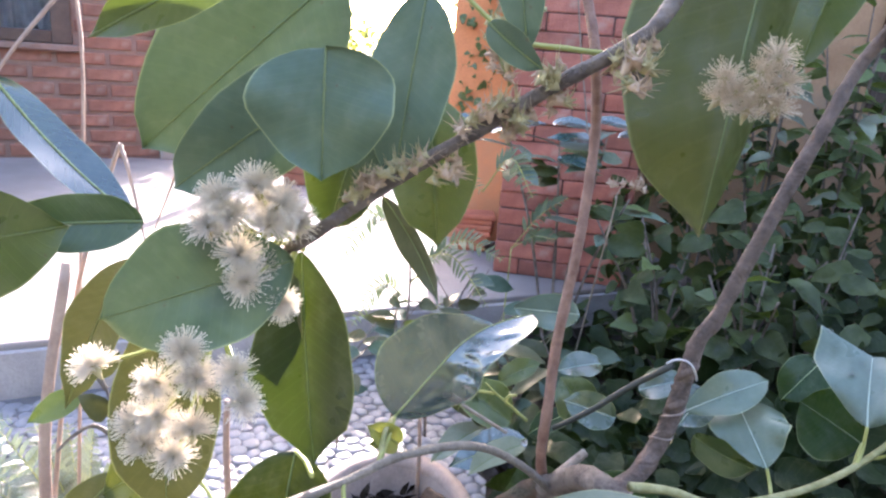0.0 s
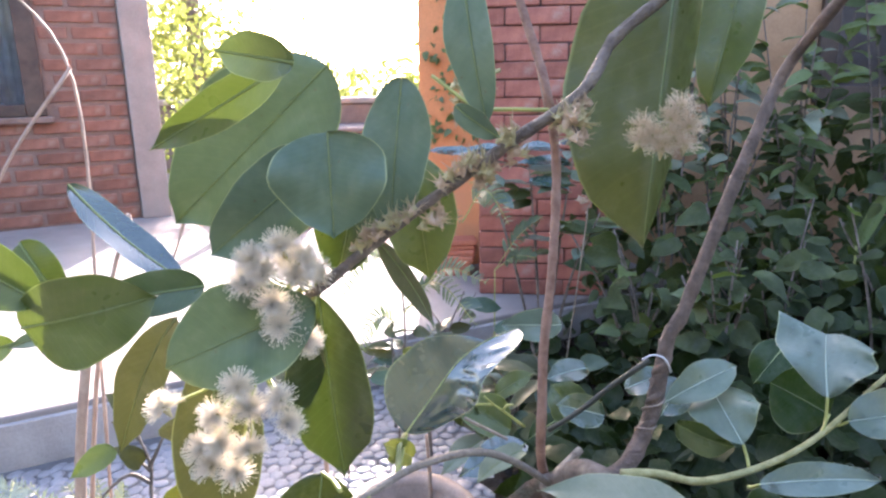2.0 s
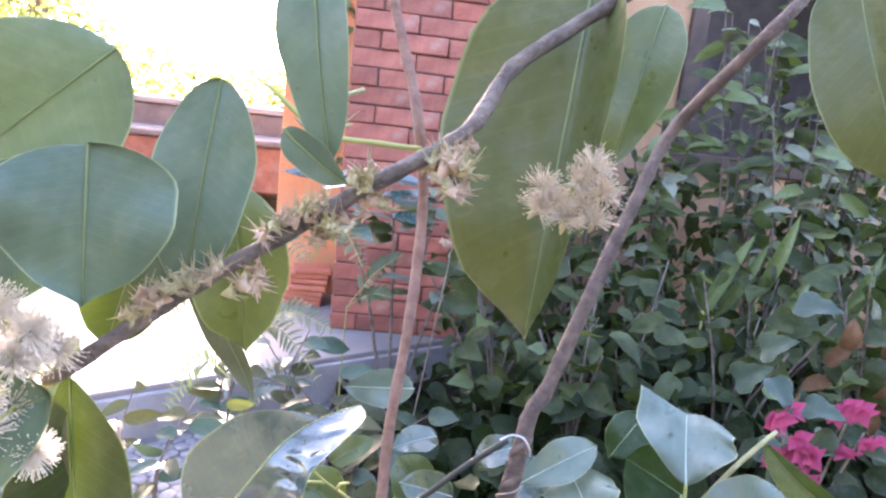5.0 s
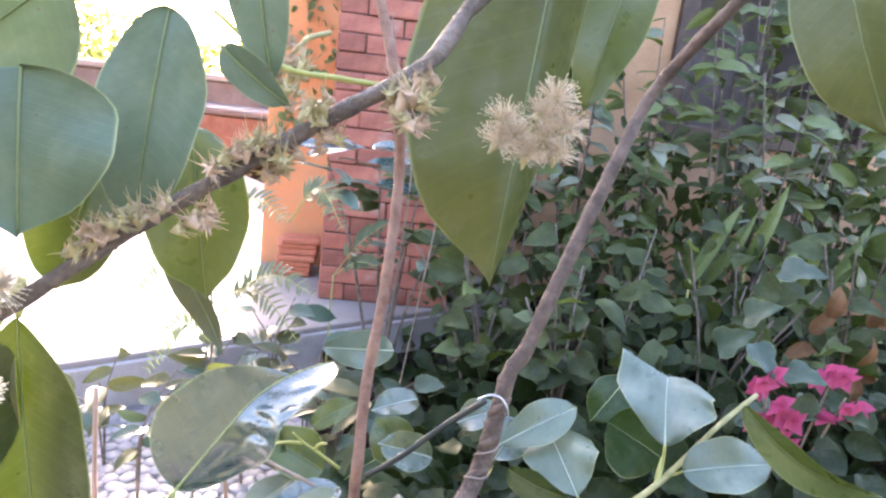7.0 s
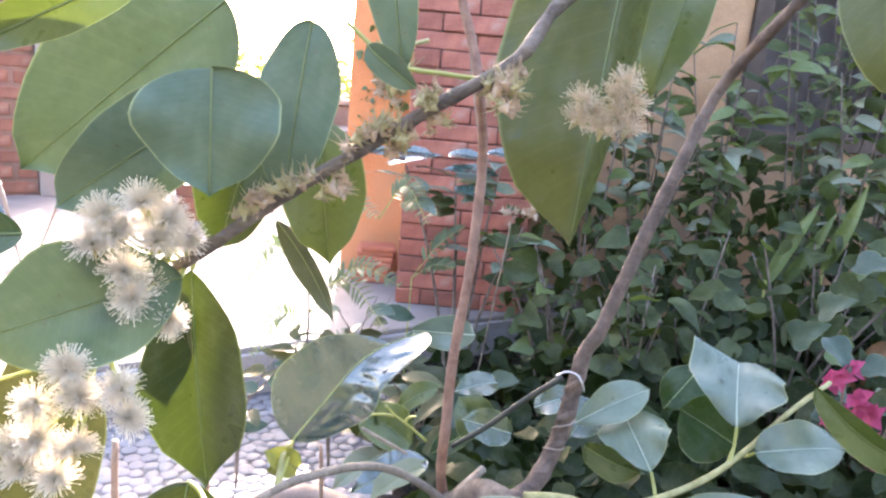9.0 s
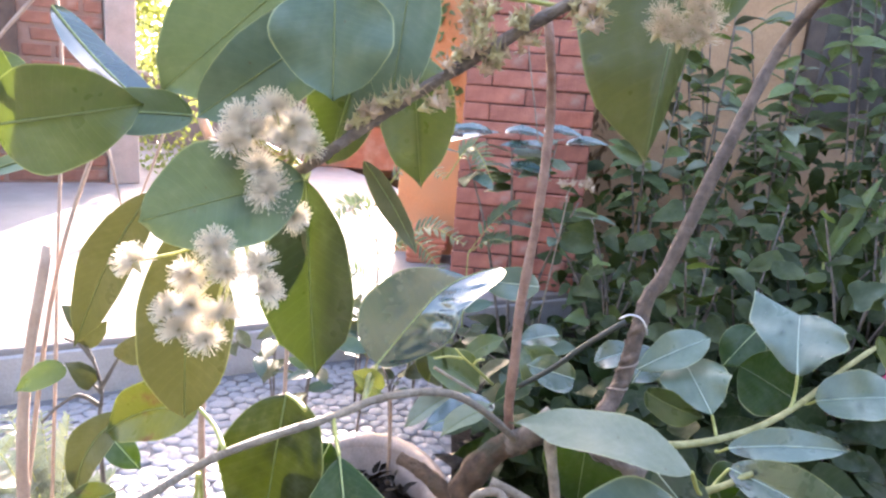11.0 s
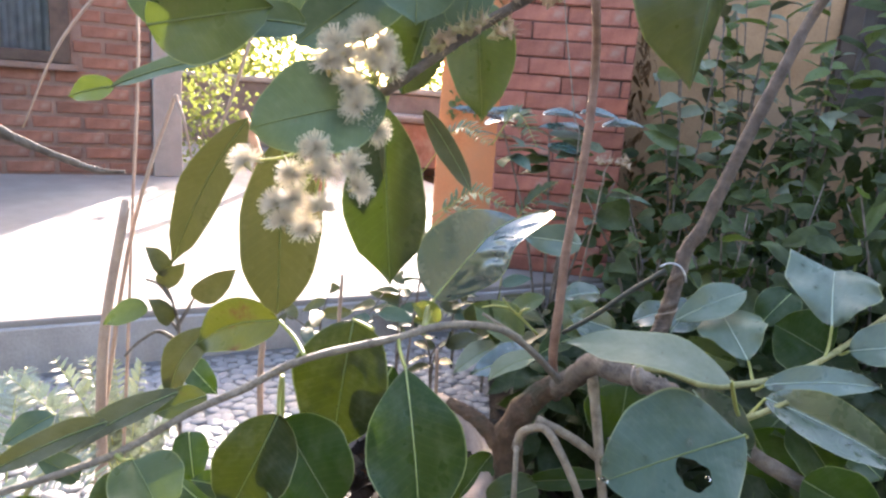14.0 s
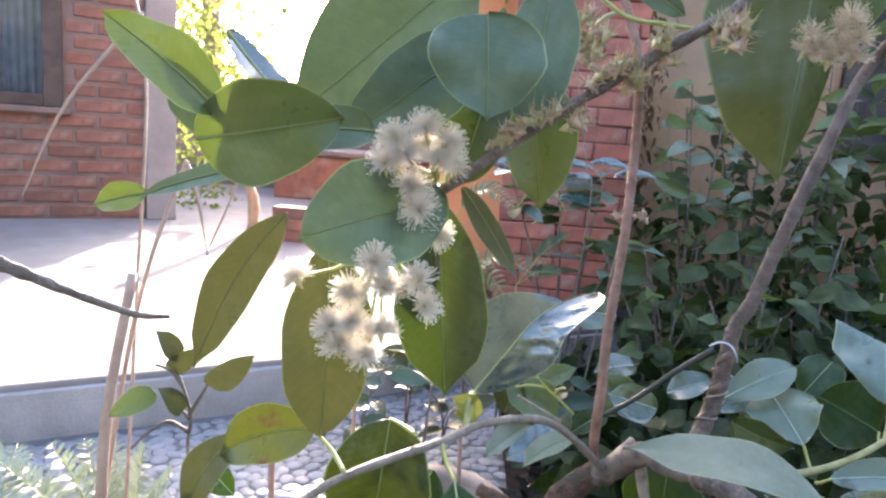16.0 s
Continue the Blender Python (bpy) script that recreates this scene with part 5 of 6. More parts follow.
spent_cup((0.075, 0.413, 0.799), 0.0051, 233)
spent_cup((0.079, 0.413, 0.790), 0.0056, 234)
spent_cup((0.083, 0.416, 0.797), 0.0059, 235)
spent_cup((0.084, 0.412, 0.797), 0.0060, 236)
spent_cup((0.081, 0.414, 0.788), 0.0053, 237)
spent_cup((0.082, 0.419, 0.796), 0.0052, 238)
spent_cup((0.079, 0.415, 0.790), 0.0048, 239)
spent_cup((0.086, 0.409, 0.796), 0.0050, 240)
spent_cup((0.091, 0.416, 0.800), 0.0056, 241)
spent_cup((0.082, 0.418, 0.790), 0.0051, 242)
spent_cup((0.087, 0.414, 0.792), 0.0046, 243)
spent_cup((0.097, 0.410, 0.820), 0.0055, 244)
spent_cup((0.094, 0.420, 0.822), 0.0045, 245)
spent_cup((0.097, 0.416, 0.817), 0.0045, 246)
spent_cup((0.100, 0.410, 0.817), 0.0057, 247)
spent_cup((0.101, 0.410, 0.823), 0.0060, 248)
spent_cup((0.104, 0.411, 0.826), 0.0046, 249)
spent_cup((0.102, 0.419, 0.817), 0.0047, 250)
spent_cup((0.099, 0.418, 0.822), 0.0045, 251)
spent_cup((0.094, 0.411, 0.819), 0.0043, 252)
spent_cup((0.102, 0.420, 0.802), 0.0044, 253)
spent_cup((0.105, 0.419, 0.809), 0.0059, 254)
spent_cup((0.102, 0.420, 0.811), 0.0053, 255)
spent_cup((0.110, 0.418, 0.808), 0.0047, 256)
spent_cup((0.106, 0.421, 0.810), 0.0044, 257)
spent_cup((0.103, 0.420, 0.810), 0.0055, 258)
spent_cup((0.135, 0.423, 0.836), 0.0044, 259)
spent_cup((0.136, 0.426, 0.832), 0.0048, 260)
spent_cup((0.137, 0.424, 0.837), 0.0045, 261)
spent_cup((0.144, 0.417, 0.838), 0.0060, 262)
spent_cup((0.141, 0.416, 0.831), 0.0048, 263)
spent_cup((0.132, 0.422, 0.830), 0.0049, 264)
spent_cup((0.135, 0.422, 0.825), 0.0050, 265)
spent_cup((0.141, 0.422, 0.833), 0.0055, 266)
spent_cup((0.132, 0.414, 0.832), 0.0043, 267)
spent_cup((0.141, 0.425, 0.839), 0.0050, 268)
spent_cup((0.151, 0.421, 0.841), 0.0044, 269)
spent_cup((0.139, 0.419, 0.835), 0.0058, 270)
spent_cup((0.139, 0.418, 0.837), 0.0047, 271)
spent_cup((0.142, 0.415, 0.831), 0.0049, 272)
spent_cup((0.152, 0.425, 0.841), 0.0059, 273)
spent_cup((0.142, 0.418, 0.832), 0.0055, 274)
spent_cup((0.139, 0.415, 0.836), 0.0043, 275)
spent_cup((0.073, 0.549, 0.838), 0.0074, 276)
spent_cup((0.075, 0.549, 0.842), 0.0058, 277)
spent_cup((0.069, 0.551, 0.837), 0.0057, 278)
spent_cup((0.078, 0.556, 0.833), 0.0068, 279)
spent_cup((0.071, 0.545, 0.848), 0.0056, 280)
spent_cup((0.071, 0.554, 0.828), 0.0074, 281)
spent_cup((0.080, 0.555, 0.842), 0.0061, 282)
spent_cup((0.066, 0.565, 0.843), 0.0050, 283)
spent_cup((0.077, 0.538, 0.825), 0.0069, 284)
spent_cup((0.076, 0.552, 0.853), 0.0051, 285)
spent_cup((0.066, 0.552, 0.830), 0.0075, 286)
spent_cup((0.084, 0.550, 0.834), 0.0059, 287)
spent_cup((0.067, 0.545, 0.853), 0.0052, 288)
spent_cup((0.073, 0.558, 0.819), 0.0062, 289)
spent_cup((0.082, 0.564, 0.850), 0.0051, 290)
spent_cup((0.062, 0.547, 0.839), 0.0051, 291)
spent_cup((0.083, 0.546, 0.823), 0.0052, 292)
spent_cup((0.072, 0.550, 0.859), 0.0060, 293)
spent_cup((0.066, 0.545, 0.821), 0.0051, 294)
spent_cup((0.086, 0.540, 0.840), 0.0074, 295)
spent_cup((0.062, 0.547, 0.852), 0.0063, 296)
spent_cup((0.078, 0.545, 0.815), 0.0063, 297)
spent_cup((0.143, 0.402, 0.819), 0.0055, 298)
spent_cup((0.146, 0.405, 0.832), 0.0058, 299)
spent_cup((0.138, 0.412, 0.825), 0.0059, 300)
spent_cup((0.148, 0.410, 0.822), 0.0053, 301)
spent_cup((0.141, 0.405, 0.833), 0.0058, 302)
spent_cup((0.140, 0.407, 0.820), 0.0059, 303)
spent_cup((0.148, 0.407, 0.829), 0.0059, 304)
spent_cup((0.138, 0.411, 0.829), 0.0064, 305)
spent_cup((0.145, 0.404, 0.820), 0.0057, 306)

# training wire wound round the leader, and the dark cord tied to it
coil([(0.266, 0.701, 0.409), (0.290, 0.724, 0.445), (0.302, 0.735, 0.490), (0.313, 0.747, 0.540)], 0.0058, 4, "twisted_strand", "ridge of bark twisted round the leader", "bark_lead", 0.0050)
coil([(0.192, 0.690, 0.392), (0.204, 0.662, 0.415), (0.228, 0.624, 0.420), (0.258, 0.594, 0.420), (0.300, 0.569, 0.404), (0.345, 0.547, 0.379)], 0.0085, 6, "twisted_strand", "fold of bark ringing the bent branch", "bark", 0.0052)
coil([(0.284, 0.721, 0.433), (0.294, 0.727, 0.457), (0.303, 0.736, 0.493)], 0.0108, 2, "wire", "dull training wire", "wire", 0.0011)
coil([(0.212, 0.645, 0.419), (0.236, 0.616, 0.420), (0.258, 0.591, 0.420)], 0.0130, 2, "wire", "dull training wire", "wire", 0.0011)
part("wire_end", tube_mesh("wire_end", [(0.278, 0.724, 0.526), (0.290, 0.726, 0.531), (0.303, 0.726, 0.528), (0.311, 0.725, 0.517), (0.314, 0.727, 0.508)], 0.0012, 0.0012, M["metal"], 7, 5), tree, "loose shiny end of the wire")
part("cord", tube_mesh("cord", [(0.291, 0.741, 0.518), (0.247, 0.744, 0.482), (0.208, 0.744, 0.447), (0.171, 0.747, 0.419)], 0.0038, 0.0030, M["dark_twig"], 7, 5), tree, "thin dark cord")

# ---- pot of mulch beside the trunk ----
pot = thing("plant_pot", "pale weathered clay bowl pot on the pebble paving", "pot", "", "", Matrix.Translation((-0.025, 0.780, 0)))
PM = Matrix.Translation((-0.025, 0.780, 0)) @ Matrix.Diagonal((0.64, 0.97, 1, 1))
part("bowl", lathe_mesh("bowl", [(0.0, 0.004), (0.11, 0.004), (0.13, 0.02), (0.165, 0.10), (0.185, 0.185), (0.188, 0.205), (0.17, 0.205), (0.168, 0.14), (0.0, 0.12)], M["pot"], 40), pot, "", PM)
part("rim", lathe_mesh("rim", [(0.186, 0.188), (0.205, 0.190), (0.210, 0.200), (0.206, 0.212), (0.190, 0.216), (0.172, 0.212), (0.170, 0.200)], M["pot"], 40), pot, "thick rolled rim", PM)
rnd = random.Random(11)
sv, sf = [], []
for i in range(9):
    for k in range(36):
        r, a = 0.172 * i / 8, 2 * math.pi * k / 36
        sv.append((r * math.cos(a), r * math.sin(a), 0.148 + rnd.uniform(-0.006, 0.012)))
sf = [(i * 36 + k, i * 36 + (k + 1) % 36, (i + 1) * 36 + (k + 1) % 36, (i + 1) * 36 + k) for i in range(8) for k in range(36)]
part("soil", mesh_of("soil", sv, sf, M["soil"]), pot, "dark crumbly soil", PM)
for i in range(14):
    a, r = rnd.random() * 6.28, rnd.uniform(0.03, 0.13)
    p = (-0.025 + 0.58 * r * math.cos(a), 0.780 + 0.9 * r * math.sin(a), 0.165)
    ob = part("fallen_leaf", leaf_data("fallen_leaf", rnd.uniform(0.04, 0.075), rnd.uniform(0.018, 0.03), M["dry_leaf" if i % 9 == 4 else "litter"], i, "tree", 0.4, 1.2), None, "", frame_of(p, (p[0] + rnd.uniform(-1, 1), p[1] + rnd.uniform(-1, 1), p[2] + 0.12), (p[0], p[1], 2), rnd.uniform(-30, 30)))
    tagged(ob, "curled brown fallen leaf on the pot's soil", "fallen leaf", "fallen leaves in the pot")


rnd = random.Random(23)
roots = []
for i in range(260):
    a, r = (rnd.uniform(-0.7, 2.2), rnd.uniform(0.05, 0.17)) if i % 2 else (rnd.random() * 6.28, rnd.uniform(0.03, 0.18))
    roots.append((-0.025 + 0.58 * r * math.cos(a), 0.780 + 0.9 * r * math.sin(a), rnd.uniform(0.152, 0.178)))
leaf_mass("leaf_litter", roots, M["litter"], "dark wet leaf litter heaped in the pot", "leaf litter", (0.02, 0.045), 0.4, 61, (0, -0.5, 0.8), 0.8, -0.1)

cover = [(rnd.uniform(0.15, 0.40), rnd.uniform(0.86, 1.04), rnd.uniform(0.17, 0.29)) for _ in range(150)]
leaf_mass("low_foliage", cover, M["hedge_dark"], "leaves coloured dark as shade behind the trunk", "foliage", (0.05, 0.085), 0.55, 64, (0, -0.6, 0.7), 0.5, 0.5)

# ---- bed of leafy shrubs before the orange wall ----
litter = [(rnd.uniform(0.14, 0.6), rnd.uniform(1.0, 1.95), rnd.uniform(0.01, 0.05)) for _ in range(420)]
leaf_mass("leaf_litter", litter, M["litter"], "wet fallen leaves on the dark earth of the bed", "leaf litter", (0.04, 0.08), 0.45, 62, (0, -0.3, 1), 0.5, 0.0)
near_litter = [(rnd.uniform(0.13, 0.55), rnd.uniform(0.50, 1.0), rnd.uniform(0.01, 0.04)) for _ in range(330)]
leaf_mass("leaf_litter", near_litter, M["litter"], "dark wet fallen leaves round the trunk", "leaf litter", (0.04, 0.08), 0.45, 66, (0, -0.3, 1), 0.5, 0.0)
under = [(x, y, rnd.uniform(0.02, 0.05 + 0.28 * min(1.0, max(0.0, x - 0.2) / 0.25))) for x, y in ((rnd.uniform(0.19, 0.95), rnd.uniform(0.58, 0.96)) for _ in range(430))]
leaf_mass("low_foliage", under, M["hedge_dark"], "low leaves coloured dark as shade round the trunk", "foliage", (0.05, 0.09), 0.55, 67, (-0.1, -0.6, 0.8), 0.45, 0.4)
low = []
while len(low) < 1300:
    x, y = rnd.uniform(0.20, 1.7), rnd.uniform(0.92, 1.75)
    if x > 0.16 + 0.12 * noise.noise((y * 6, 0.2, 1)) + 0.10:
        low.append((x, y, rnd.uniform(0.02, 0.16 + 0.22 * min(1, (x - 0.2) / 0.5))))
leaf_mass("low_foliage", low, M["hedge_dark"], "low glossy leaves coloured dark as shade under the wax apple tree", "foliage", (0.06, 0.10), 0.6, 63, (-0.1, -0.6, 0.8), 0.45, 0.4)
HEDGE = [leaf_data("leaf", rl, rw, M[mm], i, sh, 0.22, 0.45, 9, 2) for i, (rl, rw, mm, sh) in enumerate(((0.075, 0.055, "hedge", "heart"), (0.065, 0.05, "hedge", "heart"), (0.085, 0.05, "hedge", "tree"), (0.06, 0.045, "hedge_pale", "heart"), (0.07, 0.05, "hedge", "heart")))]
rnd = random.Random(4)
spots = []
while len(spots) < 2600:
    x, y, z = rnd.uniform(0.36, 2.5), rnd.uniform(1.25, 2.45), rnd.uniform(0.02, 0.95)
    top = 0.42 + 0.30 * min(1.0, max(0.0, (x - 0.36) / 1.0)) + 0.10 * noise.noise((x * 4, y * 4, 0.3)) + 0.06 * (y - 1.4)
    left = 0.40 + 0.08 * noise.noise((y * 5, z * 5, 2.0)) + 0.10 * max(0, z - 0.3)
    if z < top and x > left:
        spots.append((x, y, z))
leaf_mass("hedge_leaves", spots, M["hedge"], "dense dark green heart-shaped leaves of the shaded bed", "foliage", (0.04, 0.10), 0.52, 8, (-0.1, -0.5, 0.85), 0.65, 0.55)
where = [(0.48, 1.52), (0.62, 1.36), (0.78, 1.48), (0.92, 1.30), (1.06, 1.45), (1.22, 1.28), (0.70, 1.62), (1.36, 1.42), (0.98, 1.62), (1.18, 1.62)]
for i, (x, y) in enumerate(where):
    shrub("bedding_shrub", "dark green leafy shrub with heart-shaped leaves in the bed", (x, y, -0.01), 5, 30, HEDGE, 40 + i, "shrubs in the bed", 0.50 + 0.17 * (x - 0.4), 0.17, (0, -0.7, 0.6), "bark")

# pale upright blades and woody stems that stand out of the bed
BLADE = leaf_data("leaf", 0.24, 0.035, M["hedge_pale"], 3, "tree", 0.5, 0.35, 8, 2)
for i, (x, y, z, lean) in enumerate(((0.98, 1.55, 0.46, 0.25), (1.10, 1.5, 0.40, 0.30), (1.20, 1.52, 0.42, 0.22), (1.27, 1.5, 0.38, 0.28), (1.34, 1.55, 0.44, 0.2), (1.05, 1.62, 0.44, 0.3), (1.42, 1.5, 0.42, 0.25), (1.15, 1.6, 0.5, 0.15))):
    ob = thing("blade_plant", "pale green upright strap leaf rising from the bed", "plant", "strap leaves in the bed", "", Matrix.Translation((x, y, 0)))
    part("stem", tube_mesh("stem", [(x, y, -0.01), (x + 0.01, y, z * 0.5), (x, y, z)], 0.004, 0.003, M["stalk"], 6, 4), ob)
    part("leaf", BLADE, ob, "", frame_of((x, y, z - 0.02), (x + lean * 0.35, y - 0.02, z + 0.2), (x - 0.6, y - 1, z), 20 * (i % 3 - 1)))
TALL = [leaf_data("leaf", 0.095, 0.034, M["leaf_under"], 25, "tree", 0.3, 1.0, 9, 2), leaf_data("leaf", 0.10, 0.036, M["hedge_pale"], 23, "tree", 0.3, 0.9, 9, 2), leaf_data("leaf", 0.10, 0.04, M["hedge"], 21, "tree", 0.2, 0.6, 9, 2), leaf_data("leaf", 0.085, 0.036, M["hedge_pale"], 22, "tree", 0.2, 0.6, 9, 2)]
for i, (x, y, h) in enumerate(((0.66, 1.95, 0.98), (0.83, 2.02, 1.05), (1.02, 1.98, 1.12), (1.25, 1.92, 1.20), (1.45, 1.85, 1.30), (1.12, 2.15, 1.25), (1.62, 1.95, 1.25), (1.38, 2.10, 1.42), (1.55, 2.2, 1.5), (1.75, 2.1, 1.45), (0.92, 2.2, 1.15), (1.30, 1.75, 1.05), (1.78, 1.8, 1.2))):
    shrub("tall_shrub", "thin woody shrub with narrow leaves standing above the bed", (x, y, -0.01), 4, 48, TALL, 80 + i, "tall shrubs before the wall", h, 0.16, (0, -0.6, 0.7), "bark", 0.5)

# glossy-leaved shrub before the pillar
GLOSSY = [leaf_data("leaf", 0.115, 0.045, M["leaf_sheen"], 31, "tree", 0.15, 0.5, 8, 2), leaf_data("leaf", 0.09, 0.05, M["hedge"], 32, "tree", 0.15, 0.6, 8, 2), leaf_data("leaf", 0.07, 0.035, M["hedge_pale"], 33, "tree", 0.15, 0.6, 8, 2)]
gl = thing("glossy_shrub", "slender shrub with shiny flat leaves before the brick pillar", "shrub", "", "", Matrix.Translation((0.27, 1.72, 0)))
rnd = random.Random(6)
for tops in ((0.10, 1.74, 0.64), (0.22, 1.70, 0.66), (0.34, 1.73, 0.67), (0.40, 1.66, 0.52), (0.30, 1.66, 0.5)):
    mid = ((0.27 + tops[0]) / 2, 1.72, tops[2] * 0.6)
    part("stem", tube_mesh("stem", [(0.27, 1.72, -0.01), mid, tops], 0.005, 0.002, M["bark"], 6, 6, 0.2), gl)
    for k in range(7):
        a = rnd.random() * 6.28
        p = Vector(mid).lerp(Vector(tops), rnd.uniform(0.45, 1.0))
        part("leaf", GLOSSY[0 if rnd.random() < 0.5 else rnd.randrange(1, 3)], gl, "", frame_of(p, p + Vector((math.cos(a), math.sin(a) * 0.6, rnd.uniform(-0.25, 0.1))), p + Vector((rnd.gauss(0, 0.3), -0.35 + rnd.gauss(0, 0.2), 1))))

part("stem", tube_mesh("stem", [(0.27, 1.72, -0.01), (0.295, 1.66, 0.577), (0.278, 1.66, 0.675), (0.261, 1.66, 0.757), (0.24, 1.66, 0.85), (0.216, 1.66, 0.979)], 0.0024, 0.0016, M["bark_mid"], 6, 6, 0.2), gl, "thin grey climbing stem")
part("stem", tube_mesh("stem", [(0.30, 1.60, -0.01), (0.327, 1.45, 0.509), (0.329, 1.45, 0.561), (0.341, 1.45, 0.59)], 0.0022, 0.0012, M["bark_pale"], 6, 6, 0.2), gl, "thin twig with small dry buds")
for p in ((0.313, 1.45, 0.591), (0.323, 1.45, 0.588), (0.34, 1.45, 0.592), (0.358, 1.45, 0.59), (0.375, 1.45, 0.6), (0.382, 1.45, 0.584), (0.371, 1.45, 0.587)):
    part("bud", CUPS[1], gl, "", turned(p, 0.011, int(p[0] * 1000)))
FLAT = [leaf_data("leaf", 0.15, 0.042, M["leaf_wax"], 34, "tree", 0.15, 0.5, 10, 3), leaf_data("leaf", 0.11, 0.04, M["leaf_wax"], 35, "tree", 0.2, 0.6, 10, 3)]
for i, (x, y, z, dx, dz) in enumerate(((0.17, 1.70, 0.675, -0.12, -0.01), (0.20, 1.70, 0.68, 0.14, -0.015), (0.10, 1.74, 0.655, -0.10, 0.01), (0.30, 1.73, 0.69, 0.12, -0.02), (0.33, 1.70, 0.64, -0.10, 0.0), (0.22, 1.68, 0.60, 0.12, -0.03), (0.05, 1.76, 0.64, 0.10, 0.02), (0.36, 1.72, 0.66, 0.10, 0.0))):
    part("leaf", FLAT[i % 2], gl, "shiny flat leaf catching the light", frame_of((x, y, z), (x + dx, y - 0.02, z + dz), (x, y - 0.62, z + 1)))

# bougainvillea with pink bracts, and dry leaves caught beside it
boug = thing("bougainvillea", "bougainvillea sprig with vivid pink bracts beside the tree", "flowering shrub", "", "", Matrix.Translation((0.86, 1.02, 0)))
BRACT = leaf_data("bract", 0.029, 0.023, M["pink"], 41, "heart", 0.3, 0.5, 5, 2)
BLEAF = leaf_data("leaf", 0.055, 0.036, M["hedge"], 42, "tree", 0.2, 0.5, 9, 2)
rnd = random.Random(9)
for tip in ((0.81, 0.98, 0.43), (0.93, 0.99, 0.47), (0.85, 0.96, 0.36), (0.97, 1.0, 0.42), (0.89, 1.0, 0.30), (0.83, 0.99, 0.39)):
    part("stem", tube_mesh("stem", [(0.86, 1.02, -0.01), ((0.86 + tip[0]) / 2 + 0.02, 1.02, 0.25), tip], 0.004, 0.0018, M["bark_pale"], 6, 6, 0.2), boug)
    for c in range(4):
        p = Vector(tip) + Vector((rnd.gauss(0, 0.014), rnd.gauss(0, 0.012), rnd.gauss(0, 0.014)))
        for k in range(4):
            a = k * 1.6 + rnd.random()
            part("bract", BRACT, boug, "vivid pink papery bract" if k == 0 else "", frame_of(p, p + Vector((math.cos(a), -0.5, math.sin(a))), p + Vector((0, -1, 0.4)), rnd.uniform(-40, 40)))
    for k in range(5):
        p = Vector((0.86, 1.02, 0.1)).lerp(Vector(tip), rnd.uniform(0.4, 0.95))
        a = rnd.random() * 6.28
        part("leaf", BLEAF, boug, "", frame_of(p, p + Vector((math.cos(a), math.sin(a), -0.3)), p + Vector((0, -0.8, 0.8))))
BIG = leaf_data("leaf", 0.068, 0.050, M["leaf_teal"], 43, "heart", 0.2, 0.5, 10, 3)
for a, b in (((0.721, 1.0, 0.499), (0.748, 0.96, 0.536)), ((0.797, 1.02, 0.498), (0.811, 0.98, 0.456)), ((0.862, 1.04, 0.434), (0.837, 1.0, 0.507)), ((0.847, 1.0, 0.462), (0.872, 0.96, 0.463)), ((0.846, 1.02, 0.407), (0.718, 0.98, 0.456)), ((0.784, 1.04, 0.537), (0.804, 1.0, 0.564)), ((0.797, 1.0, 0.626), (0.828, 0.96, 0.63)), ((0.92, 1.02, 0.397), (0.865, 0.98, 0.382)), ((0.814, 1.04, 0.364), (0.841, 1.0, 0.374))):
    part("leaf", BIG, boug, "broad pale grey-green leaf", frame_of(a, b, Vector(a) + Vector((0, -0.8, 0.6))))
DRY = leaf_data("leaf", 0.07, 0.035, M["dry_leaf"], 51, "tree", 0.5, 1.2, 9, 2)
for i in range(22):
    p = Vector((rnd.uniform(1.05, 1.36), rnd.uniform(1.18, 1.3), rnd.uniform(0.30, 0.50)))
    a = rnd.random() * 6.28
    ob = part("dry_leaf", DRY, None, "", frame_of(p, p + Vector((math.cos(a), 0.2, math.sin(a))), p + Vector((0, -1, 0.5)), rnd.uniform(-40, 40)))
    tagged(ob, "dry orange-brown leaf caught among the shrubs", "dry leaf", "dry leaves in the bed")

# ferns and seedlings on the pebble path
LEAFLETS = {}


def frond(parent, base, tip, leaflets, width, mat, seed, least=0.16, rise=0.05):
    """An arching stalk with pairs of leaflets, each of them a piece of the frond."""
    base, tip = Vector(base), Vector(tip)
    path = smooth_path([base, (base + tip) / 2 + Vector((0, 0, rise)), tip], 12)
    if (mat, least) not in LEAFLETS:
        LEAFLETS[mat, least] = [leaf_data("leaflet", 1.0, least * (1 + 0.1 * k), M[mat], 70 + k, "tree", 0.15, 0.35 + 0.15 * k, 5, 1) for k in range(4)]
    rnd = random.Random(seed)
    ob = part("frond", tube_mesh("frond", path, 0.0014, 0.0005, M["stalk"], 5, 1), parent)
    for i in range(leaflets):
        s = 0.25 + 0.75 * (i + 0.5 * rnd.random()) / leaflets
        k = min(len(path) - 2, int(s * (len(path) - 1)))
        p = path[k].lerp(path[k + 1], s * (len(path) - 1) - k)
        t = (path[k + 1] - path[k]).normalized()
        side = t.cross(Vector((0, -0.5, 1))).normalized()
        ln = (width * math.sin(math.pi * (0.15 + 0.8 * s)) + 0.006) * rnd.uniform(0.85, 1.1)
        for sg in (-1, 1):
            m = frame_of(p, p + side * sg + t * rnd.uniform(0.3, 0.55), p + Vector((rnd.gauss(0, 0.25), -0.6, 1)))
            part("leaflet", LEAFLETS[mat, least][rnd.randrange(4)], ob, "", m @ Matrix.Scale(ln, 4))


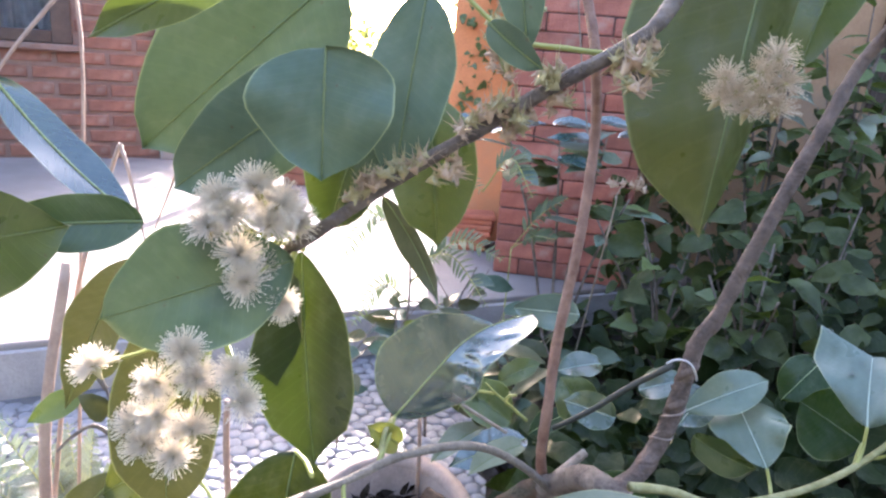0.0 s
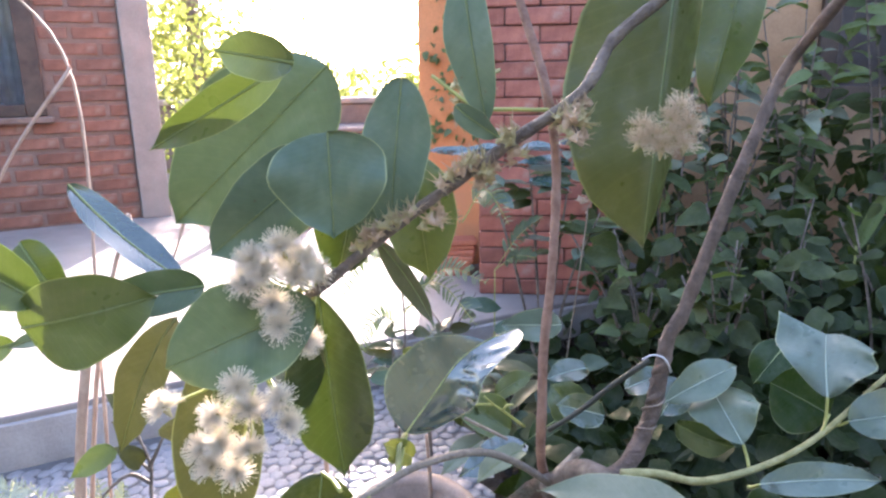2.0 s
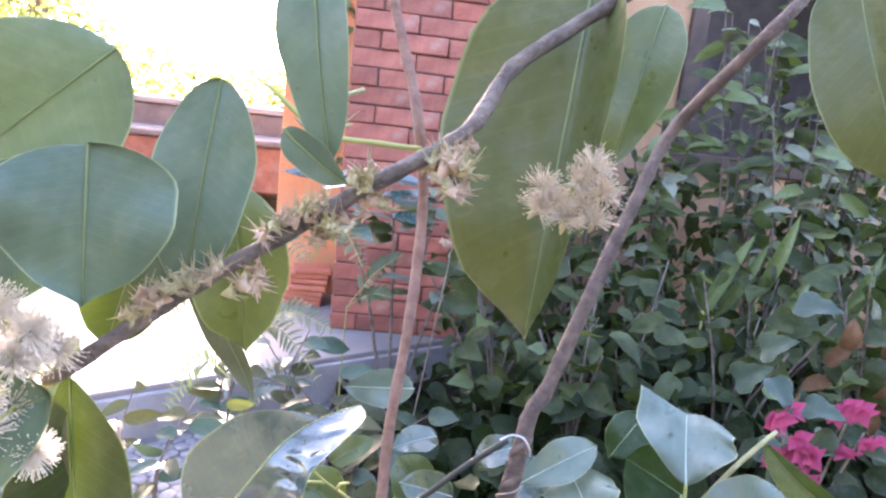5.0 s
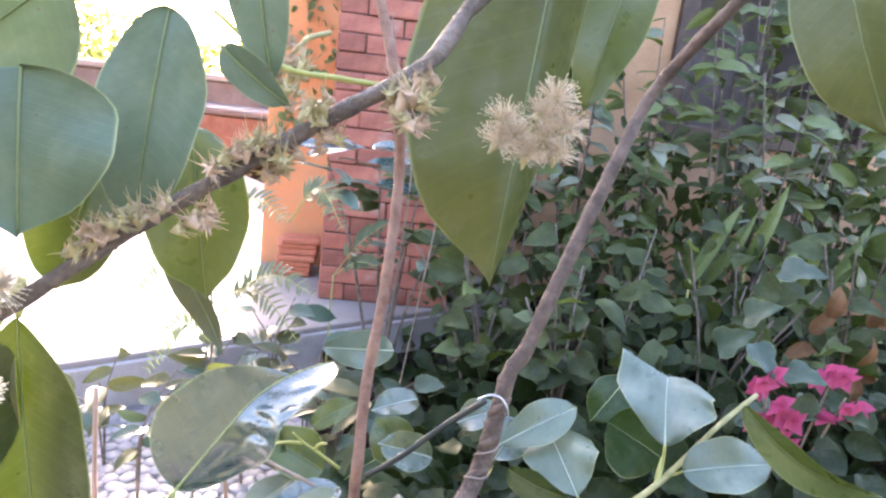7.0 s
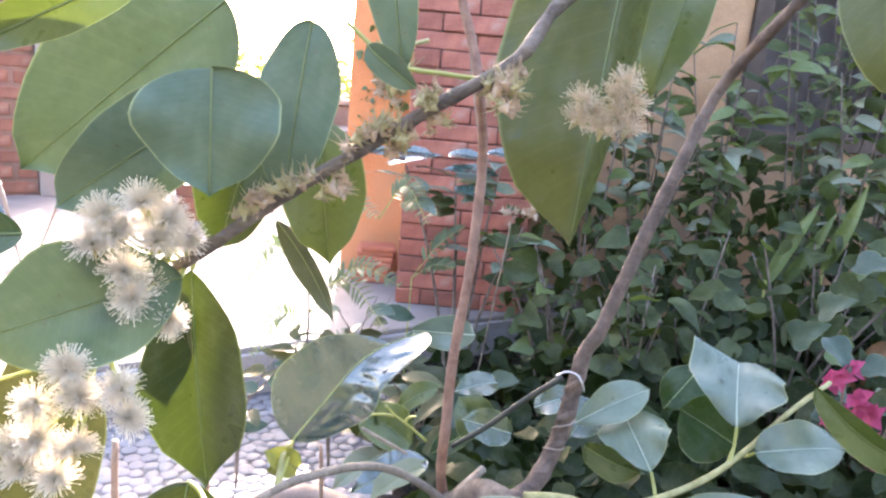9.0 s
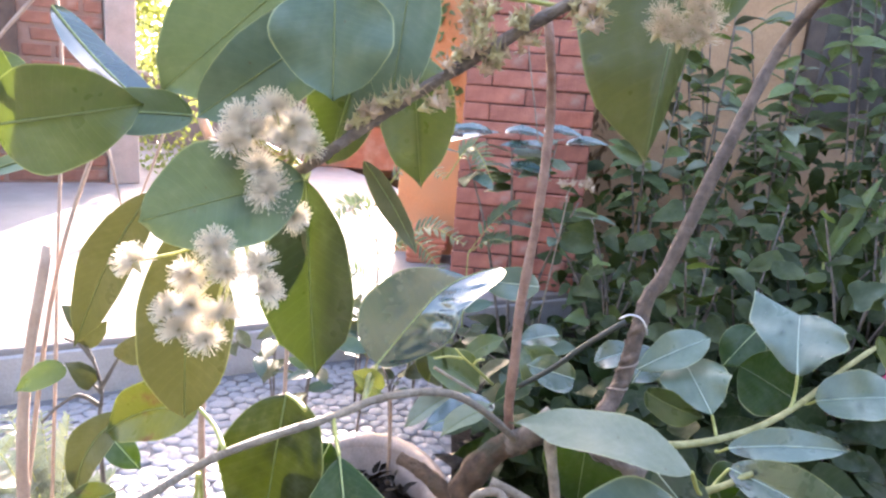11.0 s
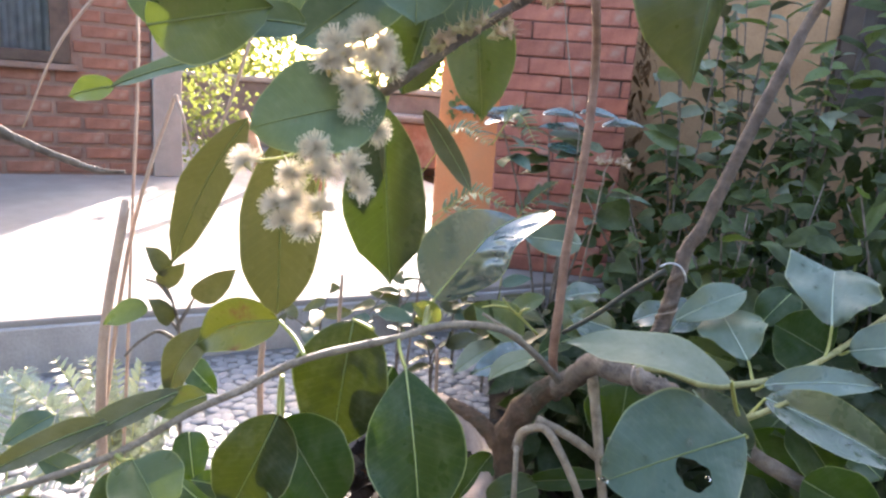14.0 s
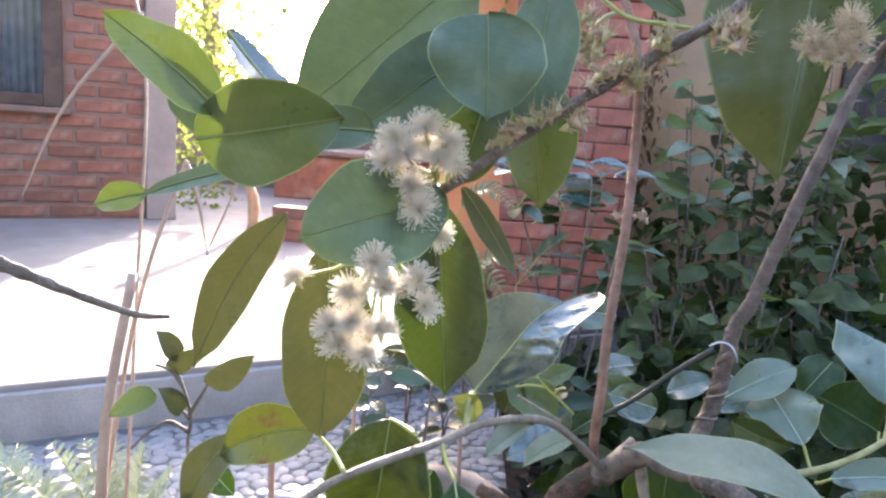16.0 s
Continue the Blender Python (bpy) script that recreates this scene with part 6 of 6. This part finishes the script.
def fern(base, n, reach, seed, label="feathery green fern, paled as sun glints, growing on the path", z=0.0, width=0.045):
    rnd = random.Random(seed)
    ob = thing("fern", label, "fern", "ferns on the path", "", Matrix.Translation((base[0], base[1], z)))
    for i in range(n):
        a = 6.28 * i / n + rnd.random()
        r = reach * rnd.uniform(0.6, 1.1)
        frond(ob, (base[0], base[1], z), (base[0] + math.cos(a) * r, base[1] + math.sin(a) * r * 0.7, z + r * (rnd.uniform(0.5, 1.1) if reach > 0.4 else rnd.uniform(0.3, 0.7))), 13, width, "fern", seed + i * 5)


fe = thing("fern", "fern with shiny leaflets, paled as sun glints, by the wax apple tree", "fern", "ferns on the path", "", Matrix.Translation((-0.488, 0.86, 0)))
for i, tip in enumerate(((-0.56, 0.8, 0.289), (-0.53, 0.83, 0.284), (-0.638, 0.86, 0.214), (-0.391, 0.8, 0.265), (-0.443, 0.83, 0.286), (-0.502, 0.86, 0.272), (-0.58, 0.8, 0.188), (-0.382, 0.83, 0.197), (-0.53, 0.86, 0.223), (-0.64, 0.8, 0.26))):
    frond(fe, (-0.488, 0.86, 0.0), tip, 15, 0.036, "fern", 300 + 7 * i, 0.26, 0.03)
fern((-0.66, 0.80), 7, 0.28, 5)
fern((-0.88, 1.00), 6, 0.22, 7)
fern((-0.12, 1.78), 6, 0.20, 23, "airy fern before the patio step", 0.0, 0.03)

fe = thing("fern", "bright green fern before the brick pillar", "fern", "ferns on the path", "", Matrix.Translation((0.136, 1.72, 0)))
part("stem", tube_mesh("stem", [(0.136, 1.72, -0.01), (0.136, 1.72, 0.2), (0.136, 1.72, 0.353)], 0.0024, 0.0016, M["stalk"], 6, 6, 0.2), fe)
for i, tip in enumerate(((0.255, 1.66, 0.51), (0.239, 1.64, 0.408))):
    frond(fe, (0.136, 1.72, 0.353), tip, 14, 0.040, "fern_green", 410 + 7 * i, 0.20, 0.02)

sap = thing("pinnate_sapling", "thin sapling with feathery pinnate leaves before the patio step", "sapling", "", "", Matrix.Translation((-0.075, 1.06, 0)))
part("stem", tube_mesh("stem", [(-0.075, 1.06, -0.01), (-0.055, 1.05, 0.25), (-0.040, 1.045, 0.45), (-0.052, 1.045, 0.58)], 0.0028, 0.0014, M["bark"], 6, 6, 0.2), sap)
for b, t, w in (((-0.042, 1.045, 0.47), (0.100, 1.01, 0.535), 0.026), ((-0.044, 1.045, 0.50), (0.085, 1.02, 0.455), 0.024), ((-0.050, 1.045, 0.56), (-0.150, 1.00, 0.500), 0.024), ((-0.040, 1.045, 0.44), (-0.125, 1.02, 0.400), 0.022), ((-0.052, 1.045, 0.58), (0.060, 0.99, 0.640), 0.024), ((-0.046, 1.045, 0.52), (-0.090, 0.98, 0.560), 0.020), ((0.060, 0.99, 0.640), (0.130, 0.95, 0.645), 0.024)):
    frond(sap, b, t, 15, w, "fern_green", int(1000 * (b[2] + t[0])))
part("leaf", leaf_data("leaf", 0.05, 0.018, M["vine"], 65, "tree", 0.2, 0.5, 7, 2), sap, "small yellow-green leaf coloured as sunlit", frame_of((-0.046, 1.045, 0.40), (0.0, 1.03, 0.41), EYE))

SEED = [leaf_data("leaf", 0.056, 0.030, M["leaf_lit"], 61, "tree", 0.2, 0.6, 9, 2), leaf_data("leaf", 0.048, 0.026, M["leaf_dull"], 62, "tree", 0.2, 0.6, 9, 2)]
sd = thing("seedling", "thin dark seedling with a few oval leaves", "seedling", "seedlings on the path", "", Matrix.Translation((-0.312, 0.683, 0.000)))
SEED_BIG = leaf_data("leaf", 0.082, 0.034, M["leaf_dull"], 63, "tree", 0.25, 0.4, 8, 2)
for pts in (((-0.312, 0.683, -0.010), (-0.309, 0.658, 0.319), (-0.315, 0.668, 0.375), (-0.315, 0.675, 0.409), (-0.333, 0.683, 0.454), (-0.351, 0.688, 0.484)), ((-0.316, 0.675, 0.408), (-0.306, 0.679, 0.428), (-0.299, 0.683, 0.443)), ((-0.316, 0.671, 0.389), (-0.339, 0.672, 0.399), (-0.362, 0.668, 0.385), (-0.379, 0.663, 0.366)), ((-0.327, 0.681, 0.441), (-0.342, 0.683, 0.457), (-0.360, 0.684, 0.462)), ((-0.315, 0.674, 0.403), (-0.324, 0.675, 0.412))):
    part("stem", tube_mesh("stem", pts, 0.0028, 0.0015, M["bark"], 6, 6, 0.2), sd)
for b, t, me in (((-0.298, 0.683, 0.442), (-0.234, 0.666, 0.496), SEED_BIG), ((-0.334, 0.687, 0.472), (-0.348, 0.671, 0.500), SEED[1]), ((-0.357, 0.678, 0.431), (-0.384, 0.653, 0.417), SEED[0]), ((-0.324, 0.675, 0.412), (-0.338, 0.659, 0.437), SEED[1]), ((-0.342, 0.683, 0.457), (-0.308, 0.682, 0.490), SEED[1])):
    part("leaf", me, sd, "", frame_of(b, t, EYE, 15))
for i, (x, y) in enumerate(((-0.30, 1.42), (-0.12, 1.50), (0.02, 1.58), (-0.02, 1.36), (0.10, 1.44), (0.16, 1.30), (0.24, 1.42), (-0.20, 1.28))):
    shrub("seedling", "small leafy seedling growing before the patio step", (x, y, -0.005), 3, 14, [leaf_data("leaf", 0.08, 0.034, M["leaf_teal"], 64, "tree", 0.2, 0.6, 9, 2), SEED_BIG, SEED[1]], 120 + i, "seedlings before the step", 0.24 + 0.05 * (i % 3), 0.09, (0, -0.5, 0.8), "bark", 0.35, 0.0026)

# dry stalks
stalk_group = "dry stalks by the path"
def dry_stalk(pts, r0, r1, label):
    ob = part("dry_stalk", tube_mesh("dry_stalk", pts, r0, r1, M["straw"], 7, 6, 0.2, len(pts)))
    tagged(ob, label, "dry stalk", stalk_group)


dry_stalk([(-0.466, 0.75, -0.01), (-0.464, 0.76, 0.31), (-0.448, 0.809, 0.535)], 0.0075, 0.0065, "cut reddish-brown dry stalk on the path")
dry_stalk([(-0.52, 0.80, -0.01), (-0.455, 0.82, 0.45), (-0.402, 0.852, 0.665), (-0.39, 0.85, 0.675)], 0.0035, 0.0025, "thin bent straw-coloured stalk")
dry_stalk([(-0.39, 0.85, 0.675), (-0.375, 0.84, 0.64), (-0.36, 0.84, 0.56)], 0.003, 0.001, "broken hanging tip of a dry stalk")
dry_stalk([(-0.275, 0.90, -0.01), (-0.278, 0.89, 0.22), (-0.272, 0.88, 0.325)], 0.0055, 0.0045, "upright dry brown stalk")
dry_stalk([(-0.30, 0.92, 0.80), (-0.34, 0.9, 0.66), (-0.38, 0.9, 0.56)], 0.003, 0.001, "slender hanging dry blade")
dry_stalk([(-0.62, 0.85, 0.62), (-0.56, 0.86, 0.75), (-0.49, 0.93, 0.88)], 0.0012, 0.003, "slanting pale dry blade")
dry_stalk([(-0.70, 0.95, 1.18), (-0.60, 0.95, 1.02), (-0.50, 0.95, 0.86), (-0.475, 0.87, 0.45), (-0.47, 0.80, -0.01)], 0.0015, 0.0028, "long thin pale stalk across the wall")
dry_stalk([(-0.16, 0.95, -0.01), (-0.165, 0.94, 0.25), (-0.16, 0.93, 0.42)], 0.004, 0.003, "short pale dry stalk behind the pot")
dry_stalk([(0.005, 0.93, 0.145), (0.005, 0.93, 0.233), (0.001, 0.93, 0.308)], 0.0034, 0.0028, "thin dry stick standing in the pot")

# ---- beyond the patio ----
rnd = random.Random(15)
vines = [(rnd.gauss(-1.72, 0.12), 4.25 + rnd.gauss(0, 0.12), rnd.uniform(0.12, 2.3)) for _ in range(2200)]
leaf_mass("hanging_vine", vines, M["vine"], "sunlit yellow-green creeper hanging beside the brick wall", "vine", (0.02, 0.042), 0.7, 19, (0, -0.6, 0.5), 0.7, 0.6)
far = []
while len(far) < 3400:
    x, z = rnd.uniform(-3.0, 0.4), rnd.uniform(0.5, 2.2)
    if z < 1.02 + 0.22 * noise.noise((x * 2.3, 0.7, 3.0)) + 0.55 * max(0.0, -1.45 - x) + 0.25 * max(0.0, x + 0.35):
        far.append((x, 6.5 + rnd.gauss(0, 0.25), z))
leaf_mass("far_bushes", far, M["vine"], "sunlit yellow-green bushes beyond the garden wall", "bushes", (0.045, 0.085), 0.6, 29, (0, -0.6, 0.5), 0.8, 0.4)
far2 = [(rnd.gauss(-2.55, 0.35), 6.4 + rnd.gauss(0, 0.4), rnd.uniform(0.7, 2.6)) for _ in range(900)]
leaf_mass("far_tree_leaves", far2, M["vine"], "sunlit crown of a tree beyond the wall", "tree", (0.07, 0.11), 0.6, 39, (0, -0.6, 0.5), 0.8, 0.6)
for x, y in ((-2.5, 6.4),):
    ob = part("tree_trunk", tube_mesh("tree_trunk", [(x, y, -0.02), (x + 0.05, y, 1.2), (x - 0.05, y, 2.8)], 0.09, 0.06, M["bark"], 10, 6, 0.3, 3))
    tagged(ob, "brown tree trunk beyond the garden wall", "tree trunk", "trunks beyond the wall")
post = part("wooden_post", tube_mesh("wooden_post", [(-1.13, 3.5, STEP), (-1.14, 3.52, 0.30), (-1.24, 3.56, 0.52)], 0.03, 0.022, M["wood"], 9, 6, 0.35, 2))
tagged(post, "short crooked wooden post leaning on the patio", "post")
dead = [(rnd.gauss(0.60, 0.05), 2.50 + rnd.uniform(-0.05, 0.1), rnd.uniform(0.45, 1.9)) for _ in range(420)]
leaf_mass("dry_vine", dead, M["dry_leaf"], "dead brown creeper hanging down the wall beside the pillar", "vine", (0.03, 0.06), 0.3, 77, (0, -0.8, 0.4), 0.6, 1.2)
# vine with dry leaves trailing down the orange wall
wallvine = [(rnd.uniform(-0.11, 0.10), OY + rnd.uniform(0.0, 0.07), 0.62 + abs(rnd.gauss(0, 0.42))) for _ in range(260)]
leaf_mass("wall_vine", wallvine, M["hedge_pale"], "thin creeper trailing down the orange wall", "vine", (0.025, 0.045), 0.6, 49, (0, -0.9, 0.3), 0.5, 0.8)


def stacked(name, label, base, size, count, mat, cat, lean=0.0, group=""):
    """A stack of bricks or tiles, each one a part."""
    ob = thing(name, label, cat, group, "", Matrix.Translation(base))
    rnd = random.Random(count)
    for i in range(count):
        me = brick_mesh(size[0], size[1], size[2], mat, i % 4)
        m = Matrix.Translation(Vector(base) + Vector((rnd.uniform(-0.01, 0.01) + lean * i, rnd.uniform(-0.01, 0.01), i * (size[2] + 0.001)))) @ Matrix.Rotation(radians(rnd.uniform(-6, 6)), 4, "Z")
        part("brick", me, ob, "", m)


stacked("brick_stack", "short stack of old red bricks on the sunny patio", (-0.95, 3.25, STEP + 0.001), (0.22, 0.11, 0.055), 3, M["brick_old"], "bricks")
stacked("tile_stack", "orange clay tiles stacked against the orange wall", (-0.06, 2.42, STEP + 0.001), (0.13, 0.10, 0.018), 7, M["tile_red"], "tiles", 0.004)

# ---- single pieces: bricks of the pillar and the wall, pebbles of the path ----
SHARED = {}
def shared_brick(w, d, h, mat, key):
    k = (round(w, 3), round(d, 3), key % 3, mat)
    if k not in SHARED:
        SHARED[k] = brick_mesh(w, d, h, M[mat], key)
    return SHARED[k]


rnd = random.Random(3)
for c in range(24):
    cuts = (0.0, 0.194, 0.388, PW) if c % 2 else (0.0, 0.085, 0.285, PW)
    for x0, x1 in zip(cuts, cuts[1:]):
        me = shared_brick(x1 - x0 - 0.0035, 0.1, COURSE - 0.0035, "brick_red", rnd.randrange(3))
        part("brick", me, pillar, "", PILLAR @ Matrix.Translation((x0, rnd.uniform(-0.005, 0.003), c * COURSE + 0.002 + rnd.uniform(-0.0008, 0.0008))) @ Matrix.Rotation(rnd.uniform(-0.012, 0.012), 4, "Z"))
    for y0, y1 in ((0.101, 0.25), (0.253, PW)):
        me = shared_brick(0.1, y1 - y0, COURSE - 0.0035, "brick_red", rnd.randrange(3))
        part("brick", me, pillar, "", PILLAR @ Matrix.Translation((rnd.uniform(-0.002, 0.002), y0, c * COURSE + 0.002)))
WC, BL, JT = 0.078, 0.215, 0.022
for c in range(17):
    z = STEP + 0.012 + c * WC
    x = W1 - 0.004 - (0.11 if c % 2 else 0.0)
    ends = []
    while x > -1.75:
        ends.append((max(x - BL, -1.8), x))
        x -= BL + JT
    if c % 2:
        ends.append((W1 - 0.09, W1 - 0.004))
    for a, b in ends:
        if z + WC - JT > SILL - 0.03:
            if WIN0 - 0.02 < b and a < WIN1 + 0.012:
                if a < WIN1 + 0.012 < b - 0.03:
                    a = WIN1 + 0.012
                else:
                    continue
        me = shared_brick(b - a, 0.05, WC - JT, "brick_old", rnd.randrange(3))
        part("brick", me, wall_west, "", HOUSE @ Matrix.Translation((a, WALL_Y + rnd.uniform(-0.004, 0.003), z)))


def pebble_mesh(seed):
    rnd = random.Random(seed)
    bm = bmesh.new()
    bmesh.ops.create_icosphere(bm, subdivisions=2, radius=0.5)
    for v in bm.verts:
        n = noise.noise(v.co * 1.6 + Vector((seed * 3.1, 0, 0)))
        v.co *= 1 + 0.30 * n
        v.co.z *= 0.42
    return from_bm("pebble", bm, M["pebble"], True)


PEBBLES = [pebble_mesh(i) for i in range(8)]
rest_v, rest_f = [], []
near, spots = 0, []
for iy in range(56):
    for ix in range(82):
        x = -1.65 + ix * 0.0335 + (0.0167 if iy % 2 else 0) + rnd.uniform(-0.005, 0.005)
        y = 0.55 + iy * 0.0295 + rnd.uniform(-0.004, 0.004)
        if x < 0.13 + 0.05 * noise.noise((y * 5, 0.4, 2.0)) and y < 1.55 + (x + 0.55) * 0.577 - 0.03 and (x + 0.025) ** 2 + (y - 0.78) ** 2 > 0.08 ** 2:
            spots.append((x, y))
spots.sort(key=lambda p: (p[0] + 0.45) ** 2 + (p[1] - 1.15) ** 2)
for i, (x, y) in enumerate(spots):
    s = rnd.uniform(0.033, 0.041)
    m = Matrix.Translation((x, y, rnd.uniform(-0.0005, 0.0025))) @ Matrix.Rotation(rnd.random() * 6.28, 4, "Z") @ Matrix.Diagonal((s, s * rnd.uniform(0.74, 1.0), s * 0.55, 1))
    me = PEBBLES[rnd.randrange(8)]
    if i < 290:
        part("pebble", me, pavement, "", m)
    else:
        b = len(rest_v)
        rest_v.extend(m @ v.co for v in me.vertices)
        rest_f.extend(tuple(b + k for k in p.vertices) for p in me.polygons)
rest = part("pebbles", mesh_of("pebbles", rest_v, rest_f, M["pebble"]), pavement)
tagged(rest, "grey rounded pebbles set in the path", "", "", "stuff")

# water left on the wet leaves by the hose
DROP = lathe_mesh("water_drop", [(1.0, 0.0), (0.97, 0.25), (0.8, 0.5), (0.45, 0.66), (0.0, 0.72)], M["water"], 10)
for lf, n in ((wet_leaf_a, 20), (wet_leaf_b, 18), (wet_leaf_c, 18), (wet_leaf_d, 12), (wet_leaf_e, 16)):
    vs = [v for v in lf.data.vertices]
    wm = tree.matrix_basis @ lf.matrix_basis
    for i in range(n):
        v = vs[rnd.randrange(20, len(vs) - 20)]
        nrm = (wm.to_3x3() @ v.normal).normalized()
        nrm = nrm if nrm.z > 0 else -nrm
        s = rnd.uniform(0.0018, 0.0045)
        m = nrm.to_track_quat("Z", "Y").to_matrix().to_4x4()
        m.translation = wm @ v.co + nrm * 0.0004
        ob = part("water_drop", DROP, None, "", m @ Matrix.Diagonal((s, s * rnd.uniform(0.7, 1.2), s, 1)))
        tagged(ob, "clear bead of water on a leaf of the potted tree", "water drop", "water drops on the leaves")
